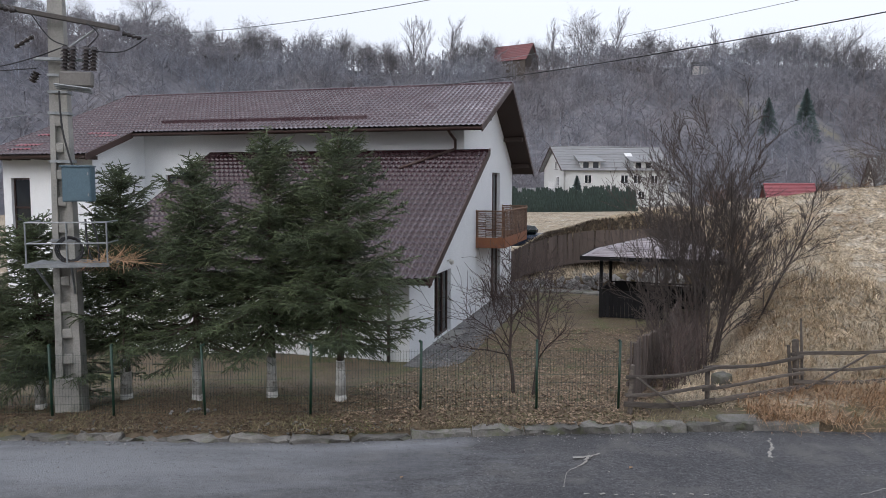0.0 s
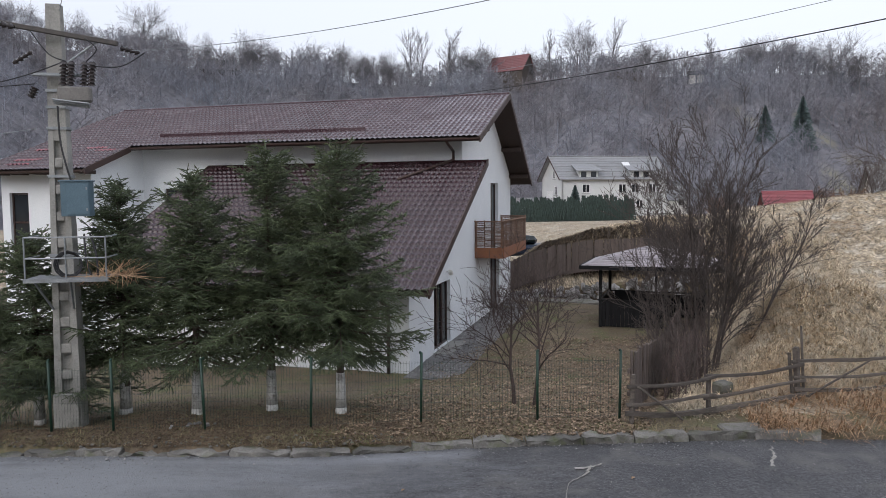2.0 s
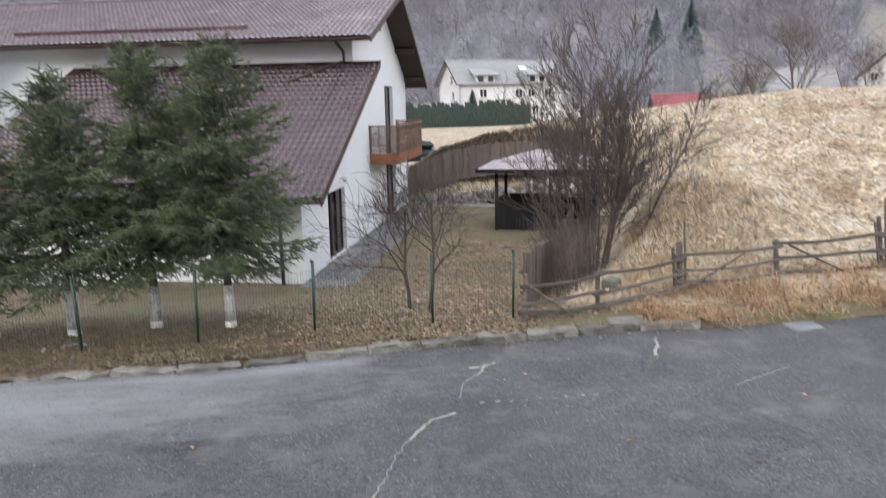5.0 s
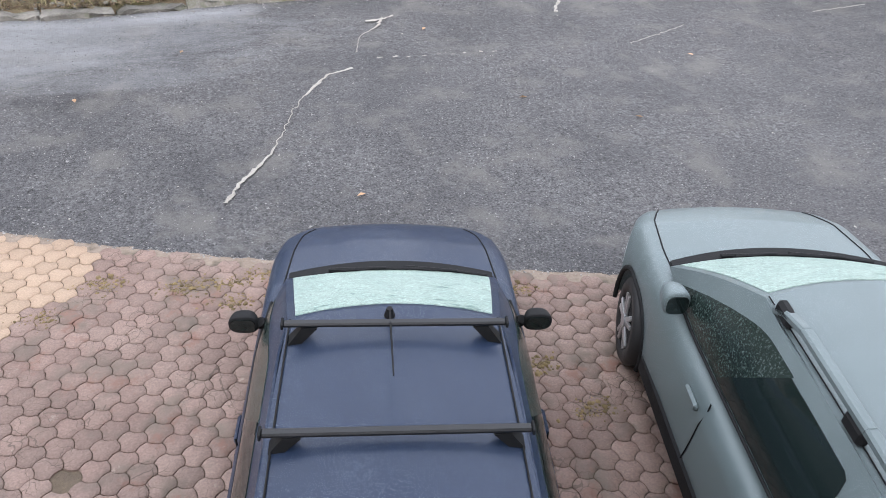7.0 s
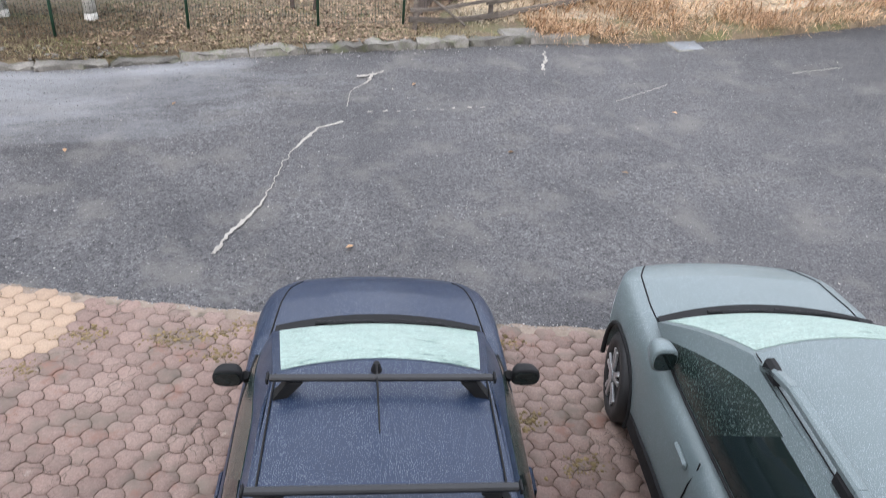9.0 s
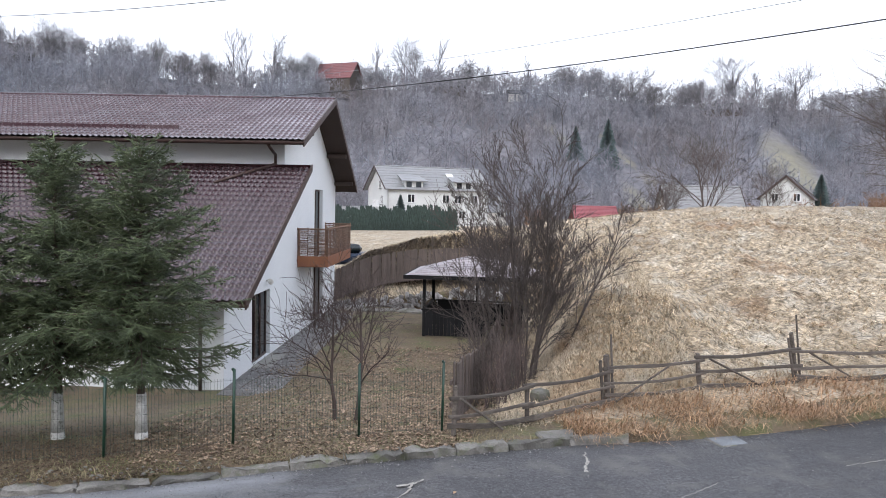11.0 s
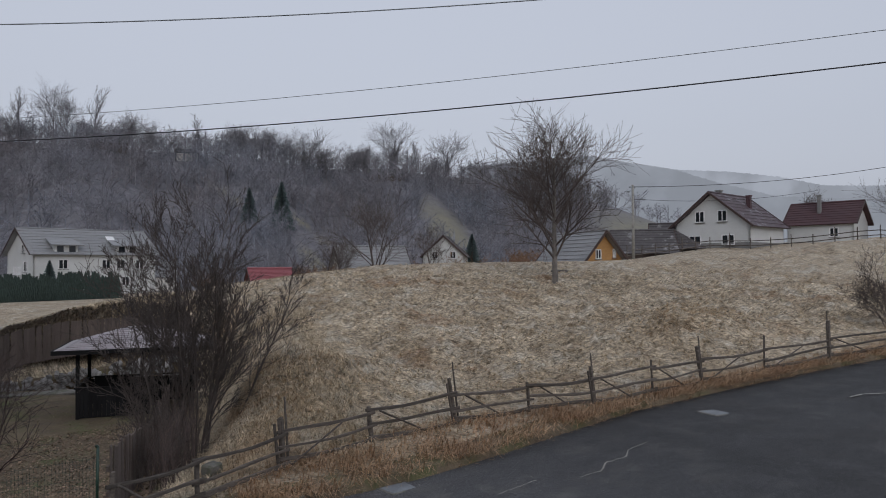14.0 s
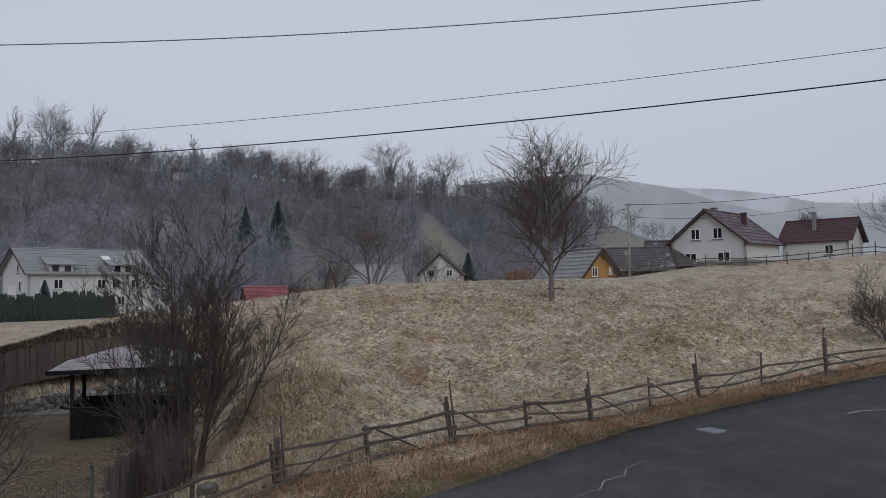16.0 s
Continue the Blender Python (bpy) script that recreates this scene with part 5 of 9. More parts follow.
for k, (bx, by, h) in enumerate(((5.3, 16.6, 1.9), (5.7, 17.3, 2.2), (4.9, 15.6, 1.5))):
    bare_tree("bramble", (bx, by, gz(bx, by) - 0.1), grow(40 + k, h, 0.018, 3, 40, 0.2, (7, 5), 0.45, 0.2, stems=9, stem_spread=0.6, wob=0.16, min_r=0.004), M["bark"], "tangled bare shrub stems against the board fence", "bush", "shrub stems")

# crowded upright shoots along the fence foot
def shoots():
    g = np.random.default_rng(88)
    for k in range(9):
        t = (k + 0.5) / 9
        cx, cy = 4.75 + 2.1 * t, 14.4 + 4.6 * t
        e = thing("shoot_clump", (cx, cy, gz(cx, cy) - 0.1), "crowded reddish bare shoots against the board fence", "bush", "shoots along the board fence")
        n = 11
        a, r = g.uniform(0, 6.28, n), 0.36 * np.sqrt(g.random(n))
        p = np.stack([r * np.cos(a), r * np.sin(a), 0 * r], 1)
        h = g.uniform(0.9, 1.5, n) * (0.9 + 0.75 * t)
        m = p + np.stack([g.normal(0, 0.10, n), g.normal(0, 0.10, n), h * 0.5], 1)
        q = m + np.stack([g.normal(0, 0.16, n), g.normal(0, 0.16, n), h * 0.5], 1)
        i = np.repeat(np.arange(n), 4)
        f = g.random((len(i), 1))
        s = m[i] + (q[i] - m[i]) * f
        w = s + np.stack([g.normal(0, 0.10, len(i)), g.normal(0, 0.10, len(i)), g.uniform(0.08, 0.30, len(i))], 1)
        v, f4 = tubes(np.concatenate([p, m, s]), np.concatenate([m, q, w]), np.r_[np.full(n, 0.011), np.full(n, 0.008), np.full(len(i), 0.005)], np.r_[np.full(n, 0.008), np.full(n, 0.004), np.full(len(i), 0.003)], 3)
        np_mesh("shoot_mass", v, f4, M["shoot_bark"], e)


shoots()

# the lone meadow tree
tx, ty = 31.51, 29.16
bare_tree("meadow_tree", (tx, ty, gz(tx, ty) - 0.1), grow(81, 7.4, 0.17, 4, 50, 0.17, (26, 11, 8), 0.55, 0.18, wob=0.07, wob0=0.015, seg=7, min_r=0.0085), M["bark_pale"], "bare broad-crowned tree alone on the frosty meadow", twig_bark=M["bark"])
bare_tree("roadside_bush", (33.2, 12.2, gz(33.2, 12.2)), grow(79, 2.4, 0.03, 4, 42, 0.1, (8, 6, 4), 0.55, 0.2, stems=7, stem_spread=0.6, min_r=0.006), M["bark"], "small bare bush by the road fence", "bush")

# ---------------------------------------------------------------- wire fence along the garden
def wire_fence():
    posts = [-9.1, -7.06, -5.94, -4.3, -2.41, -0.42, 1.75, 3.28]
    f = new("wire_fence")
    tagged(f, "green welded wire mesh fence on thin steel posts", "fence")
    yy = lambda x: float(np.interp(x, [-10, -5.9, -2.4, -0.4, 3.3], [12.6, 12.58, 12.68, 13.0, 13.07]))
    g = np.random.default_rng(2)
    for x in posts:
        z = gz(x, yy(x))
        bm = bmesh.new()
        rod(bm, (x, yy(x), z - 0.2), (x + g.normal(0, 0.02), yy(x), z + 1.30), 0.025, n=10)
        bmesh.ops.create_uvsphere(bm, u_segments=8, v_segments=6, radius=0.028, matrix=Matrix.Translation((x, yy(x), z + 1.30)))
        part("post", bm, M["green_paint"], f, smooth=True)
    for a, b in zip(posts, posts[1:]):
        P0, P1 = [], []
        n = int((b - a) / 0.05)
        for i in range(n + 1):
            x = a + (b - a) * i / n
            z = gz(x, yy(x)) + 0.03
            P0.append((x, yy(x), z))
            P1.append((x + g.normal(0, 0.004), yy(x) + g.normal(0, 0.006), z + 1.12))
        for k in range(8):
            for i in range(0, n, 6):
                x0, x1 = a + (b - a) * i / n, a + (b - a) * min(i + 6, n) / n
                h = 0.06 + k * 0.15
                P0.append((x0, yy(x0), gz(x0, yy(x0)) + h))
                P1.append((x1, yy(x1), gz(x1, yy(x1)) + h))
        r = np.full(len(P0), 0.0022)
        part_v, part_f = tubes(P0, P1, r, r, 3)
        np_mesh("mesh_panel", part_v, part_f, M["mesh_wire"], f, "thin green wire mesh panel")


wire_fence()


# ---------------------------------------------------------------- rail fence along the meadow
def rail_fence():
    g = np.random.default_rng(9)
    f = new("rail_fence")
    tagged(f, "grey weathered split-rail fence with leaning posts", "fence")
    # x, height, lean along the fence, thickness, doubled with a stake
    posts = [(3.42, 0.95, 0.05, 0.13, 0), (5.0, 0.75, 0.0, 0.10, 0), (6.95, 1.05, -0.10, 0.14, 1), (9.3, 0.85, -0.16, 0.12, 0), (11.75, 1.15, -0.22, 0.11, 1), (13.9, 0.8, -0.15, 0.10, 0), (15.95, 1.1, -0.22, 0.13, 1),
             (18.2, 1.0, -0.12, 0.08, 0), (20.4, 1.15, -0.25, 0.14, 1), (23.2, 1.2, -0.1, 0.08, 0), (26.6, 1.35, -0.05, 0.16, 1), (30.2, 1.3, 0.0, 0.10, 0), (34, 1.2, -0.1, 0.12, 0), (39, 1.2, -0.1, 0.12, 0)]
    pt = []
    for x, h, lean, w, stake in posts:
        y = float(fence_line(x))
        z = gz(x, y) - 0.02
        pt.append((x, y, z, lean, h))
        bm = bmesh.new()
        top = Vector((x + lean * h, y + g.normal(0, 0.03), z + h))
        d = (top - Vector((x, y, z - 0.3)))
        q = d.to_track_quat("Z", "Y").to_matrix()
        box(bm, (Vector((x, y, z - 0.3)) + top) / 2, (w * 0.72, w * 0.6, d.length), q, 0.012)
        bmesh.ops.subdivide_edges(bm, edges=[e for e in bm.edges if e.calc_length() > 0.5], cuts=4, use_grid_fill=True)
        for v in bm.verts:
            v.co += Vector((g.normal(0, 0.006), g.normal(0, 0.006), g.normal(0, 0.008)))
        part("post", bm, M["grey_wood"], f)
        if stake:
            bm = bmesh.new()
            rod(bm, (x + 0.16, y + 0.10, z - 0.2), (x + 0.16 + lean * 0.9, y + 0.12, z + h + g.uniform(0.25, 0.45)), 0.032, 0.02, 6)
            part("stake", bm, M["grey_wood"], f)
            bm = bmesh.new()
            rod(bm, (x - 0.14, y - 0.08, z - 0.1), (x - 0.14 + lean, y - 0.06, z + h * 0.9), 0.035, 0.03, 6)
            part("stake", bm, M["grey_wood"], f)
    heights = (0.14, 0.42, 0.74)
    for a, b in zip(pt, pt[1:]):
        for k, h in enumerate(heights):
            bm = bmesh.new()
            ea, eb = g.normal(0, 0.03), g.normal(0, 0.03)
            p = Vector((a[0] + a[3] * h - 0.12, a[1] - 0.08, a[2] + h + ea))
            q = Vector((b[0] + b[3] * h + 0.12, b[1] - 0.08, b[2] + h + eb))
            d = q - p
            m = d.to_track_quat("X", "Z").to_matrix()
            wd = (0.085, 0.058, 0.068)[k] * g.uniform(0.85, 1.15)
            box(bm, (p + q) / 2, (d.length, 0.045, wd), m, 0.008)
            bmesh.ops.subdivide_edges(bm, edges=[e for e in bm.edges if e.calc_length() > 0.7], cuts=7, use_grid_fill=True)
            ph = g.uniform(0, 6)
            for v in bm.verts:
                t = (v.co - p).dot(d) / d.length_squared
                v.co.z += 0.025 * math.sin(t * 5 + ph) - 0.03 * math.sin(math.pi * min(max(t, 0), 1)) + g.normal(0, 0.005)
            part("rail", bm, M["grey_wood"], f)
        # slanting braces
        if g.random() < 0.9:
            bm = bmesh.new()
            s = g.random() < 0.5
            p = Vector((a[0] + 0.1, a[1] - 0.13, a[2] + (0.74 if s else 0.1)))
            q = Vector(((a[0] + b[0]) / 2 + 0.2, (a[1] + b[1]) / 2 - 0.13, (a[2] + b[2]) / 2 + (0.05 if s else 0.7)))
            rod(bm, p, q, 0.024, 0.02, 6)
            part("brace", bm, M["grey_wood"], f)


rail_fence()


# ---------------------------------------------------------------- concrete pole with transformer gear
def concrete_pole():
    px, py = -7.02, 13.25
    z0 = gz(px, py)
    H = 7.85
    e = thing("concrete_pole", (px, py, z0), "weathered concrete power pole with recessed panels carrying switchgear", "power pole", turn=10)
    bm = bmesh.new()
    # an H-section shaft: two flanges with a web, webbed panels every 0.45 m
    n = 16
    def at(z):
        k = 1 - 0.49 * z / H
        return 0.235 * k, 0.20 * k
    for side in (-1, 1):
        for i in range(n):
            za, zb = H * i / n, H * (i + 1) / n
            (wa, da), (wb, db) = at(za), at(zb)
            vs = []
            for z, w, d in ((za, wa, da), (zb, wb, db)):
                xo, xi = side * w, side * w * 0.45
                vs.append([bm.verts.new((xo, -d, z)), bm.verts.new((xi, -d, z)), bm.verts.new((xi, d, z)), bm.verts.new((xo, d, z))])
            a, b = vs
            for j in range(4):
                bm.faces.new((a[j], a[(j + 1) % 4], b[(j + 1) % 4], b[j]))
            if i == n - 1:
                bm.faces.new(b)
    bmesh.ops.remove_doubles(bm, verts=bm.verts, dist=0.001)
    part("shaft", bm, M["concrete"], e)
    for i in range(n):
        za, zb = H * i / n, H * (i + 1) / n
        w, d = at((za + zb) / 2)
        bm = bmesh.new()
        box(bm, (0, 0, (za + zb) / 2), (w * 0.92, d * (0.7 if za < 5.0 else 1.9), zb - za))
        if za < 5.0:
            box(bm, (0, -d * 0.55, za + 0.09), (w * 0.92, d * 0.84, 0.18), bevel=0.02)
        part("web_panel", bm, M["concrete"], e)
    # steel bands
    for z in (3.3, 4.75, 5.62, 6.0, 6.3):
        w, d = at(z)
        bm = bmesh.new()
        box(bm, (0, 0, z), (2 * w + 0.05, 2 * d + 0.05, 0.05))
        part("band", bm, M["steel"], e)
    # blue-grey cabinet
    cab = new("cabinet")
    cab.parent = e
    cab["label"] = "blue-grey steel cabinet strapped to the pole"
    bm = bmesh.new()
    box(bm, (0.36, -0.34, 4.33), (0.49, 0.28, 0.62), bevel=0.008)
    part("body", bm, M["box_blue"], cab)
    bm = bmesh.new()
    box(bm, (0.40, -0.487, 4.33), (0.38, 0.012, 0.56), bevel=0.004)
    part("door", bm, M["box_blue"], cab)
    bm = bmesh.new()
    box(bm, (0.36, -0.345, 4.655), (0.53, 0.32, 0.03), bevel=0.006)
    part("lid", bm, M["box_blue"], cab)
    for z in (4.14, 4.52):
        bm = bmesh.new()
        box(bm, (0.56, -0.498, z), (0.02, 0.014, 0.05))
        part("hinge", bm, M["steel"], cab)
    # platform with railing
    zp = 2.92
    plat = new("platform")
    plat.parent = e
    plat["label"] = "small steel service platform with a railing"
    bm = bmesh.new()
    for k in range(7):
        box(bm, (0.25, -0.75 + 0.11 * k, zp), (1.35, 0.06, 0.03))
    box(bm, (0.25, -0.80, zp - 0.02), (1.4, 0.04, 0.07))
    box(bm, (0.25, -0.03, zp - 0.02), (1.4, 0.04, 0.07))
    part("deck", bm, M["steel"], plat)
    for x in (-0.42, 0.25, 0.92):
        bm = bmesh.new()
        rod(bm, (x, -0.79, zp), (x, -0.79, zp + 0.74), 0.015)
        part("upright", bm, M["steel"], plat)
    for z in (0.37, 0.74):
        bm = bmesh.new()
        rod(bm, (-0.42, -0.79, zp + z), (0.92, -0.79, zp + z), 0.014)
        rod(bm, (-0.42, -0.79, zp + z), (-0.42, -0.05, zp + z), 0.014)
        rod(bm, (0.92, -0.79, zp + z), (0.92, -0.05, zp + z), 0.014)
        part("rail", bm, M["steel"], plat)
    for x in (-0.3, 0.3):
        bm = bmesh.new()
        rod(bm, (x, -0.75, zp - 0.03), (x * 0.6, -0.2, zp - 0.6), 0.02)
        part("strut", bm, M["steel"], plat)
    # cross arm
    zc = 7.32
    bm = bmesh.new()
    box(bm, (-0.05, -0.28, zc), (2.4, 0.09, 0.085), Euler((0, radians(9), 0)).to_matrix(), 0.01)
    part("cross_arm", bm, M["rusty_steel"], e, "dark weathered steel cross arm")
    bm = bmesh.new()
    box(bm, (0.1, -0.2, zc - 0.75), (0.9, 0.06, 0.06), bevel=0.01)
    rod(bm, (0.85, -0.24, zc - 0.1), (0.15, -0.24, zc - 0.62), 0.02)
    part("lower_arm", bm, M["steel"], e)
    # arresters and fuses: ribbed stacks
    def stack(a, b, r, n, name="insulator"):
        bm = bmesh.new()
        a, b = Vector(a), Vector(b)
        rod(bm, a, b, r * 0.45, n=8)
        for i in range(n):
            c = a.lerp(b, (i + 0.5) / n)
            q = (b - a).to_track_quat("Z", "Y").to_matrix().to_4x4()
            bmesh.ops.create_cone(bm, cap_ends=True, segments=10, radius1=r, radius2=r * 0.55, depth=(b - a).length / n * 0.7, matrix=Matrix.Translation(c) @ q)
        part(name, bm, M["insulator"], e, "ribbed dark insulator")
    for i, x in enumerate((0.20, 0.33, 0.55, 0.68)):
        stack((x, -0.34, 6.36), (x + 0.05, -0.40, 6.78), 0.085, 7)
    stack((-0.95, -0.34, 7.44), (-0.55, -0.36, 7.36), 0.06, 4)
    stack((-0.3, -0.3, 6.95), (-0.62, -0.3, 6.74), 0.055, 4)
    stack((1.18, -0.28, 7.06), (1.5, -0.26, 6.98), 0.055, 4)
    stack((-0.28, -0.28, 6.32), (-0.36, -0.3, 6.14), 0.08, 4)
    bm = bmesh.new()
    box(bm, (0.40, -0.36, 6.20), (0.56, 0.16, 0.27), bevel=0.03)
    part("switch_case", bm, M["case_grey"], e, "grey switch case")
    for k in range(3):
        bm = bmesh.new()
        rod(bm, (0.05, -0.36 - 0.05 * k, 6.04 + 0.03 * k), (0.66, -0.38 - 0.04 * k, 5.97 + 0.03 * k), 0.018)
        part("busbar", bm, M["steel"], e)
    # hanging leads
    def lead(pts, r=0.012, mat="cable"):
        pts = [Vector(p) for p in pts]
        fine = []
        for i in range(len(pts) - 1):
            p0, p1, p2, p3 = pts[max(i - 1, 0)], pts[i], pts[i + 1], pts[min(i + 2, len(pts) - 1)]
            for k in range(5):
                t = k / 5
                fine.append(0.5 * (2 * p1 + (p2 - p0) * t + (2 * p0 - 5 * p1 + 4 * p2 - p3) * t * t + (3 * p1 - p0 - 3 * p2 + p3) * t ** 3))
        fine.append(pts[-1])
        v, f = tubes([tuple(q) for q in fine[:-1]], [tuple(q) for q in fine[1:]], [r] * (len(fine) - 1), [r] * (len(fine) - 1), 5)
        np_mesh("lead", v, f, M[mat], e, smooth=True)
    lead([(0.08, -0.3, 6.0), (0.12, -0.33, 5.3), (0.28, -0.35, 4.6)], 0.018)
    lead([(0.62, -0.4, 6.78), (0.8, -0.4, 7.0), (0.6, -0.35, 7.2)])
    lead([(0.28, -0.4, 6.78), (0.0, -0.4, 6.9), (-0.3, -0.35, 7.3)])
    lead([(0.72, -0.4, 6.7), (1.2, -0.35, 6.72), (1.6, -0.3, 6.98)])
    lead([(-1.4, -0.35, 6.4), (-0.9, -0.4, 6.38), (-0.3, -0.4, 6.55), (0.22, -0.4, 6.76)])
    lead([(0.45, -0.35, 3.7), (0.5, -0.45, 3.2), (0.62, -0.5, 2.85)], 0.02)
    lead([(0.55, -0.35, 3.7), (0.66, -0.4, 3.3), (0.70, -0.5, 2.85)], 0.02)
    # coil of cable on the platform
    bm = bmesh.new()
    for k in range(3):
        c = [(0.22 + (0.2 + 0.02 * k) * math.cos(a * 0.52), -0.5 - 0.03 * k, zp + 0.24 + (0.2 + 0.02 * k) * math.sin(a * 0.52)) for a in range(13)]
        for a, b in zip(c, c[1:]):
            rod(bm, a, b, 0.014, n=5)
    part("cable_coil", bm, M["cable"], e, "coil of black cable")
    # plinth cover at the foot
    bm = bmesh.new()
    box(bm, (-0.02, -0.235, 0.25), (0.44, 0.06, 0.95), bevel=0.015)
    part("foot_cover", bm, M["concrete"], e, "pale painted concrete foot")
    # withered stems heaped on the platform
    g = np.random.default_rng(4)
    P0 = np.stack([g.uniform(0.5, 1.3, 160), g.uniform(-0.8, -0.1, 160), np.full(160, zp + 0.02)], 1)
    P1 = P0 + np.stack([g.normal(0.1, 0.22, 160), g.normal(0, 0.12, 160), g.uniform(-0.25, 0.3, 160)], 1)
    v, f = tubes(P0, P1, np.full(160, 0.006), np.full(160, 0.003), 3)
    np_mesh("twig_bundle", v, f, M["straw_orange"], e, "rust-brown withered creeper")


concrete_pole()


# ---------------------------------------------------------------- overhead lines
def cable(name, a, b, sag, r, mat, label):
    a, b = Vector(a), Vector(b)
    n = 60
    pts = [a.lerp(b, i / n) - Vector((0, 0, sag * 4 * (i / n) * (1 - i / n))) for i in range(n + 1)]
    k = 6
    d = (b - a).normalized()
    side = d.cross(Vector((0, 0, 1))).normalized()
    up = side.cross(d)
    v = [tuple(p + side * r * math.cos(j * 6.2832 / k) + up * r * math.sin(j * 6.2832 / k)) for p in pts for j in range(k)]
    f = [(i * k + j, i * k + (j + 1) % k, (i + 1) * k + (j + 1) % k, (i + 1) * k + j) for i in range(n) for j in range(k)]
    ob = np_mesh(name, v, f, mat, smooth=True)
    return tagged(ob, label, "cable")

# ---------------------------------------------------------------- gazebo in the garden
def gazebo():
    cx, cy = 6.05, 28.0
    z0 = gz(6.4, 28.5)
    e = thing("gazebo", (cx, cy, z0), "black-stained timber gazebo with a pale shingle roof", "gazebo", turn=-20)
    W, D, Hh = 3.9, 3.0, 2.35
    for x in (0.06, W - 0.06):
        for y in (0.06, D - 0.06):
            bm = bmesh.new()
            box(bm, (x, y, Hh / 2), (0.12, 0.12, Hh), bevel=0.01)
            part("post", bm, M["black_wood"], e)
    for x in (W * 0.5,):
        bm = bmesh.new()
        box(bm, (x, D - 0.06, Hh / 2), (0.1, 0.1, Hh), bevel=0.01)
        part("post", bm, M["black_wood"], e)
    def boards(a, b, h, name):
        a, b = Vector(a), Vector(b)
        n = int(round((b - a).length / 0.14))
        for i in range(n):
            bm = bmesh.new()
            p, q = a.lerp(b, i / n), a.lerp(b, (i + 1) / n)
            ang = math.atan2(q.y - p.y, q.x - p.x)
            box(bm, ((p.x + q.x) / 2, (p.y + q.y) / 2, h / 2 + 0.03), ((q - p).length - 0.008, 0.025, h), Matrix.Rotation(ang, 3, "Z"), 0.003)
            part(name, bm, M["black_wood"], e)
    boards((0.12, 0.03, 0), (W * 0.62, 0.03, 0), 1.0, "front_board")
    boards((0.03, 0.1, 0), (0.03, D - 0.1, 0), 1.0, "side_board")
    boards((W - 0.03, 0.1, 0), (W - 0.03, D - 0.1, 0), 1.0, "side_board")
    boards((0.1, D - 0.03, 0), (W - 0.1, D - 0.03, 0), 0.95, "back_board")
    for a, b in (((0, 0.03), (W * 0.62, 0.03)), ((0.03, 0), (0.03, D)), ((W - 0.03, 0), (W - 0.03, D)), ((0, D - 0.03), (W, D - 0.03))):
        bm = bmesh.new()
        c = ((a[0] + b[0]) / 2, (a[1] + b[1]) / 2, 1.06)
        box(bm, c, (abs(b[0] - a[0]) + 0.1, abs(b[1] - a[1]) + 0.1, 0.05), bevel=0.008)
        part("cap_rail", bm, M["black_wood"], e)
    for a, b in (((-0.1, 0.06), (W + 0.1, 0.06)), ((-0.1, D - 0.06), (W + 0.1, D - 0.06)), ((0.06, -0.1), (0.06, D + 0.1)), ((W - 0.06, -0.1), (W - 0.06, D + 0.1))):
        bm = bmesh.new()
        box(bm, ((a[0] + b[0]) / 2, (a[1] + b[1]) / 2, Hh + 0.05 + 0.001 * a[0]), (max(abs(b[0] - a[0]), 0.1), max(abs(b[1] - a[1]), 0.1), 0.13), bevel=0.008)
        part("beam", bm, M["black_wood"], e)
    # hipped roof
    roof = new("roof")
    roof.parent = e
    roof["label"] = "shallow hipped roof of pale shingles"
    o = 0.65
    x0, x1, y0, y1, ze, zr = -o, W + o, -o, D + o, Hh + 0.05, Hh + 0.72
    ra, rb = Vector((W * 0.42, D / 2, zr)), Vector((W * 0.58, D / 2, zr))
    c = [Vector((x0, y0, ze)), Vector((x1, y0, ze)), Vector((x1, y1, ze)), Vector((x0, y1, ze))]
    faces = ((c[0], c[1], rb, ra), (c[1], c[2], rb, rb), (c[2], c[3], ra, rb), (c[3], c[0], ra, ra))
    bm = bmesh.new()
    for f in faces:
        pts = [f[0], f[1], f[2]] + ([f[3]] if f[3] != f[2] else [])
        slab(bm, pts, 0.05)
    part("roof_deck", bm, M["black_wood"], roof)
    for f in faces:
        a, b, d, cc = f
        nrm = (b - a).cross(cc - a).normalized()
        rows = 12
        for i in range(rows):
            t0, t1 = i / rows, min(1, (i + 1.12) / rows)
            p = [a.lerp(cc, t0), b.lerp(d, t0), b.lerp(d, t1), a.lerp(cc, t1)]
            if (p[0] - p[1]).length < 0.05:
                continue
            bm = bmesh.new()
            vs = [p[0] + nrm * 0.030, p[1] + nrm * 0.030, p[2] + nrm * 0.012, p[3] + nrm * 0.012]
            if (vs[2] - vs[3]).length < 0.02:
                vs = vs[:3]
            slab(bm, vs, 0.016)
            part("shingle_course", bm, M["gazebo_roof"], roof)
    for k in range(4):
        a, b = c[k], c[(k + 1) % 4]
        bm = bmesh.new()
        d = b - a
        box(bm, (a + b) / 2 + Vector((0, 0, -0.02)), (d.length, 0.04, 0.15), d.to_track_quat("X", "Z").to_matrix(), 0.005)
        part("fascia", bm, M["black_wood"], roof)
    # bench and barbecue inside
    b_e = thing("garden_bench", (cx + 1.1, cy + 1.3, z0), "dark wooden bench with a back inside the gazebo", "bench", turn=-20)
    bm = bmesh.new()
    box(bm, (0.5, 0, 0.45), (1.4, 0.4, 0.05), bevel=0.01)
    part("seat", bm, M["black_wood"], b_e)
    bm = bmesh.new()
    box(bm, (0.5, 0.2, 0.95), (1.4, 0.05, 0.6), bevel=0.01)
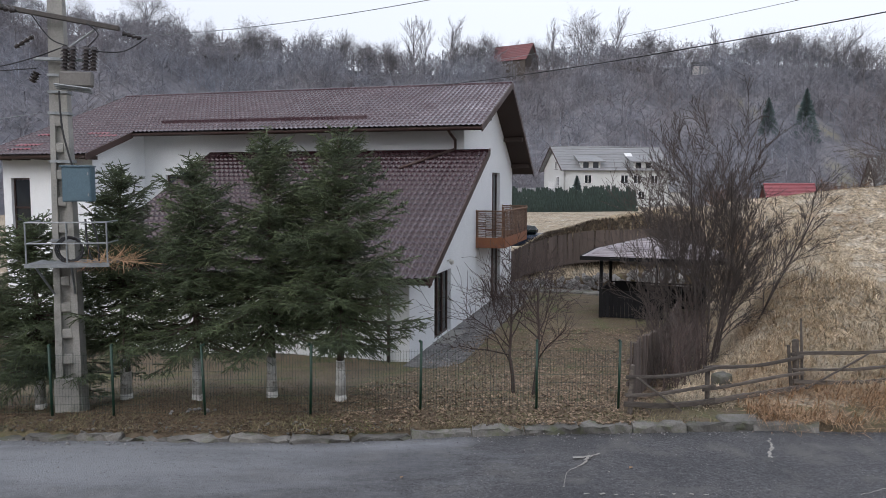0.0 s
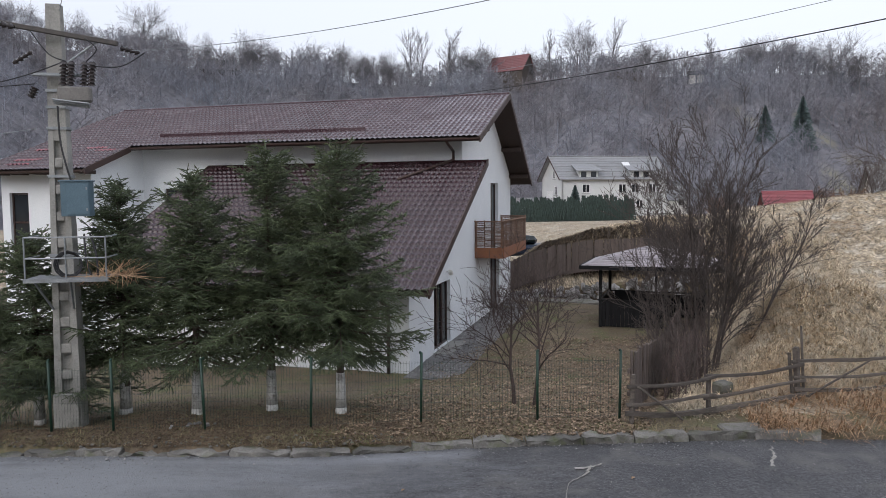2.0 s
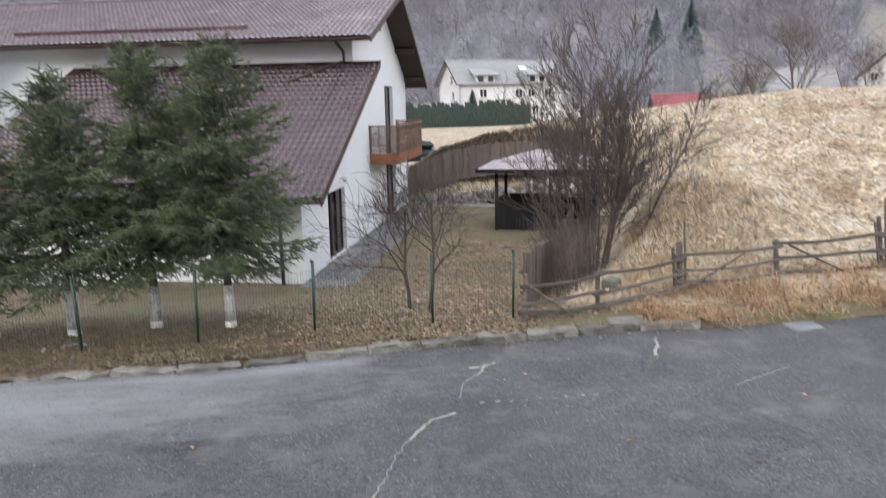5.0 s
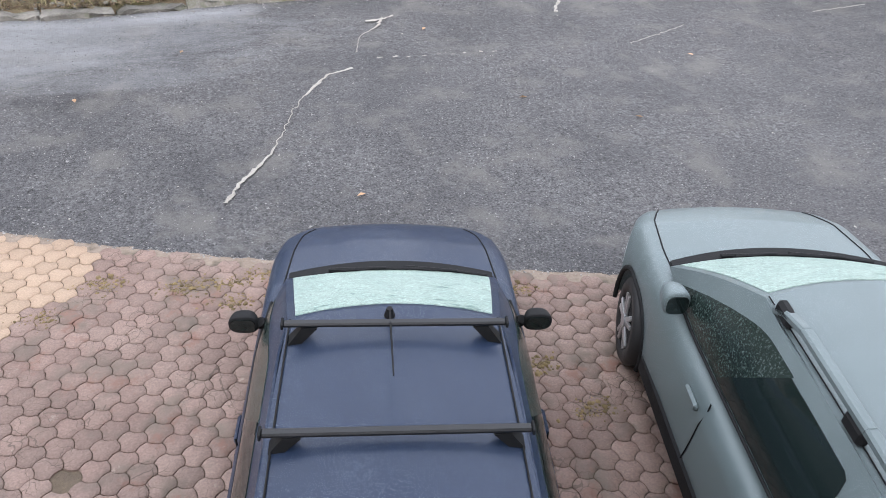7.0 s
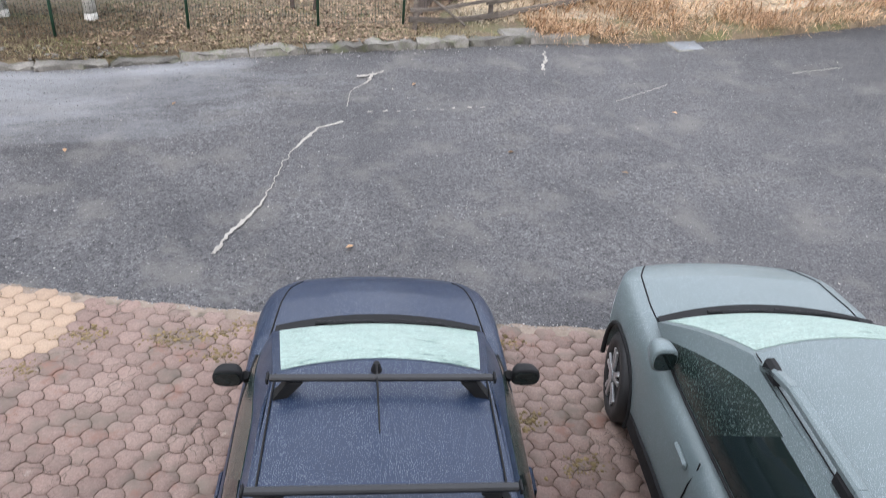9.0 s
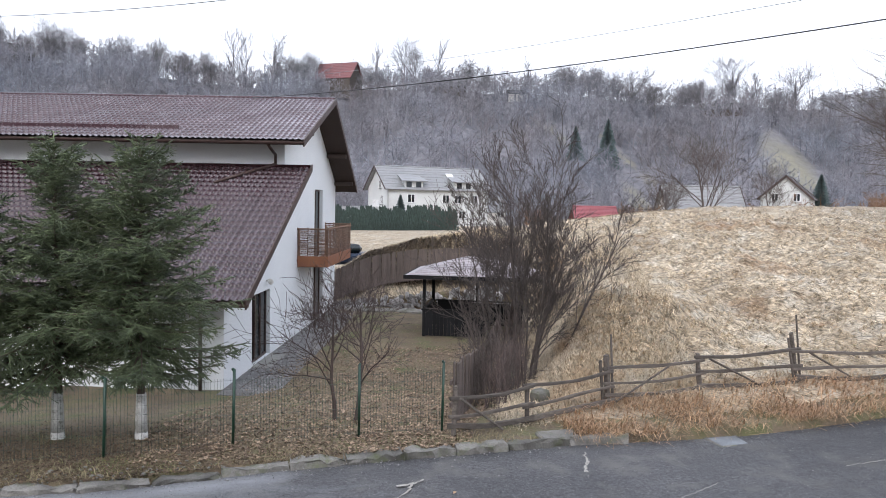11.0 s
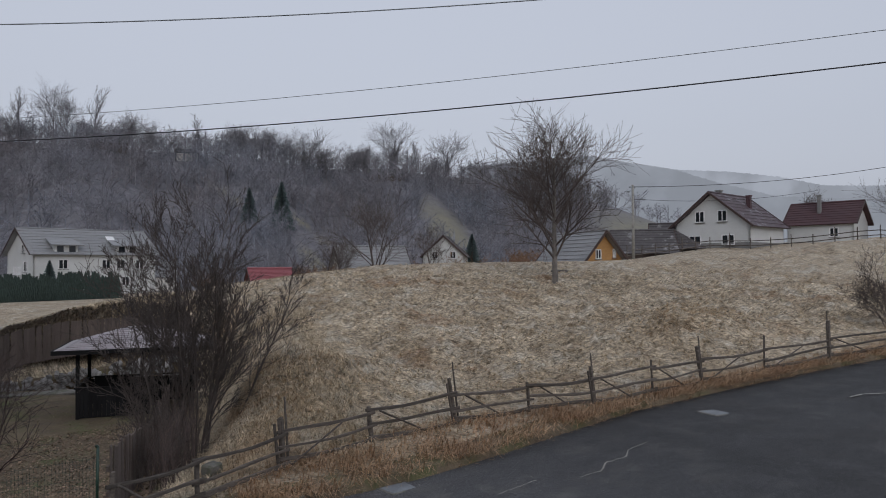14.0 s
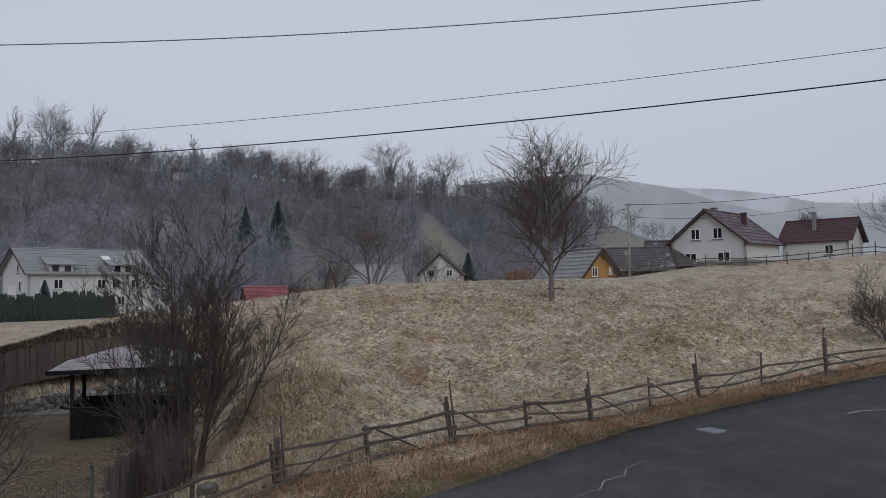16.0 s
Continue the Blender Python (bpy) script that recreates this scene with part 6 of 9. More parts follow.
    part("backrest", bm, M["black_wood"], b_e)
    for x in (-0.1, 1.1):
        bm = bmesh.new()
        box(bm, (x, 0, 0.22), (0.08, 0.36, 0.44))
        part("leg", bm, M["black_wood"], b_e)


gazebo()


def board_fence(name, pts, h, label, seed, mat="board", top=None):
    """Upright boards on rails along a line of (x, y), each board a piece."""
    g = np.random.default_rng(seed)
    f = new(name)
    tagged(f, label, "fence")
    shared = {}
    pts = np.array(pts, float)
    seg = np.r_[0, np.cumsum(np.hypot(*np.diff(pts, axis=0).T))]
    n = int(seg[-1] / 0.125)
    for i in range(n):
        t = (i + 0.5) * 0.125
        x, y = np.interp(t, seg, pts[:, 0]), np.interp(t, seg, pts[:, 1])
        x2, y2 = np.interp(t + 0.05, seg, pts[:, 0]), np.interp(t + 0.05, seg, pts[:, 1])
        k = int(g.integers(0, 4))
        if k not in shared:
            bm = bmesh.new()
            box(bm, (0, 0, h / 2 - 0.1), (0.123, 0.024, h + 0.2 + 0.022 * k), bevel=0.004)
            ob = part("board", bm, M[mat], f)
            shared[k] = ob.data
        else:
            ob = new("board", shared[k])
            ob.parent = f
        z = gz(x, y) if top is None else top(t, x, y) - h
        ob.matrix_world = pose(x, y, z, g.normal(0, 1.2), g.normal(0, 1.2), math.degrees(math.atan2(y2 - y, x2 - x)))
    for z in (0.4, h - 0.35):
        for a in np.arange(0, seg[-1] - 0.1, 2.0):
            b = min(a + 2.0, seg[-1])
            pa, pb = [Vector((np.interp(q, seg, pts[:, 0]), np.interp(q, seg, pts[:, 1]), 0)) for q in (a, b)]
            za, zb = [(gz(p.x, p.y) if top is None else top(q, p.x, p.y) - h) + z for q, p in ((a, pa), (b, pb))]
            pa.z, pb.z = za, zb
            bm = bmesh.new()
            d = pb - pa
            nn = Vector((-d.y, d.x, 0)).normalized() * 0.04
            box(bm, (pa + pb) / 2 + nn, (d.length, 0.045, 0.08), d.to_track_quat("X", "Z").to_matrix())
            part("rail", bm, M[mat], f)
    return f


board_fence("board_fence", [(3.55, 13.35), (4.3, 15.0), (5.6, 18.5), (7.2, 22.5), (8.6, 26.0)], 1.18, "grey-brown upright board fence beside the garden bank", 31)
back_top = lambda t, x, y: float(np.interp(x, [2.5, 3.6, 4.35, 5.8, 7.5, 10, 13], [0.35, 0.95, 1.3, 1.76, 2.07, 2.2, 2.2]))
board_fence("board_fence", [(2.6, 38.2), (3.6, 37.9), (6.3, 37.2), (8.2, 36.4), (12.5, 34.6)], 1.35, "long brown board fence below the turf bank", 32, top=back_top)


def stone_wall():
    """Low wall of rough stones under the back fence."""
    g = np.random.default_rng(12)
    w = new("stone_wall")
    tagged(w, "low dry wall of grey rough stones under the fence", "wall")
    bm = bmesh.new()
    slab(bm, [(2.4, 37.6, -1.2), (12.6, 34.0, -1.2), (12.6, 34.2, 0.62), (2.4, 37.9, -0.9)], 0.3)
    part("earth_core", bm, M["soil"], w)
    shared = []
    for k in range(4):
        bm = bmesh.new()
        bmesh.ops.create_icosphere(bm, subdivisions=2, radius=0.5)
        for v in bm.verts:
            v.co *= 1 + 0.35 * noise.noise(v.co * 2.2 + Vector((k * 7, 0, 0)))
        ob = part("stone", bm, M["gravel"], w)
        shared.append(ob.data)
        ob.matrix_world = Matrix.Translation((2.6 + 0.2 * k, 37.5, -0.8)) @ Matrix.Diagonal((0.3, 0.25, 0.2, 1))
    for i in range(280):
        t = g.random()
        x = 2.5 + 10.0 * t
        y = float(np.interp(x, [2.4, 12.6], [37.55, 33.95]))
        topz = float(np.interp(x, [2.4, 12.6], [-0.9, 0.62]))
        z = -0.9 + (topz + 0.95) * g.random()
        ob = new("stone", shared[int(g.integers(0, 4))])
        ob.parent = w
        s = g.uniform(0.16, 0.34)
        ob.matrix_world = Matrix.Translation((x, y, z)) @ Euler((g.uniform(0, 6), g.uniform(0, 6), g.uniform(0, 6))).to_matrix().to_4x4() @ Matrix.Diagonal((s * 1.3, s, s * 0.8, 1))


stone_wall()

bm = bmesh.new()
for k in range(6):
    a, b = Vector((2.0 + 1.15 * k, 35.75 - 0.36 * k, -0.765 + 0.006 * (k % 2))), Vector((3.13 + 1.15 * k, 35.40 - 0.36 * k, -0.765 + 0.006 * (k % 2)))
    slab(bm, [a, b, b + Vector((0.3, 0.95, 0)), a + Vector((0.3, 0.95, 0))], 0.1)
tagged(part("garden_path", bm, M["kerb"]), "pale concrete path along the foot of the back wall", "path", kind="structure")

# ---------------------------------------------------------------- wires
cable("power_cable", (26, -13.9, 9.28), (-9.5, 47.5, 10.3), 1.85, 0.014, M["cable"], "black overhead power cable across the garden")
cable("thin_cable", (25.5, -13.4, 9.62), (-9.3, 47.3, 10.95), 1.71, 0.007, M["steel"], "thin pale overhead cable above the road")
cable("pole_cable", (-5.55, 13.05, 6.98), (14.2, -3.5, 8.26), 1.05, 0.005, M["steel"], "bare wire from the concrete pole over the drive")
cable("pole_cable", (-6.9, 13.2, 7.72), (2.5, -2.0, 11.5), 0.3, 0.007, M["steel"], "bare wire from the concrete pole over the drive")
cable("pole_cable", (-7.8, 13.0, 7.35), (-2.0, -2.0, 12.5), 0.3, 0.007, M["steel"], "bare wire from the concrete pole over the drive")
cable("pole_cable", (-7.3, 13.0, 6.4), (-24, 10.0, 6.6), 0.5, 0.010, M["cable"], "black wire leading west from the pole")
cable("pole_cable", (-7.3, 13.0, 5.6), (-22, 12.0, 4.6), 0.3, 0.008, M["steel"], "wire leading west from the pole")
cable("village_cable", (59.9, 45.1, 12.3), (95, 26, 16.8), 1.0, 0.03, M["cable"], "village power cable by the meadow houses")
cable("village_cable", (59.9, 45.1, 11.1), (80, 36, 12.4), 0.6, 0.02, M["cable"], "village power cable by the meadow houses")


def wooden_pole(x, y, z, h, r, label):
    e = thing("wooden_pole", (x, y, z), label, "power pole")
    bm = bmesh.new()
    rod(bm, (0, 0, -0.4), (0.05, 0, h), r, r * 0.7, 10)
    part("shaft", bm, M["concrete"], e, smooth=True)
    bm = bmesh.new()
    box(bm, (0, 0, h - 0.25), (0.9, 0.12, 0.12), bevel=0.01)
    part("cross_arm", bm, M["steel"], e)
    bm = bmesh.new()
    rod(bm, (0, 0, h - 0.5), (-0.8, -0.2, h - 0.7), 0.03)
    bmesh.ops.create_uvsphere(bm, u_segments=8, v_segments=6, radius=0.16, matrix=Matrix.Translation((-0.9, -0.2, h - 0.75)) @ Matrix.Diagonal((1.3, 1, 0.6, 1)))
    part("street_light", bm, M["steel"], e, "small street light", True)


wooden_pole(59.9, 45.1, gz(59.9, 45.1), 12.5 - gz(59.9, 45.1), 0.16, "slim village power pole behind the meadow crest")

# ---------------------------------------------------------------- houses of the village
M["roof_grey"] = material("grey_tile_roof", (0.20, 0.205, 0.21), (0.30, 0.305, 0.31), 0.7, 0.4, 4, 0.3, stretch=(0.6, 6, 6), spots=(0.14, 0.12, 0.12), spot_scale=0.8, spot_amount=0.3)
M["roof_dark"] = material("dark_old_tile", (0.065, 0.060, 0.062), (0.11, 0.102, 0.104), 0.8, 0.8, 5, 0.3, spots=(0.30, 0.29, 0.30), spot_scale=1.0, spot_amount=0.25)
M["roof_maroon"] = material("maroon_sheet_roof", (0.058, 0.027, 0.031), (0.080, 0.038, 0.042), 0.6, 0.5, 8, 0.1)
M["roof_bright"] = material("bright_red_sheet", (0.24, 0.068, 0.080), (0.30, 0.095, 0.105), 0.5, 0.6, 8, 0.1)
M["roof_rust"] = material("faded_red_tile", (0.15, 0.058, 0.060), (0.20, 0.082, 0.082), 0.7, 0.5, 8, 0.1)
M["roof_plum"] = material("plum_brown_tile", (0.060, 0.040, 0.046), (0.10, 0.072, 0.080), 0.6, 0.8, 5, 0.3, spots=(0.26, 0.25, 0.27), spot_scale=1.0, spot_amount=0.25)
M["yellow_wood"] = material("honey_timber", (0.40, 0.21, 0.07), (0.48, 0.27, 0.10), 0.7, 1.2, 8, 0.2, stretch=(1, 1, 6))
M["far_white"] = material("far_render", (0.52, 0.53, 0.52), (0.60, 0.61, 0.60), 0.9, 0.3, 6, 0.05, fcon=(0.93, 1.05))
M["plinth"] = material("stone_plinth", (0.16, 0.16, 0.16), (0.24, 0.24, 0.23), 0.9, 1, 8, 0.2)
M["white_frame"] = material("white_window_frame", (0.72, 0.72, 0.72), (0.78, 0.78, 0.78), 0.5, 2, 20, 0.0)


def village_house(name, at, turn, L, W, eave, ridge, wall, roof, label, windows=(), over=0.5, chimneys=(), plinth=0.0, gable_mat=None):
    """Ridge along the local x. windows: (side, along, z, width, height), side one of 'f', 'b', 'l', 'r'."""
    e = thing(name, at, label, "house", turn=turn)
    hx, hy = L / 2, W / 2
    for sgn in (-1, 1):
        bm = bmesh.new()
        slab(bm, [(-hx, sgn * hy, -1.2), (hx, sgn * hy, -1.2), (hx, sgn * hy, eave - 0.2), (-hx, sgn * hy, eave - 0.2)][::-sgn], 0.25)
        part("long_wall", bm, wall, e)
    for sgn in (-1, 1):
        bm = bmesh.new()
        x = sgn * hx
        pts = [(x, -hy, -1.2), (x, hy, -1.2), (x, hy, eave - 0.2), (x, 0, ridge - 0.25), (x, -hy, eave - 0.2)]
        slab(bm, pts[::sgn], 0.25)
        part("gable_wall", bm, gable_mat or wall, e)
    k = (ridge - eave) / hy
    for sgn in (-1, 1):
        bm = bmesh.new()
        slab(bm, [(-hx - over, sgn * (hy + over), eave - k * over), (hx + over, sgn * (hy + over), eave - k * over), (hx + over, 0, ridge), (-hx - over, 0, ridge)][::-sgn], 0.14)
        r = part("roof_slope", bm, roof, e)
        for i in range(1, 9):
            t = i / 9
            bm = bmesh.new()
            y, z = sgn * (hy + over) * (1 - t), eave - k * over + (ridge - eave + k * over) * t
            box(bm, (0, y, z + 0.015), (L + 2 * over, 0.10, 0.05))
            part("tile_course", bm, roof, r)
    bm = bmesh.new()
    rod(bm, (-hx - over, 0, ridge + 0.03), (hx + over, 0, ridge + 0.03), 0.12, n=8)
    part("ridge_cap", bm, roof, e)
    for sgn in (-1, 1):
        for s2 in (-1, 1):
            bm = bmesh.new()
            x = sgn * (hx + over + 0.03)
            a, b = Vector((x, s2 * (hy + over), eave - k * over - 0.05)), Vector((x, 0, ridge - 0.05))
            d = b - a
            box(bm, (a + b) / 2, (d.length, 0.06, 0.24), d.to_track_quat("X", "Z").to_matrix())
            part("barge_board", bm, M["brown_trim"], e)
    if plinth:
        bm = bmesh.new()
        box(bm, (0, 0, plinth / 2 - 0.5), (L + 0.08, W + 0.08, plinth + 1.0))
        part("plinth", bm, M["plinth"], e)
    for side, u, z, w, h in windows:
        win = new("window")
        win.parent = e
        if side in "fb":
            s = -1 if side == "f" else 1
            base = Matrix.Translation((u, s * hy, z)) @ Matrix.Rotation(0 if s < 0 else math.pi, 4, "Z")
        else:
            s = -1 if side == "l" else 1
            base = Matrix.Translation((s * hx, u, z)) @ Matrix.Rotation(-math.pi / 2 if s < 0 else math.pi / 2, 4, "Z")
        win.matrix_local = base
        bm = bmesh.new()
        t = 0.09
        for c, sz in (((-w / 2 + t / 2, -0.02, 0), (t, 0.12, h)), ((w / 2 - t / 2, -0.02, 0), (t, 0.12, h)), ((0, -0.02, h / 2 - t / 2), (w - 2 * t, 0.12, t)), ((0, -0.02, -h / 2 + t / 2), (w - 2 * t, 0.12, t)), ((0, -0.02, 0), (t, 0.1, h - 2 * t))):
            box(bm, c, sz)
        part("frame", bm, M["white_frame"], win)
        for q in (-1, 1):
            bm = bmesh.new()
            box(bm, (q * (w - t) / 4, 0.01, 0), ((w - 3 * t) / 2, 0.06, h - 2 * t))
            part("pane", bm, M["glass"], win)
        bm = bmesh.new()
        box(bm, (0, -0.08, -h / 2 - 0.06), (w + 0.2, 0.2, 0.06))
        part("sill", bm, M["plinth"], win)
    for x, y, h, w, mat in chimneys:
        bm = bmesh.new()
        zb = ridge - abs(y) * k
        box(bm, (x, y, zb + h / 2 - 0.4), (w, w, h + 0.8), bevel=0.02)
        box(bm, (x, y, zb + h + 0.05), (w + 0.14, w + 0.14, 0.12), bevel=0.02)
        part("chimney", bm, mat, e)
    return e


# the long white house across the valley, with dormers
wh = village_house("white_house", (27.0, 124.0, 1.2), 10, 18.0, 10.5, 6.2, 9.7, M["far_white"], M["roof_grey"], "long white three-storey house with grey roof and dormers",
                   [("f", -5.0, 4.3, 1.3, 1.4), ("f", 1.2, 4.3, 1.3, 1.4), ("f", 3.4, 4.3, 1.3, 1.4), ("f", 6.4, 4.3, 1.3, 1.4), ("f", -7.6, 1.7, 1.0, 1.4), ("f", -3.2, 1.7, 1.2, 1.4), ("f", 4.2, 1.7, 1.2, 1.4), ("l", -2.2, 4.0, 1.3, 1.5), ("l", -2.2, 1.3, 1.3, 1.5), ("l", -1.4, 6.6, 1.2, 1.3)], 0.7)
for dx, wd in ((-4.6, 4.6), (4.4, 4.8)):
    dm = new("dormer")
    dm.parent = wh
    bm = bmesh.new()
    box(bm, (dx, -3.9, 6.5), (wd * 0.7, 2.9, 1.7))
    part("cheek_wall", bm, M["far_white"], dm)
    bm = bmesh.new()
    slab(bm, [(dx - wd * 0.35 - 0.7, -6.0, 7.15), (dx + wd * 0.35 + 0.7, -6.0, 7.15), (dx + wd * 0.35 + 0.2, -2.2, 8.3), (dx - wd * 0.35 - 0.2, -2.2, 8.3)], 0.15)
    part("dormer_roof", bm, M["roof_grey"], dm)
    for q in (-1.2, 1.2):
        bm = bmesh.new()
        box(bm, (dx + q * 0.7, -5.36, 6.5), (0.9, 0.08, 1.0))
        part("pane", bm, M["glass"], dm)
for zz in (2.9, 0.3):
    bm = bmesh.new()
    box(bm, (-9.6, -2.2, zz), (1.1, 3.2, 0.15))
    for k in range(12):
        box(bm, (-10.1, -3.7 + k * 0.27, zz + 0.55), (0.05, 0.05, 1.0))
    box(bm, (-10.1, -2.2, zz + 1.05), (0.07, 3.2, 0.07))
    part("balcony", bm, M["white_frame"], wh, "small white balcony")
bm = bmesh.new()
box(bm, (3.0, -2.6, 8.25), (1.2, 1.3, 0.12), Euler((radians(37), 0, 0)).to_matrix())
part("skylight", bm, M["white_frame"], wh, "bright roof window")
village_house("long_annex", (39.0, 128, 0.6), 5, 5, 6, 3.2, 5.4, M["plaster_old"], M["roof_grey"], "pale annex beside the long white house", [("f", -1.6, 2.6, 1.2, 1.3), ("f", 1.4, 2.6, 1.2, 1.3)])
village_house("grey_shed", (14.2, 118, 0.9), -5, 4.5, 4, 2.0, 3.0, M["far_white"], M["roof_grey"], "small pale shed beside the hedge")
village_house("red_roof_shed", (40.6, 86.5, 1.4), -15, 4.6, 4.0, 2.0, 3.2, M["dark_wood"], M["roof_bright"], "low shed with a bright red sheet roof")
village_house("grey_cottage", (56.0, 87, 2.6), -14, 9.5, 6, 1.6, 5.0, M["plaster_old"], M["roof_grey"], "cottage with a frosted grey tile roof", [("f", 1.4, 1.2, 1, 1.2), ("r", 0, 3.0, 1, 1.1)])
village_house("white_cottage", (70.0, 87.5, 3.3), 45, 6.0, 6.2, 3.2, 6.0, M["far_white"], M["roof_dark"], "white cottage with a dark gabled roof", [("l", -1.4, 3.1, 0.9, 1.1), ("l", 1.3, 3.1, 0.9, 1.1), ("l", 0, 1.0, 1.1, 1.1)], 0.4)
village_house("timber_house", (60.4, 52.4, 4.2), -104, 8.0, 5.0, 1.0, 3.9, M["yellow_wood"], M["roof_grey"], "small honey timber house with grey roof", [("r", -0.6, 1.5, 0.7, 1.0), ("r", 1.4, 1.6, 0.4, 0.9)], 0.7)
village_house("dark_barn", (73.6, 54.2, 4.15), -45, 6.5, 6, 2.2, 4.6, M["board"], M["roof_dark"], "old barn with dark patched roof")
village_house("dark_barn", (77.5, 52.0, 4.4), -52, 5.5, 5, 2.6, 5.2, M["board"], M["roof_dark"], "old barn with dark patched roof")
village_house("gable_house", (82.0, 47.7, 6.55), 6, 9.6, 9.0, 2.8, 6.4, M["far_white"], M["roof_plum"], "white two-storey house with a dark gabled roof",
              [("l", -2.0, 0.8, 1.5, 1.25), ("l", 2.0, 0.8, 1.5, 1.25), ("l", -1.35, 3.6, 1.15, 1.3), ("l", 1.35, 3.6, 1.15, 1.3)], 0.6, [(1.2, -1.9, 1.3, 0.5, M["roof_maroon"]), (-2.2, 0.2, 0.5, 0.6, M["plinth"])], 0.5)
village_house("maroon_house", (93.6, 41.4, 7.0), -82, 7.4, 6.2, 2.7, 5.1, M["far_white"], M["roof_maroon"], "low white house with a maroon sheet roof",
              [("f", 1.6, 1.3, 1.0, 1.1)], 0.5, [(-0.4, -1.6, 2.0, 0.4, M["plinth"])], 0.0)
village_house("pale_shed", (97, 30, 9.05), -66, 8, 5, 1.2, 2.2, M["board"], M["far_white"], "open shed with a pale snowy roof")
village_house("hilltop_house", (21.5, 232, gz(21.5, 232) - 0.8), -32, 12, 9, 5.4, 10.2, M["grey_wood"], M["roof_rust"], "dark timber house with a red roof on the hilltop")
village_house("hilltop_house", (-67.5, 222, gz(-67.5, 222) - 2.5), 20, 10, 8, 3, 6.2, M["dark_wood"], M["roof_dark"], "dark timber house among bare trees on the hilltop")
village_house("hilltop_barn", (54, 226, gz(54, 226) - 1.2), -12, 13, 7, 2.6, 5.0, M["board"], M["roof_dark"], "long dark barn on the hilltop")
village_house("hilltop_barn", (130, 192, gz(130, 192) - 1.5), -35, 12, 7, 2.6, 4.4, M["board"], M["roof_dark"], "long dark barn on the hilltop")
village_house("hilltop_barn", (77, 222, gz(77, 222) - 0.8), -20, 6, 5, 2.4, 3.6, M["plaster_old"], M["roof_dark"], "small pale barn on the hilltop")


# field fence in front of the meadow houses
def field_fence():
    g = np.random.default_rng(77)
    f = new("paddock_fence")
    tagged(f, "old board paddock fence in front of the village houses", "fence")
    pts = np.array([(62, 47.5), (74, 46), (79, 39.5), (80.5, 34), (84, 28.5), (90, 22)])
    seg = np.r_[0, np.cumsum(np.hypot(*np.diff(pts, axis=0).T))]
    prev = None
    for t in np.arange(0, seg[-1], 2.1):
        x, y = np.interp(t, seg, pts[:, 0]), np.interp(t, seg, pts[:, 1])
        z = gz(x, y)
        bm = bmesh.new()
        rod(bm, (x, y, z - 0.2), (x + g.normal(0, 0.05), y, z + g.uniform(1.1, 1.8)), 0.06, 0.05, 6)
        part("post", bm, M["grey_wood"], f)
        if prev:
            for h in (0.4, 0.9):
                bm = bmesh.new()
                rod(bm, (prev[0], prev[1], prev[2] + h), (x, y, z + h), 0.05, n=4)
                part("rail", bm, M["grey_wood"], f)
        prev = (x, y, z)


field_fence()

# ---------------------------------------------------------------- hedge, hill woods and skyline trees
def hedge():
    g = np.random.default_rng(17)
    V, F, base = [], [], 0
    for i in range(46):
        t = i / 45
        x, y = 8.8 + 17 * t, 103 - 3 * t
        z = gz(x, y) - 0.6
        h = g.uniform(3.0, 3.9)
        n = 240
        a, k = g.uniform(0, 6.28, n), g.random(n) ** 0.8
        r = 0.55 * (1 - 0.75 * k) * np.sqrt(g.random(n)) + 0.05
        p = np.stack([x + r * np.cos(a), y + r * np.sin(a), z + k * h], 1)
        q = p + np.stack([0.10 * np.cos(a), 0.10 * np.sin(a), np.full(n, 0.42)], 1)
        v, f = tubes(p, q, np.full(n, 0.10), np.full(n, 0.02), 3)
        V.append(v)
        F.append(f + base)
        base += len(v)
    ob = np_mesh("hedge", np.concatenate(V), np.concatenate(F), M["hedge"])
    tagged(ob, "dark green clipped conifer hedge in front of the white house", "hedge", kind="stuff")


M["hedge"] = material("hedge_green", (0.032, 0.052, 0.045), (0.052, 0.078, 0.064), 0.8, 0.5, 4, 0.0, per_piece=0.3)
hedge()


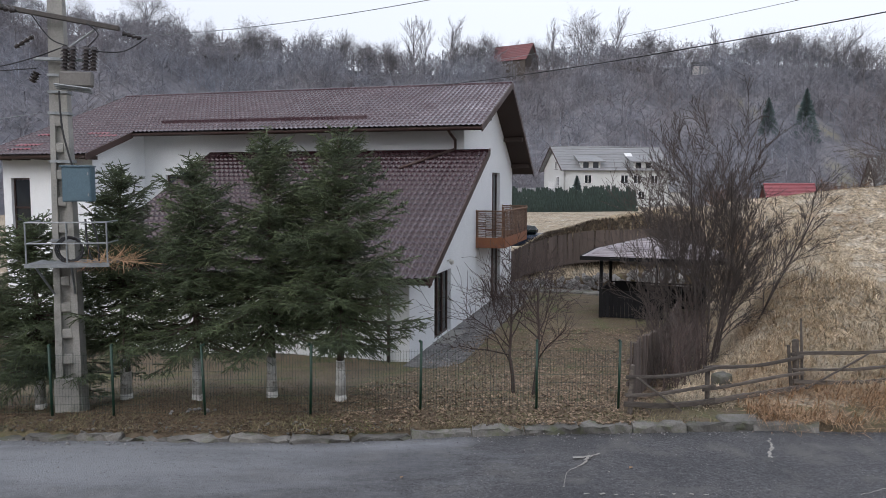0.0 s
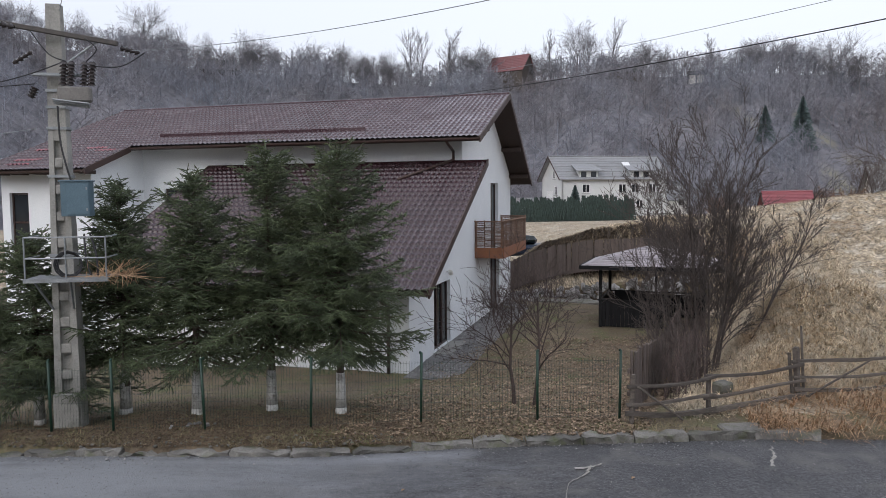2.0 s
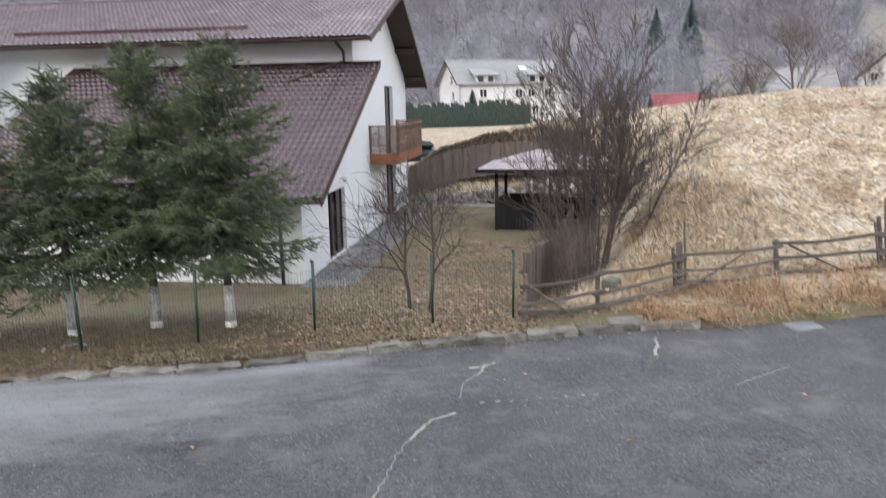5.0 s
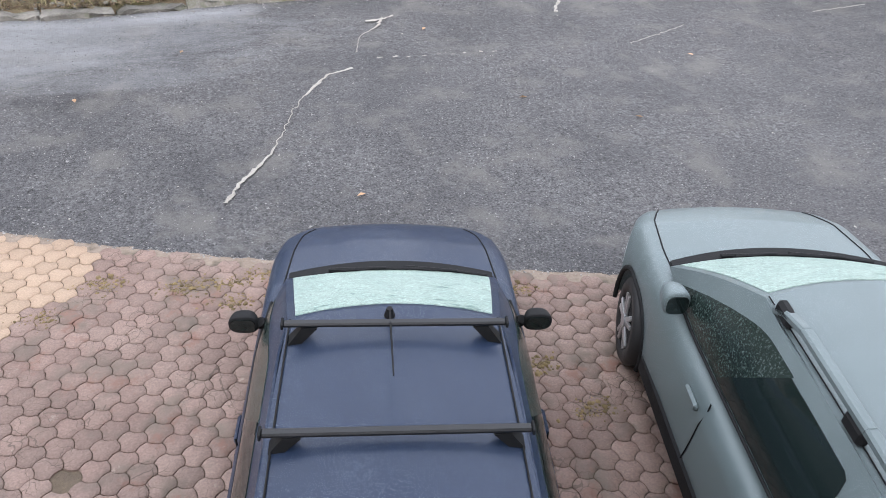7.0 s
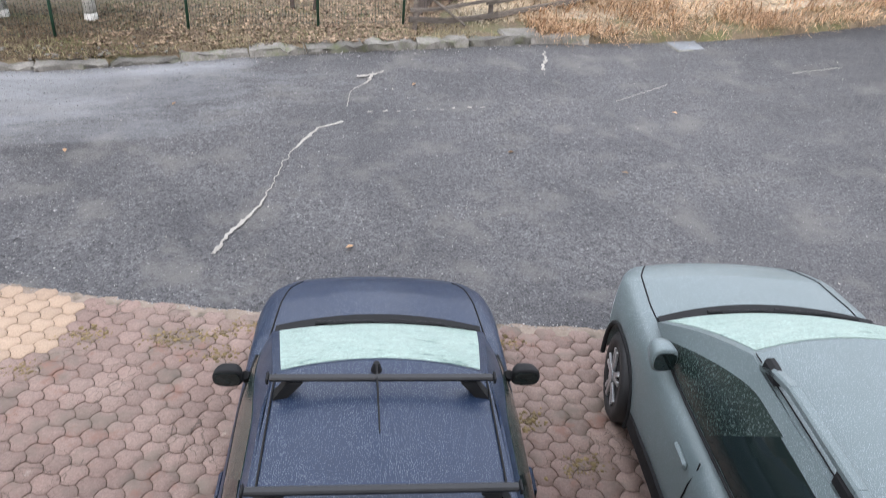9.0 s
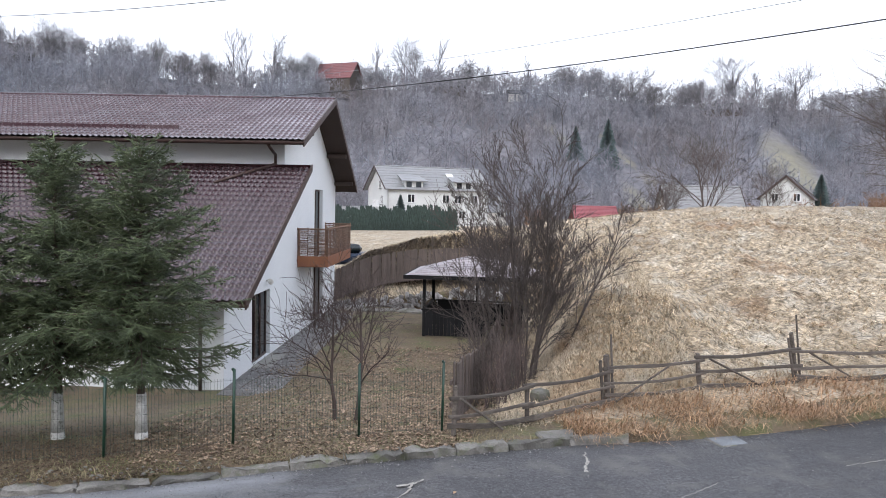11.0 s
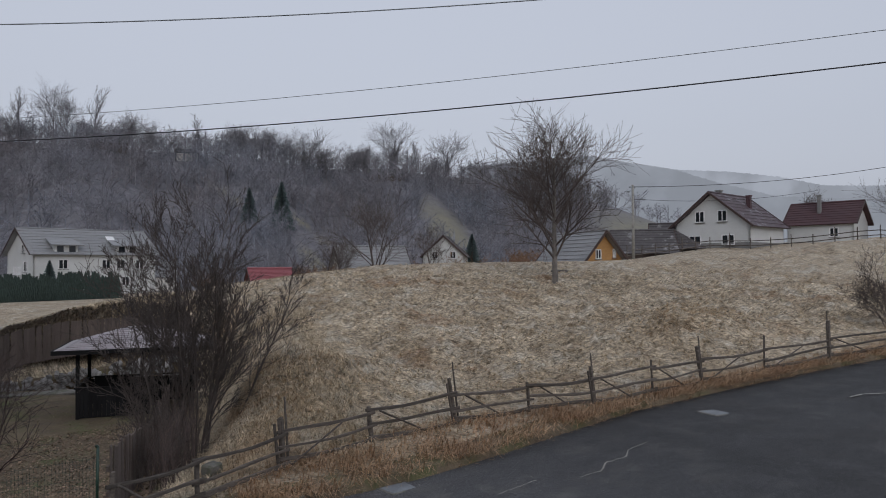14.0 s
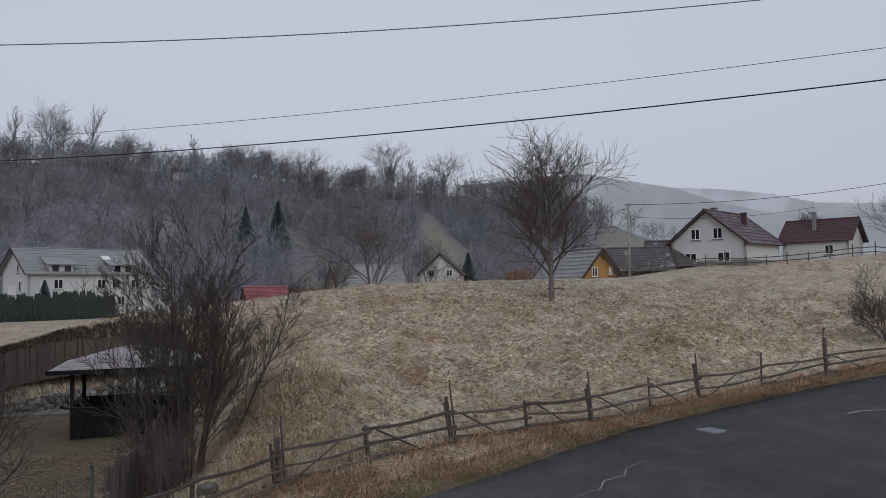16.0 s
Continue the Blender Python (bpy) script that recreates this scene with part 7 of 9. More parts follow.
def wild_tree(seed, twigs, limbs=9, width=0.30, low=0.28, fine=0.0055, upright=0.8):
    """A bare crown one unit high: trunk, limbs and a haze of slim three-cornered twigs."""
    g = np.random.default_rng(seed)
    trunk = tubes([(0, 0, 0), (0.01, 0, 0.45)], [(0.01, 0, 0.45), (0, 0.01, 0.85)], [0.012, 0.008], [0.008, 0.003], 4)
    a = g.uniform(0, 6.28, limbs)
    z0 = low * 0.6 + (0.62 - low * 0.6) * (np.arange(limbs) + g.random(limbs)) / limbs
    z1 = np.minimum(z0 + g.uniform(0.20, 0.40, limbs), 0.96)
    reach = width * np.sqrt(np.clip(1 - ((z1 - 0.64) / 0.40) ** 2, 0.03, 1)) * g.uniform(0.7, 1.1, limbs)
    p0 = np.stack([0 * a, 0 * a, z0], 1)
    p1 = np.stack([reach * np.cos(a), reach * np.sin(a), z1], 1)
    pm = p0 * 0.5 + p1 * 0.5
    limb = tubes(p0, p1, np.full(limbs, fine * 1.2), np.full(limbs, fine * 0.6), 3)
    i = g.integers(0, limbs, twigs)
    t = g.random(twigs) ** 0.8
    st = np.where(t[:, None] < 0.5, p0[i] + (pm[i] - p0[i]) * 2 * t[:, None], pm[i] + (p1[i] - pm[i]) * (2 * t[:, None] - 1))
    top = g.random(twigs) < 0.18
    st[top] = np.stack([0 * t[top], 0 * t[top], g.uniform(low * 0.7, 0.86, top.sum())], 1)
    out = np.stack([np.cos(a[i]), np.sin(a[i]), 0 * t], 1) * 0.5 + g.normal(0, 0.55, (twigs, 3)) + np.array([0, 0, upright])
    out /= np.linalg.norm(out, axis=1)[:, None]
    ln = g.uniform(0.05, 0.17, twigs)
    en = st + out * ln[:, None]
    w = np.cross(out, g.normal(0, 1, (twigs, 3)))
    w *= (fine * g.uniform(0.6, 1.3, twigs) / (np.linalg.norm(w, axis=1) + 1e-9))[:, None]
    tw = (np.stack([st - w, st + w, en], 1).reshape(-1, 3), np.arange(3 * twigs).reshape(-1, 3))

    def tri(v, f):
        return v, np.concatenate([f[:, [0, 1, 2]], f[:, [0, 2, 3]]])
    lv, lf = tri(*limb)
    crown = np.concatenate([lv, tw[0]]), np.concatenate([lf, tw[1] + len(lv)])
    return tri(*trunk), crown


def merge_trees(name, templates, places, mat, label, seed):
    """One object of many small trees. places: (x, y, z, height)."""
    g = np.random.default_rng(seed)
    V, F, base = [], [], 0
    for x, y, z, h in places:
        v, f = templates[int(g.integers(0, len(templates)))]
        a = g.uniform(0, 6.28)
        c, s = math.cos(a), math.sin(a)
        w = h * g.uniform(0.8, 1.25)
        q = np.stack([(v[:, 0] * c - v[:, 1] * s) * w, (v[:, 0] * s + v[:, 1] * c) * w, v[:, 2] * h], 1) + [x, y, z - 0.3]
        V.append(q)
        F.append(f + base)
        base += len(v)
    ob = np_mesh(name, np.concatenate(V), np.concatenate(F), mat)
    return tagged(ob, label, "woods", kind="stuff")


def hill_woods():
    g = np.random.default_rng(23)
    tmpl = []
    for k in range(9):
        tr, cr = wild_tree(200 + k, 140, 6, g.uniform(0.34, 0.46), 0.08, 0.0056, 0.28)
        tmpl.append((np.concatenate([tr[0], cr[0]]), np.concatenate([tr[1], cr[1] + len(tr[0])])))
    places = []
    while len(places) < 2700:
        az = g.uniform(-50, 61)
        foot = np.interp(az, [-60, 0, 20, 40, 60], [120, 150, 150, 165, 190])
        r = foot - 10 + g.random() ** 0.9 * 112
        x, y = r * math.sin(math.radians(az)), r * math.cos(math.radians(az))
        if open_slope(x, y):
            continue
        places.append((x, y, gz(x, y), g.uniform(5.5, 11.0)))
    for k in range(1300):
        az = g.uniform(-52, 50)
        r = g.uniform(200, 250)
        x, y = r * math.sin(math.radians(az)), r * math.cos(math.radians(az))
        if open_slope(x, y):
            continue
        places.append((x, y, gz(x, y), g.uniform(6.0, 9.5)))
    for k in range(700):
        az = g.uniform(-52, 50)
        r = g.uniform(228, 247)
        x, y = r * math.sin(math.radians(az)), r * math.cos(math.radians(az))
        places.append((x, y, gz(x, y) - 0.4, g.uniform(2.8, 5.2)))
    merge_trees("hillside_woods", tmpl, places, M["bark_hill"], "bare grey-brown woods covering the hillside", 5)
    # undergrowth along the foot and rusty shrubs
    places = []
    while len(places) < 380:
        az = g.uniform(20, 56)
        r = g.uniform(95, 150)
        x, y = r * math.sin(math.radians(az)), r * math.cos(math.radians(az))
        if not (g.random() < 0.5 + 0.5 * math.sin(az * 1.3)):
            continue
        if any(math.hypot(x - hx, y - hy) < 10 for hx, hy in ((41.5, 86.5), (57, 88), (70.5, 87), (42, 122), (27, 124), (82, 49), (74, 54), (59, 52))):
            continue
        places.append((x, y, gz(x, y), g.uniform(1.8, 4.5)))
    for k in range(26):
        x, y = 47 + g.normal(0, 2.2), 86 + g.normal(0, 1.5)
        places.append((x, y, gz(x, y), g.uniform(3.0, 4.6)))
    merge_trees("valley_shrubs", tmpl, places, M["bark_rust"], "rust-brown bare shrubs in the valley", 6)


M["bark_rust"] = material("rusty_twigs", (0.17, 0.095, 0.055), (0.24, 0.145, 0.09), 0.95, 0.2, 3, 0.0, per_piece=0.3)
# twig colours carry painted haze, lighter and bluer than bare bark
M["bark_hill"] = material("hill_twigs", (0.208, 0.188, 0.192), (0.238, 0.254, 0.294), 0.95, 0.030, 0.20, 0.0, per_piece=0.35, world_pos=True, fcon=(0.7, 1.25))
hill_woods()


def far_crown(seed, width, low, upright):
    """A bare tree one unit high with finely divided limbs: trunk and crown as triangles."""
    g = np.random.default_rng(seed)
    slim = width < 0.2
    segs = grow(seed, 0.62 if slim else 0.5, 0.013, 4, 26 if slim else 44, low, (15, 8, 6), 0.42 if slim else 0.62, 0.35 * upright, wob=0.09, wob0=0.03, seg=5, min_r=0.0010)
    top = max(q[1][2] for q in segs)
    side = np.percentile([math.hypot(q[1][0], q[1][1]) for q in segs], 97)
    k = np.array([1.3 * width / side, 1.3 * width / side, 1 / top])
    out = []
    for keep in (lambda lv: lv == 0, lambda lv: lv > 0):
        s = [q for q in segs if keep(q[4])]
        v, f = tubes([q[0] * k for q in s], [q[1] * k for q in s], [q[2] for q in s], [q[3] for q in s], 3)
        out.append((v, np.concatenate([f[:, [0, 1, 2]], f[:, [0, 2, 3]]])))
    return out


def skyline():
    g = np.random.default_rng(41)
    look_of = {"round": ("bare round-crowned tree on the skyline", 0.38, 0.14, 0.6), "slim": ("tall slim bare tree on the skyline", 0.17, 0.12, 1.3), "fan": ("bare many-branched tree on the skyline", 0.30, 0.10, 0.85)}
    shapes = {}
    for kind, (lab, wd, low, upr) in look_of.items():
        shapes[kind] = [far_crown(300 + 20 * len(shapes) + k, wd, low, upr) for k in range(5)]
    made = {}
    spots = [(-31, 14, "round"), (-28.5, 13, "round"), (-26, 12, "fan"), (-21.8, 16, "round"), (-19.8, 13, "fan"), (-17.6, 11, "fan"), (-14.8, 13, "round"), (-12.6, 9, "fan"), (-9.8, 13, "round"), (-8.0, 12, "fan"), (-6.0, 10, "fan"),
             (-4.2, 11, "fan"), (-2.4, 17, "slim"), (-1.6, 16, "slim"), (0.3, 17, "slim"), (1.4, 12, "fan"), (2.7, 13, "round"), (3.6, 11, "fan"), (6.6, 12, "round"), (8.3, 17, "slim"), (10.3, 18, "round"), (11.2, 14, "fan"), (12.9, 17, "slim"), (14.9, 12, "round"), (16.5, 10, "fan"),
             (18.3, 9, "fan"), (20.0, 12, "slim"), (22.0, 10, "fan"), (23.5, 11, "fan"), (25.2, 11, "round"), (27.7, 15, "round"), (29.4, 13, "round"), (31.0, 10, "fan"), (32.3, 10, "fan"), (34.7, 17, "round"), (36.4, 11, "slim"), (38.9, 17, "round"), (41.0, 11, "fan"), (43.0, 11, "round"),
             (44.5, 13, "fan"), (46.0, 12, "round"), (47.5, 12, "fan"), (49.0, 11, "round"), (50.5, 12, "fan")]
    spots = [(a, h * 1.12, kind) for a, h, kind in spots]
    for k in range(90):
        spots.append((g.uniform(-48, 49), g.uniform(7, 12), ("round", "fan", "round")[int(g.integers(0, 3))]))
    for az, h, kind in spots:
        r = 238 + g.uniform(-9, 7)
        x, y = r * math.sin(math.radians(az)), r * math.cos(math.radians(az))
        i = int(g.integers(0, 5))
        m = Matrix.LocRotScale((x, y, gz(x, y) - 0.4), Euler((0, 0, g.uniform(0, 6.28))), None)
        if (kind, i) not in made:
            e = thing("skyline_tree", (0, 0, 0), look_of[kind][0], "tree", "skyline trees")
            tr, cr = shapes[kind][i]
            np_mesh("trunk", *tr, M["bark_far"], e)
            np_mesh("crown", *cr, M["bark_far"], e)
            e.matrix_world = m
            made[(kind, i)] = e
        else:
            e = copy_thing(made[(kind, i)], m)
        e.scale = (h * g.uniform(0.85, 1.15), h * g.uniform(0.85, 1.15), h)


skyline()


# fir green lightened to paint in the haze before the hill
M["fir_far"] = material("far_fir_green", (0.085, 0.125, 0.122), (0.120, 0.160, 0.155), 0.85, 0.5, 4, 0.0, per_piece=0.3)


def far_conifer(az, r, h, label="dark green fir on the far hillside"):
    g = np.random.default_rng(int(az * 10))
    x, y = r * math.sin(math.radians(az)), r * math.cos(math.radians(az))
    e = thing("fir", (x, y, gz(x, y) - 0.3), label, "tree", "firs on the hillside")
    bm = bmesh.new()
    rod(bm, (0, 0, 0), (0, 0, h * 0.9), h * 0.018, h * 0.006, 6)
    part("trunk", bm, M["bark_fir"], e)
    n = 1400
    k = g.random(n) ** 0.75
    a = g.uniform(0, 6.28, n)
    L = h * 0.30 * (1 - k) ** 0.85 * g.uniform(0.5, 1.1, n) + 0.1
    p = np.stack([0 * a, 0 * a, h * (0.06 + 0.93 * k)], 1)
    q = p + np.stack([L * np.cos(a), L * np.sin(a), -0.35 * L + 0.1], 1)
    v, f = tubes(p, q, np.full(n, 0.02 * h / 8), np.full(n, 0.06 * h / 8), 3)
    np_mesh("crown", v, f, M["fir_far"], e)


far_conifer(23.6, 187, 8.6)
far_conifer(26.0, 189, 12.2)
far_conifer(40.7, 116, 7, "dark fir beside the white cottage")
far_conifer(10.2, 117, 5.5, "small fir beside the white house")
far_conifer(57.6, 150, 8, "slim dark fir behind the village")


def lone_trees():
    for (x, y, h, sd, lab) in ((38.3, 58.6, 9.5, 401, "bare spreading tree at the meadow's far edge"), (35.0, 60.0, 5.5, 402, "bare shrub at the meadow's far edge"), (63, 82, 8.0, 403, "bare tree in front of the white cottage"), (94, 43, 6, 404, "bare garden tree behind the houses"),
                             (104, 36, 9, 405, "bare garden tree behind the houses"), (101, 30, 8, 406, "bare garden tree behind the houses"), (108, 28, 9, 407, "bare garden tree behind the houses")):
        bare_tree("bare_tree", (x, y, gz(x, y) - 0.2), grow(sd, h * 0.66, h * 0.015, 4, 46, 0.15, (12, 7, 6), 0.66, 0.26, wob=0.09, seg=5, min_r=0.012), M["bark"], lab, group="bare village trees")


lone_trees()


def backdrop():
    """Far ridges down the valley; their mist is a pale glow put into the colour."""
    g = np.random.default_rng(3)
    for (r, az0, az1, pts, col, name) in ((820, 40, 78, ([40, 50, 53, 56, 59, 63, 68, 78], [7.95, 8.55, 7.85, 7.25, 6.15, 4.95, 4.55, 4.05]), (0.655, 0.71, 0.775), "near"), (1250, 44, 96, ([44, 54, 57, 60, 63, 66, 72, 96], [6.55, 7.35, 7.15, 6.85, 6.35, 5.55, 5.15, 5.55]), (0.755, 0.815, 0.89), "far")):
        az = np.arange(az0, az1, 0.05)
        el = np.interp(az, *pts) + np.abs(g.normal(0, 0.05, len(az)))
        x, y = r * np.sin(np.radians(az)), r * np.cos(np.radians(az))
        top = 4.2 + r * np.tan(np.radians(el))
        n = len(az)
        v = np.concatenate([np.stack([x, y, np.full(n, -20.0)], 1), np.stack([x, y, top], 1), np.stack([x * 1.08, y * 1.08, top - 6], 1)])
        i = np.arange(n - 1)
        f = np.concatenate([np.stack([i, i + 1, n + i + 1, n + i], 1), np.stack([n + i, n + i + 1, 2 * n + i + 1, 2 * n + i], 1)])
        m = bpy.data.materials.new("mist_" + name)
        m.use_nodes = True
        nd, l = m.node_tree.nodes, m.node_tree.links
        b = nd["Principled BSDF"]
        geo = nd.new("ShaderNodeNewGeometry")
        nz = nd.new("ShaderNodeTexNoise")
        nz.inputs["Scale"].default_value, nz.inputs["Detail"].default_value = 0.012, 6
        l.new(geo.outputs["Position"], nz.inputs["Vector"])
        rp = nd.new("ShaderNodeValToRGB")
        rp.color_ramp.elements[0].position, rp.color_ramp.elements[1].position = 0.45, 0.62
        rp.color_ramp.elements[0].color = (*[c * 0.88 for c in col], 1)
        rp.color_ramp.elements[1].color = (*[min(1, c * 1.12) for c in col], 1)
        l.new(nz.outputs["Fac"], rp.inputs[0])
        # black base, so only the painted mist glow shows
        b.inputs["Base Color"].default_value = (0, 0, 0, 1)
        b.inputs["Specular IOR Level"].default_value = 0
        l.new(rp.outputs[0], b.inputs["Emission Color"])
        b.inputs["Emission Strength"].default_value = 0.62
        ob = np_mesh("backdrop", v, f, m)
        tagged(ob, "misty wooded ridge far down the valley", "hills", kind="structure")


backdrop()

# ---------------------------------------------------------------- parked cars
def paint(name, c, frost=0.25):
    m = material(name, tuple(v * 0.93 for v in c), tuple(v * 1.07 for v in c), 0.42, 1.5, 260, 0.10, metal=0.1, dist=0.002, coat=0.15, spec=0.4)
    # fine frozen droplets on the paint
    n, l = m.node_tree.nodes, m.node_tree.links
    b = n["Principled BSDF"]
    old = b.inputs["Base Color"].links[0].from_socket
    t = n.new("ShaderNodeTexCoord")
    vo = n.new("ShaderNodeTexVoronoi")
    vo.inputs["Scale"].default_value = 150
    l.new(t.outputs["Object"], vo.inputs["Vector"])
    nz = n.new("ShaderNodeTexNoise")
    nz.inputs["Scale"].default_value, nz.inputs["Detail"].default_value = 3.0, 5
    l.new(t.outputs["Object"], nz.inputs["Vector"])
    th = n.new("ShaderNodeMapRange")
    th.inputs["From Min"].default_value, th.inputs["From Max"].default_value = 0.3, 0.7
    th.inputs["To Min"].default_value, th.inputs["To Max"].default_value = 0.21, 0.31
    l.new(nz.outputs["Fac"], th.inputs["Value"])
    lt = n.new("ShaderNodeMath")
    lt.operation = "LESS_THAN"
    l.new(vo.outputs["Distance"], lt.inputs[0])
    l.new(th.outputs[0], lt.inputs[1])
    k = n.new("ShaderNodeMath")
    k.operation = "MULTIPLY"
    k.inputs[1].default_value = frost
    l.new(lt.outputs[0], k.inputs[0])
    mx = n.new("ShaderNodeMix")
    mx.data_type = "RGBA"
    l.new(k.outputs[0], mx.inputs["Factor"])
    l.new(old, mx.inputs["A"])
    mx.inputs["B"].default_value = (0.52, 0.58, 0.64, 1)
    l.new(mx.outputs["Result"], b.inputs["Base Color"])
    return m


M["paint_blue"] = paint("navy_paint", (0.010, 0.023, 0.056), 0.24)
M["paint_grey"] = paint("grey_green_paint", (0.135, 0.175, 0.180), 0.36)
M["plastic"] = material("black_car_plastic", (0.009, 0.0095, 0.0105), (0.015, 0.0155, 0.017), 0.7, 5, 120, 0.15, spec=0.25)
M["bar_metal"] = material("grey_roof_bar", (0.016, 0.017, 0.019), (0.026, 0.027, 0.03), 0.45, 5, 120, 0.05, metal=0.2)
M["car_glass"] = glass_dark("tinted_car_glass", (0.012, 0.020, 0.020), 0.06)
M["droplet_glass"] = material("wet_side_glass", (0.012, 0.022, 0.020), (0.020, 0.034, 0.030), 0.1, 1.5, 140, 0.3, spots=(0.12, 0.16, 0.155), spot_scale=70, spot_amount=0.35, dist=0.004)
M["ice_glass"] = material("iced_windscreen", (0.36, 0.50, 0.45), (0.50, 0.63, 0.57), 0.5, 4, 75, 1.0, dist=0.012, spots=(0.08, 0.16, 0.14), spot_scale=2.6, spot_amount=0.12, stretch=(3.0, 1.2, 3.0), fcon=(0.4, 1.4), grain=(24, 0.35))
M["chrome"] = material("bright_metal", (0.55, 0.56, 0.57), (0.62, 0.63, 0.64), 0.22, 5, 100, 0.0, metal=1.0)
M["rim"] = material("alloy_rim", (0.40, 0.41, 0.42), (0.50, 0.51, 0.52), 0.35, 5, 100, 0.0, metal=0.8)
M["lamp_glass"] = material("headlamp_lens", (0.50, 0.54, 0.56), (0.62, 0.66, 0.68), 0.12, 5, 100, 0.0, coat=1.0)
M["tail_red"] = material("tail_lamp", (0.20, 0.01, 0.012), (0.26, 0.015, 0.018), 0.2, 5, 80, 0.0, coat=1.0)


def grid_patch(name, fn, nu, nv, mat, parent, thick=0.012, label=""):
    """A curved panel: fn(u, v) -> point, closed with a back skin."""
    P = np.array([[fn(i / nu, j / nv) for j in range(nv + 1)] for i in range(nu + 1)], float)
    du = np.gradient(P, axis=0)
    dv = np.gradient(P, axis=1)
    nrm = np.cross(du, dv)
    nrm /= np.linalg.norm(nrm, axis=-1)[..., None] + 1e-12
    if nrm[..., 2].mean() < -0.05 or (abs(nrm[..., 2].mean()) <= 0.05 and (nrm * P).sum(-1).mean() < 0):
        nrm = -nrm
    Q = P - nrm * thick
    n, m = nu + 1, nv + 1
    idx = np.arange(n * m).reshape(n, m)
    top = np.stack([idx[:-1, :-1], idx[1:, :-1], idx[1:, 1:], idx[:-1, 1:]], -1).reshape(-1, 4)
    low = top[:, ::-1] + n * m
    rim = []
    loop = list(idx[:, 0]) + list(idx[-1, 1:]) + list(idx[::-1, -1][1:]) + list(idx[0, ::-1][1:-1])
    for a, b in zip(loop, loop[1:] + loop[:1]):
        rim.append((b, a, a + n * m, b + n * m))
    ob = np_mesh(name, np.concatenate([P.reshape(-1, 3), Q.reshape(-1, 3)]), np.concatenate([top, low, np.array(rim)]), mat, parent, label, smooth=False)
    ob.data.shade_smooth()
    bm = bmesh.new()
    bm.from_mesh(ob.data)
    bmesh.ops.recalc_face_normals(bm, faces=bm.faces)
    for e in bm.edges:
        if len(e.link_faces) == 2 and e.calc_face_angle(0) > 0.7:
            e.smooth = False
    bm.to_mesh(ob.data)
    bm.free()
    return ob


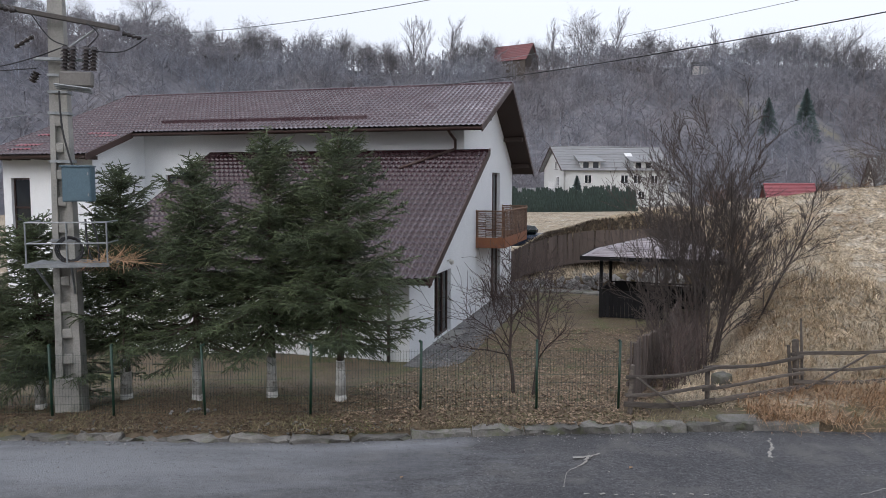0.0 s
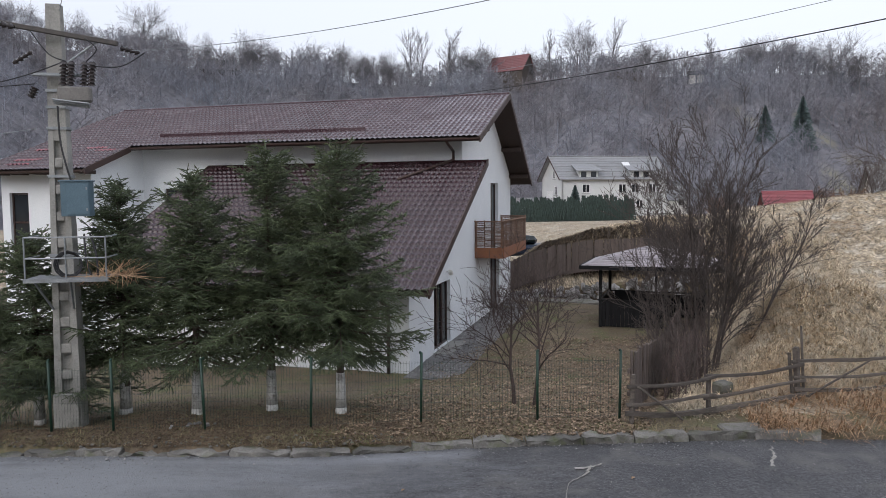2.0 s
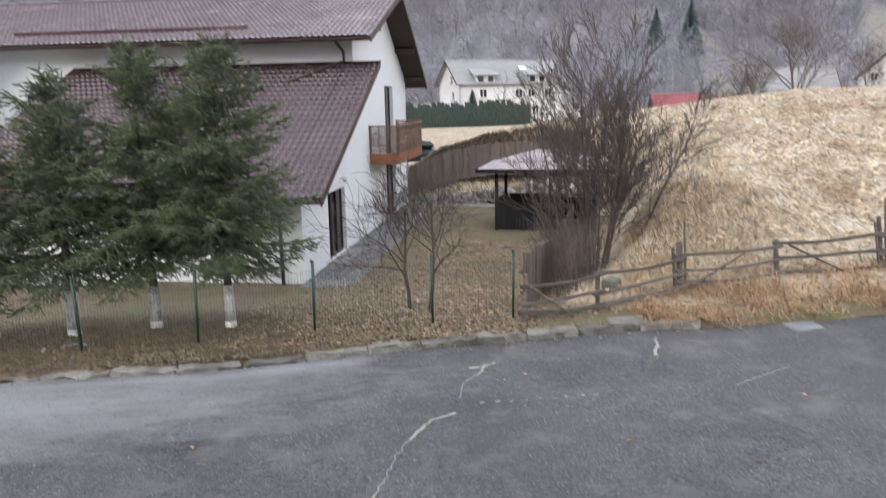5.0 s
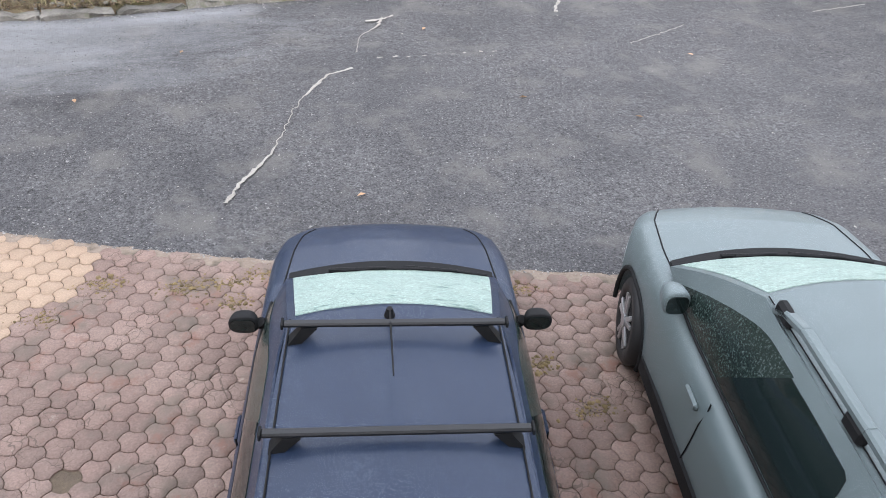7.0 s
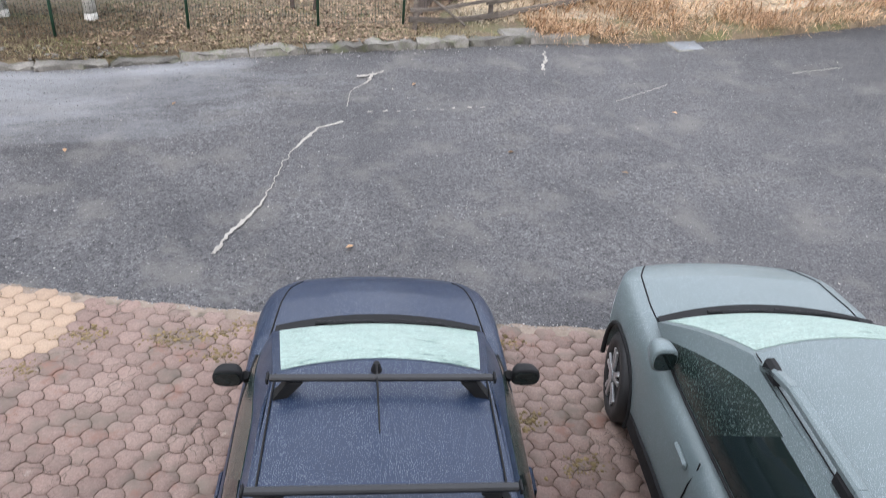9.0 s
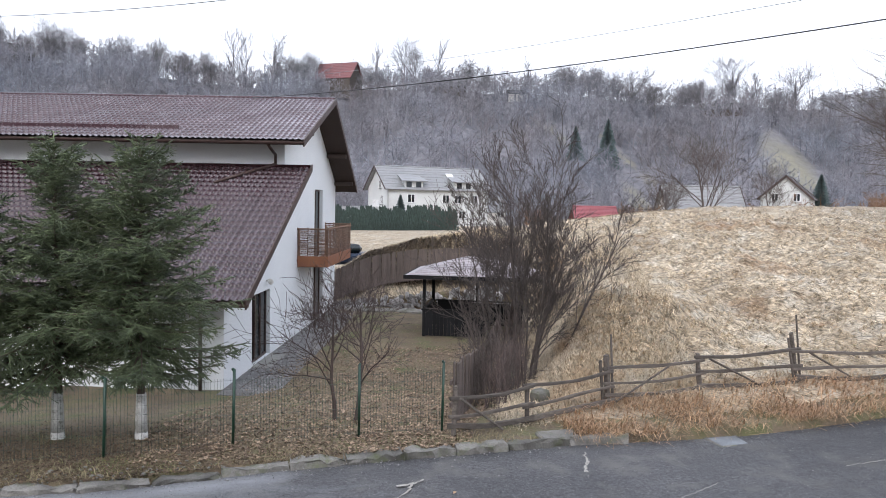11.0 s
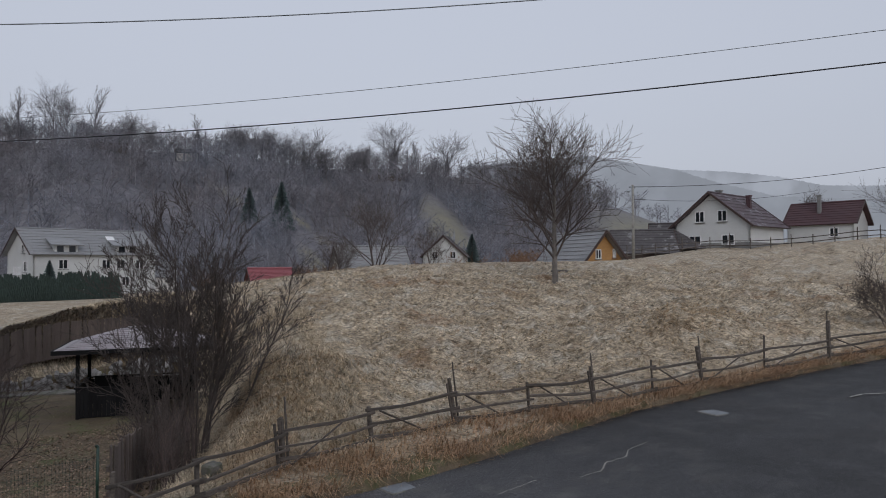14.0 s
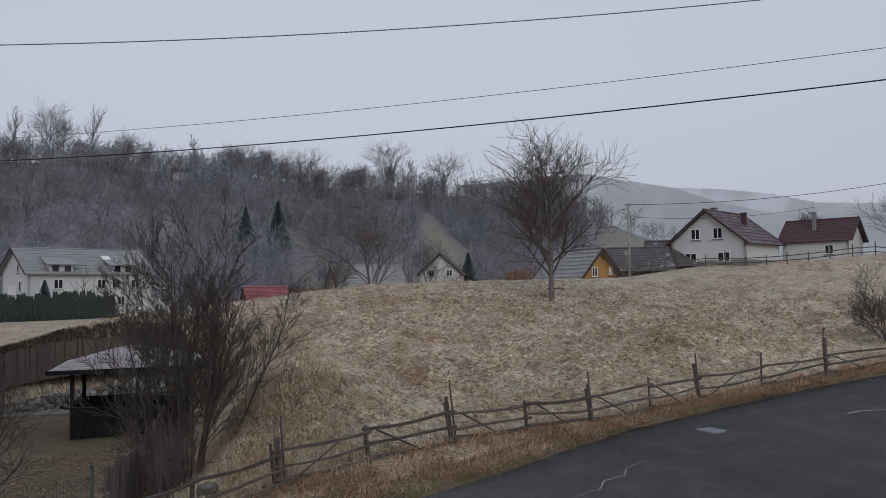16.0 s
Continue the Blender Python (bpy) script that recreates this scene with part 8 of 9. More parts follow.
def car(name, at, heading, c, label):
    """x ahead, y to the car's left. c: the measures and materials of one model."""
    e = thing(name, at, label, "car", "parked cars", 90 - heading)
    body_mat = c["paint"]
    R, zc = c["wheel_r"], c["wheel_r"]
    axles = c["axles"]
    def hw(x):
        return float(np.interp(x, [p[0] for p in c["half_width"]], [p[1] for p in c["half_width"]]))
    def ztop(x):
        return float(np.interp(x, [p[0] for p in c["top"]], [p[1] for p in c["top"]]))
    def zbot(x):
        z = c["sill"]
        for a in axles:
            d = abs(x - a)
            if d < R + 0.065:
                z = max(z, zc + math.sqrt((R + 0.065) ** 2 - d * d))
        return min(z, ztop(x) - 0.2)
    x0, x1 = c["rear"], c["front"]
    xs = set(np.linspace(x0, x1, 60))
    for a in axles:
        xs |= set(a + (R + 0.064) * np.sin(np.linspace(-1, 1, 15) * math.pi / 2))
    xs = np.array(sorted(x for x in xs if x0 <= x <= x1))
    crown = c["crown"]
    # the shell below the belt, split into bonnet and sides
    def section(x):
        w, t, b = hw(x), ztop(x), zbot(x)
        edge = t - crown * min(1.0, w / 0.8)
        bel = min(edge - 0.03, c["waist"])
        return [(w - 0.20, b), (w - 0.025, b), (w - 0.004, b + 0.03), (w, max(b + 0.05, 0.5)), (w, max(b + 0.06, bel - 0.14)), (w - 0.015, max(b + 0.07, bel - 0.03)), (w - 0.045, max(b + 0.08, edge - 0.02)), (w - 0.085, max(b + 0.09, edge + 0.004)),
                (w - 0.16, edge + 0.014), (w * 0.62, edge + (t - edge) * 0.55), (w * 0.3, edge + (t - edge) * 0.9), (0.0, t)]
    S = np.array([[(x, y, z) for y, z in section(x)] for x in xs])
    n, m = S.shape[:2]
    L = S.reshape(-1, 3)
    Rr = L * [1, -1, 1]
    idx = np.arange(n * m).reshape(n, m)
    f = np.stack([idx[:-1, :-1], idx[1:, :-1], idx[1:, 1:], idx[:-1, 1:]], -1).reshape(-1, 4)
    # end caps: nose and tail
    caps = []
    for row in (idx[0], idx[-1]):
        for j in range(m - 1):
            caps.append((row[j], row[j + 1], row[j + 1] + n * m, row[j] + n * m))
    body = np_mesh("body", np.concatenate([L, Rr]), np.concatenate([f, f[:, ::-1] + n * m, np.array(caps)]), body_mat, e, smooth=True)
    bm = bmesh.new()
    bm.from_mesh(body.data)
    bmesh.ops.remove_doubles(bm, verts=bm.verts, dist=0.0005)
    bmesh.ops.recalc_face_normals(bm, faces=bm.faces)
    for ed in bm.edges:
        if len(ed.link_faces) == 2 and ed.calc_face_angle(0) > 0.75:
            ed.smooth = False
    bm.to_mesh(body.data)
    bm.free()
    # dark underside and wheel wells
    bm = bmesh.new()
    box(bm, ((x0 + x1) / 2, 0, 0.42), (x1 - x0 - 0.5, 2 * hw(0) - 0.44, 0.42))
    part("underbody", bm, M["plastic"], e)
    # bonnet shut lines: thin dark grooves standing in the shell
    cx, cw = c["cowl"], c["cowl_w"]
    def groove(pts, r=0.006, name="shut_line"):
        v, fq = tubes(pts[:-1], pts[1:], [r] * (len(pts) - 1), [r] * (len(pts) - 1), 4)
        np_mesh(name, v, fq, M["plastic"], e)
    for sgn in (-1, 1):
        pts = []
        for t in np.linspace(0, 1, 14):
            x = cx + 0.02 + (x1 - 0.25 - cx) * t
            w = hw(x)
            y = (w - 0.15) * (1 - 0.02 * t)
            z = ztop(x) - crown * min(1, w / 0.8) + 0.016
            pts.append((x, sgn * y, z))
        groove(pts)
    # washer jets
    for y in (-0.28, 0.28):
        bm = bmesh.new()
        bmesh.ops.create_uvsphere(bm, u_segments=8, v_segments=5, radius=0.013, matrix=Matrix.Translation((cx + 0.16, y, ztop(cx + 0.16) - crown * 0.25)))
        part("washer_jet", bm, M["plastic"], e)
    # cowl panel under the screen
    zb = c["cowl_z"]
    bow = c["bow"]
    grid_patch("cowl_panel", lambda u, v: (cx + 0.06 + bow * (1 - (2 * v - 1) ** 2) - 0.10 * u, (2 * v - 1) * (cw - 0.02), zb + 0.024 - 0.012 * u + 0.03 * (1 - (2 * v - 1) ** 2)), 3, 16, M["plastic"], e, 0.02)
    # greenhouse
    hx, hwid, hz = c["header"], c["roof_w"], c["roof_edge_z"]
    rz = c["roof_z"]
    def screen(u, v, off=0.0):
        s = 2 * v - 1
        bx = cx + bow * (1 - s * s)
        tx = hx + bow * 0.75 * (1 - s * s)
        x = bx + (tx - bx) * u
        y = s * (cw + (hwid - cw) * u)
        z = zb + 0.02 + (hz + (rz - hz) * (1 - s * s) * 0.9 - zb - 0.02) * u + 0.035 * math.sin(math.pi * u) + off
        return (x, y, z)
    grid_patch("windscreen", lambda u, v: screen(0.03 + u * 0.92, 0.035 + v * 0.93, 0.006), 10, 18, M["ice_glass"], e, 0.01, "windscreen covered with pale green ice")
    grid_patch("screen_surround", lambda u, v: screen(u, v), 10, 18, body_mat, e, 0.012)
    xr = c["roof_end"]
    def roof(u, v):
        s = 2 * v - 1
        x = hx + bow * 0.75 * (1 - s * s) + (xr - hx - bow * 0.75 * (1 - s * s)) * u
        w = hwid + 0.02 * math.sin(math.pi * u)
        y = s * w
        z = hz + (rz - hz) * (1 - abs(s) ** 2.6) + c["roof_arch"] * math.sin(math.pi * min(1, u * 0.9)) - 0.03 * u
        return (x, y, z)
    grid_patch("roof", roof, 24, 20, body_mat, e, 0.02)
    # roof ditches
    for sgn in (-1, 1):
        pts = [(hx + (xr - hx) * t, sgn * (hwid - 0.012), hz + c["roof_arch"] * math.sin(math.pi * min(1, t * 0.9)) - 0.03 * t + 0.012) for t in np.linspace(0.0, 1, 20)]
        groove(pts, 0.005, "roof_seam")
    # side structure: a full dark glass band, framed by painted rails and pillars
    belt_z = c["belt_z"]
    bw = c["belt_w"]
    rear_x = c["glass_rear"]
    for sgn in (-1, 1):
        def side(u, v, off=0.0):
            """u: from the screen's foot backwards; v: belt to roof."""
            xb = cx + (rear_x - cx) * u
            xt = hx + (xr + 0.05 - hx) * u
            x = xb + (xt - xb) * v
            yb = np.interp(u, [0, 0.08, 0.2, 1], [cw, bw - 0.02, bw, bw - 0.03])
            yt = hwid + 0.004 + 0.024 * min(1, u / 0.12)
            bulge = 0.045 * math.sin(math.pi * v) * min(1, u / 0.15)
            y = yb + (yt - yb) * v + bulge + off
            zt = hz + 0.004 + c["roof_arch"] * math.sin(math.pi * min(1, u * 0.9)) - 0.03 * u
            zb0 = np.interp(u, [0, 0.1, 1], [zb + 0.015, belt_z + 0.004, belt_z + 0.03])
            z = zb0 + (zt - zb0) * v + 0.035 * math.sin(math.pi * v) * max(0, 1 - u / 0.12)
            return (x, sgn * y, z)
        grid_patch("side_frame", lambda u, v: side(u, v), 22, 8, body_mat, e, 0.015)
        for name, u0, u1, mat in c["side_glass"]:
            def win(u, v, u0=u0, u1=u1):
                a = u0 + (u1 - u0) * u
                top = 0.86
                lo = 0.05
                if u0 < 0.1:  # runs up along the windscreen pillar
                    top = 0.08 + 0.80 * (1 - (1 - min(1, u / 0.97)) ** 7.0)
                elif u1 < 0.7 and u > 0.7:  # rounded rear corner
                    top = 0.86 - 0.62 * ((u - 0.7) / 0.3) ** 2.4
                return side(a, lo + (max(top, lo + 0.01) - lo) * v, 0.006)
            grid_patch(name, win, 14, 8, M[mat], e, 0.01)
        for u0, u1 in c["pillars"]:
            grid_patch("door_pillar", lambda u, v: side(u0 + (u1 - u0) * u, 0.05 + 0.81 * v, 0.008), 2, 8, M["car_glass"], e, 0.01)
        groove([side(t, 0.02, 0.012) for t in np.linspace(0.06, 0.95, 16)], 0.011, "belt_trim")
        # door gaps and handles
        for u in c["door_cuts"]:
            px = cx - 0.10 + (rear_x - cx + 0.10) * u
            pts = [(px + 0.06 * t * t, sgn * (hw(px) + (0.003 if t > 0.2 else -0.02)), c["waist"] + 0.03 - (c["waist"] - 0.33) * t) for t in np.linspace(0, 1, 8)]
            groove(pts, 0.006)
            bm = bmesh.new()
            box(bm, (px + 0.17, sgn * (hw(px) + 0.003), c["waist"] - 0.10), (0.19, 0.034, 0.06), bevel=0.016)
            part("door_handle", bm, c["handle"], e)
        # sill cladding and arch trims
        bm = bmesh.new()
        box(bm, ((axles[0] + axles[1]) / 2, sgn * (hw(0) - 0.01), c["sill"] + 0.06), (abs(axles[0] - axles[1]) - 2 * R - 0.16, 0.05, 0.16), bevel=0.02)
        part("sill_cladding", bm, M["plastic"] if c["clad"] else body_mat, e)
        if c["clad"]:
            for a in axles:
                pts = [(a + (R + 0.075) * math.cos(t), sgn * (hw(a + (R + 0.075) * math.cos(t)) - 0.004), zc + (R + 0.075) * math.sin(t)) for t in np.linspace(-0.25, math.pi + 0.25, 22)]
                v, fq = tubes(pts[:-1], pts[1:], [0.020] * 21, [0.020] * 21, 6)
                np_mesh("arch_trim", v, fq, M["plastic"], e, smooth=True)
        # mirror
        mir = new("mirror")
        mir.parent = e
        mx, my, mz = c["mirror"]
        sx, sy, sz = c["mirror_size"]
        bm = bmesh.new()
        bmesh.ops.create_uvsphere(bm, u_segments=20, v_segments=14, radius=1.0)
        for v in bm.verts:
            q = Vector([math.copysign(abs(t) ** 0.72, t) for t in v.co])
            back = q.x < -0.35
            k = 0.72 + 0.28 * (1 - (q.x + 1) / 2)
            v.co = Vector((mx + (q.x if not back else -0.35 + (q.x + 0.35) * 0.3) * sx * 0.62, sgn * my + q.y * sy / 2 * k, mz + q.z * sz / 2 * k))
        part("housing", bm, c["mirror_mat"], mir, smooth=True)
        bm = bmesh.new()
        rim_pts = [(math.copysign(abs(math.cos(k * math.pi / 14)) ** 0.6, math.cos(k * math.pi / 14)), math.copysign(abs(math.sin(k * math.pi / 14)) ** 0.6, math.sin(k * math.pi / 14))) for k in range(28)]
        faces = [[bm.verts.new((mx - sx * off, sgn * my + a * sy * 0.36, mz + b * sz * 0.33)) for a, b in rim_pts] for off in (0.31, 0.352)]
        bm.faces.new(faces[0])
        bm.faces.new(faces[1][::-1])
        for k in range(28):
            bm.faces.new((faces[0][k], faces[1][k], faces[1][(k + 1) % 28], faces[0][(k + 1) % 28]))
        part("mirror_glass", bm, M["car_glass"], mir)
        bm = bmesh.new()
        rod(bm, (mx + 0.02, sgn * (my - 0.09), mz - 0.02), (mx + 0.04, sgn * (hw(mx) - 0.06), mz - 0.05), 0.03, 0.04, 8)
        part("mirror_arm", bm, M["plastic"], mir)
        # headlamp and tail lamp
        grid_patch("headlamp", lambda u, v: (x1 - 0.10 - 0.34 * u, sgn * (hw(x1 - 0.10 - 0.34 * u) + 0.004), c["lamp_z"] - 0.07 + 0.14 * v), 6, 3, M["lamp_glass"], e, 0.02)
        bm = bmesh.new()
        box(bm, (x0 + 0.06, sgn * (hw(x0 + 0.1) - 0.1), 0.85), (0.1, 0.18, 0.35), bevel=0.03)
        part("tail_lamp", bm, M["tail_red"], e)
        # wheels
        for a in axles:
            wh_ = new("wheel")
            wh_.parent = e
            steer = c["steer"] if a > 0 else 0.0
            if steer:
                ctr = Vector((a, sgn * (hw(a) - 0.115), zc))
                wh_.matrix_local = Matrix.Translation(ctr) @ Matrix.Rotation(radians(steer), 4, "Z") @ Matrix.Translation(-ctr)
            bm = bmesh.new()
            yc = sgn * (hw(a) - 0.115)
            prof = [(-0.10, R * 0.66), (-0.105, R * 0.9), (-0.08, R), (0.08, R), (0.105, R * 0.9), (0.10, R * 0.66)]
            N = 32
            rings = [[bm.verts.new((a + r * math.cos(2 * math.pi * k / N), yc + o, zc + r * math.sin(2 * math.pi * k / N))) for k in range(N)] for o, r in prof]
            for q in range(len(rings)):
                A, B = rings[q], rings[(q + 1) % len(rings)]
                for k in range(N):
                    bm.faces.new((A[k], A[(k + 1) % N], B[(k + 1) % N], B[k]))
            part("tyre", bm, M["black"], wh_, smooth=True)
            rim = new("rim")
            rim.parent = wh_
            bm = bmesh.new()
            Rm_ = Matrix.Translation((a, yc + sgn * 0.02, zc)) @ Matrix.Rotation(math.pi / 2, 4, "X")
            bmesh.ops.create_cone(bm, cap_ends=True, segments=28, radius1=R * 0.66, radius2=R * 0.66, depth=0.14, matrix=Rm_)
            part("barrel", bm, M["plastic"], rim)
            for k in range(5):
                for dd in (-0.17, 0.17):
                    an = 2 * math.pi * k / 5 + dd
                    bm = bmesh.new()
                    p = Vector((a + 0.05 * math.cos(an), yc + sgn * 0.098, zc + 0.05 * math.sin(an)))
                    q = Vector((a + R * 0.64 * math.cos(an), yc + sgn * 0.104, zc + R * 0.64 * math.sin(an)))
                    d = q - p
                    box(bm, (p + q) / 2, (d.length, 0.022, 0.04), Matrix.Rotation(-an, 3, "Y"), 0.006)
                    part("spoke", bm, M["rim"], rim)
            bm = bmesh.new()
            bmesh.ops.create_cone(bm, cap_ends=True, segments=16, radius1=0.06, radius2=0.05, depth=0.03, matrix=Matrix.Translation((a, yc + sgn * 0.105, zc)) @ Matrix.Rotation(math.pi / 2, 4, "X"))
            part("hub_cap", bm, M["rim"], rim)
    # wipers
    for y0, y1 in ((0.42, -0.12), (-0.08, -0.60)):
        bm = bmesh.new()
        p, q = Vector(screen(0.0, 0.5 + y0 / (2 * cw), 0.03)), Vector(screen(0.06, 0.5 + (y1 + 0.16) / (2 * cw), 0.03))
        rod(bm, p, q, 0.014, 0.009, 6)
        edge = [Vector(screen(0.05, 0.5 + y / (2 * cw), 0.022)) for y in np.linspace(y1 - 0.04, y1 + 0.46, 7)]
        for a, b in zip(edge, edge[1:]):
            rod(bm, a, b, 0.009, n=5)
        part("wiper", bm, M["plastic"], e)
    # rear window and tail closure
    grid_patch("tailgate", lambda u, v: (xr + (c["rear"] + 0.04 - xr) * u, (2 * v - 1) * (hwid + (hw(x0 + 0.3) - 0.08 - hwid) * u), hz - 0.03 + (rz - hz) * (1 - (2 * v - 1) ** 2) * (1 - u) + (belt_z - hz + 0.03) * u), 6, 10, body_mat, e, 0.02)
    grid_patch("rear_window", lambda u, v: (xr - 0.008 + (c["rear"] + 0.03 - xr) * (0.08 + 0.78 * u), (2 * v - 1) * 0.88 * (hwid + (hw(x0 + 0.3) - 0.08 - hwid) * u), 0.012 + hz - 0.03 + (rz - hz) * (1 - (2 * v - 1) ** 2) * 0.9 + (belt_z - hz + 0.03) * (0.08 + 0.78 * u)), 6, 10, M["car_glass"], e, 0.01)
    # front: bumper, grille
    bm = bmesh.new()
    box(bm, (x1 - 0.03, 0, 0.52), (0.09, 2 * hw(x1 - 0.05) * 0.9, 0.12), bevel=0.03)
    part("grille", bm, M["plastic"], e)
    bm = bmesh.new()
    box(bm, (x1 + 0.0, 0, 0.36), (0.12, 2 * hw(x1 - 0.12) * 0.95, 0.2), bevel=0.05)
    part("bumper", bm, M["plastic"] if c["clad"] else body_mat, e)
    return e


A_C = dict(paint=M["paint_blue"], front=2.02, rear=-2.25, wheel_r=0.31, axles=(1.28, -1.45), sill=0.24, waist=0.86, crown=0.055,
           half_width=[(-2.25, 0.74), (-2.1, 0.83), (-1.6, 0.87), (0, 0.875), (0.9, 0.87), (1.4, 0.855), (1.65, 0.82), (1.85, 0.70), (1.96, 0.55), (2.02, 0.42)],
           top=[(-2.25, 0.92), (0.6, 0.96), (0.95, 0.985), (1.2, 0.95), (1.5, 0.90), (1.75, 0.835), (1.9, 0.76), (2.02, 0.62)],
           cowl=0.93, cowl_w=0.70, cowl_z=0.985, bow=0.09, header=0.02, roof_w=0.56, roof_edge_z=1.485, roof_z=1.525, roof_arch=0.045, roof_end=-1.95,
           belt_z=0.945, belt_w=0.80, glass_rear=-2.1, side_glass=[("door_glass", 0.05, 0.36, "droplet_glass"), ("rear_door_glass", 0.39, 0.66, "car_glass"), ("quarter_glass", 0.70, 0.93, "car_glass")], pillars=[(0.36, 0.39), (0.66, 0.70)], door_cuts=(0.375, 0.66), handle=M["paint_blue"], clad=False,
           mirror=(0.50, 0.905, 1.03), mirror_mat=M["plastic"], lamp_z=0.58, steer=0, mirror_size=(0.12, 0.20, 0.15))
blue = car("estate_car", (0.805, 2.865, 0.0), 11, A_C, "navy estate car with roof bars and iced windscreen on the forecourt")


def roof_bar(e, x, half, z, foot_h):
    b = new("roof_bar")
    b.parent = e
    bm = bmesh.new()
    box(bm, (x, 0, z), (0.042, 2 * half, 0.028), bevel=0.008)
    part("crossbar", bm, M["bar_metal"], b)
    for s in (-1, 1):
        bm = bmesh.new()
        p = [(x - 0.024, s * (half - 0.17)), (x + 0.024, s * (half - 0.17)), (x + 0.024, s * (half - 0.09)), (x - 0.024, s * (half - 0.09))]
        lo = [(x - 0.045, s * (half - 0.075)), (x + 0.035, s * (half - 0.075)), (x + 0.035, s * (half - 0.015)), (x - 0.045, s * (half - 0.015))]
        hi = [bm.verts.new((*q, z - 0.014)) for q in p]
        lw = [bm.verts.new((*q, z - foot_h)) for q in lo]
        bm.faces.new(hi)
        bm.faces.new(lw[::-1])
        for i in range(4):
            bm.faces.new((hi[i], lw[i], lw[(i + 1) % 4], hi[(i + 1) % 4]))
        part("bar_foot", bm, M["plastic"], b)
        bm = bmesh.new()
        box(bm, (x, s * (half + 0.004), z), (0.06, 0.012, 0.036), bevel=0.004)
        part("end_cap", bm, M["plastic"], b)


roof_bar(blue, -0.13, 0.56, 1.61, 0.115)
roof_bar(blue, -0.80, 0.585, 1.61, 0.105)
bm = bmesh.new()
bmesh.ops.create_cone(bm, cap_ends=True, segments=10, radius1=0.03, radius2=0.016, depth=0.05, matrix=Matrix.Translation((0.0, 0.03, 1.565)))
rod(bm, (0.0, 0.03, 1.58), (-0.62, 0.02, 1.76), 0.006, 0.004, 5)
part("aerial", bm, M["plastic"], blue, "thin roof aerial")

B_C = dict(paint=M["paint_grey"], front=2.20, rear=-2.2, wheel_r=0.345, axles=(1.33, -1.34), sill=0.30, waist=0.95, crown=0.06,
           half_width=[(-2.2, 0.74), (-2.0, 0.84), (-1.34, 0.905), (-0.6, 0.89), (0.5, 0.89), (1.33, 0.91), (1.75, 0.86), (1.95, 0.77), (2.08, 0.66), (2.16, 0.54), (2.20, 0.42)],
           top=[(-2.2, 1.0), (0.6, 1.06), (0.98, 1.075), (1.3, 1.08), (1.7, 1.055), (1.95, 1.0), (2.1, 0.90), (2.20, 0.70)],
           cowl=1.08, cowl_w=0.80, cowl_z=1.075, bow=0.12, header=0.22, roof_w=0.635, roof_edge_z=1.575, roof_z=1.625, roof_arch=0.035, roof_end=-1.75,
           belt_z=1.03, belt_w=0.82, glass_rear=-1.95, side_glass=[("door_glass", 0.045, 0.315, "droplet_glass"), ("rear_door_glass", 0.375, 0.66, "car_glass"), ("quarter_glass", 0.72, 0.92, "car_glass")], pillars=[(0.315, 0.375)], door_cuts=(0.345, 0.68), handle=M["paint_grey"], clad=True,
           mirror=(0.69, 0.905, 1.15), mirror_mat=M["paint_grey"], lamp_z=0.66, steer=-8, mirror_size=(0.20, 0.19, 0.21))
grey_car = car("suv_car", (3.40, 2.20, 0.0), 12, B_C, "pale grey-green off-road car with frosted roof on the paved forecourt")
for s in (-1, 1):
    r_e = new("roof_rail")
    r_e.parent = grey_car
    pts = [(0.10, s * 0.63, 1.60), (0.0, s * 0.63, 1.655), (-0.17, s * 0.63, 1.695), (-0.8, s * 0.635, 1.71), (-1.35, s * 0.63, 1.69), (-1.5, s * 0.63, 1.61)]
    bm = bmesh.new()
    for a, b in zip(pts, pts[1:]):
        d = Vector(b) - Vector(a)
        box(bm, (Vector(a) + Vector(b)) / 2, (d.length + 0.02, 0.065, 0.05), d.to_track_quat("X", "Z").to_matrix(), 0.012)
    part("rail_bar", bm, M["paint_grey"], r_e)
    for x in (0.02, -0.72, -1.42):
        bm = bmesh.new()
        box(bm, (x, s * 0.63, 1.64), (0.16, 0.065, 0.09), bevel=0.02)
        part("rail_foot", bm, M["plastic"], r_e)

# ---------------------------------------------------------------- grasses, leaves and litter
def blades(name, x, y, length, width, lean, mat, label, seed, z_off=0.0, droop=0.5, heading=None):
    """Many bent blades of grass, each two quads narrowing to a tip."""
    g = np.random.default_rng(seed)
    n = len(x)
    z = ground_z(x, y) + z_off
    a = g.uniform(0, 2 * np.pi, n) if heading is None else heading
    L = length * g.uniform(0.6, 1.3, n)
    ln = lean * g.uniform(0.5, 1.4, n)
    dx, dy = np.cos(a), np.sin(a)
    p0 = np.stack([x, y, z - 0.02], 1)
    p1 = p0 + np.stack([dx * L * 0.45 * np.sin(ln), dy * L * 0.45 * np.sin(ln), L * 0.5 * np.cos(ln)], 1)
    l2 = ln + droop
    p2 = p1 + np.stack([dx * L * 0.55 * np.sin(l2), dy * L * 0.55 * np.sin(l2), L * 0.5 * np.cos(l2)], 1)
    w = np.stack([-dy, dx, np.zeros(n)], 1) * (width * g.uniform(0.6, 1.4, n))[:, None]
    v = np.stack([p0 - w, p0 + w, p1 - w * 0.8, p1 + w * 0.8, p2], 1).reshape(-1, 3)
    b = np.arange(n)[:, None] * 5
    f = np.concatenate([b + [0, 1, 3], b + [0, 3, 2], b + [2, 3, 4]])
    ob = np_mesh(name, v, f, mat)
    return tagged(ob, label, "grass", kind="stuff")


g = np.random.default_rng(61)
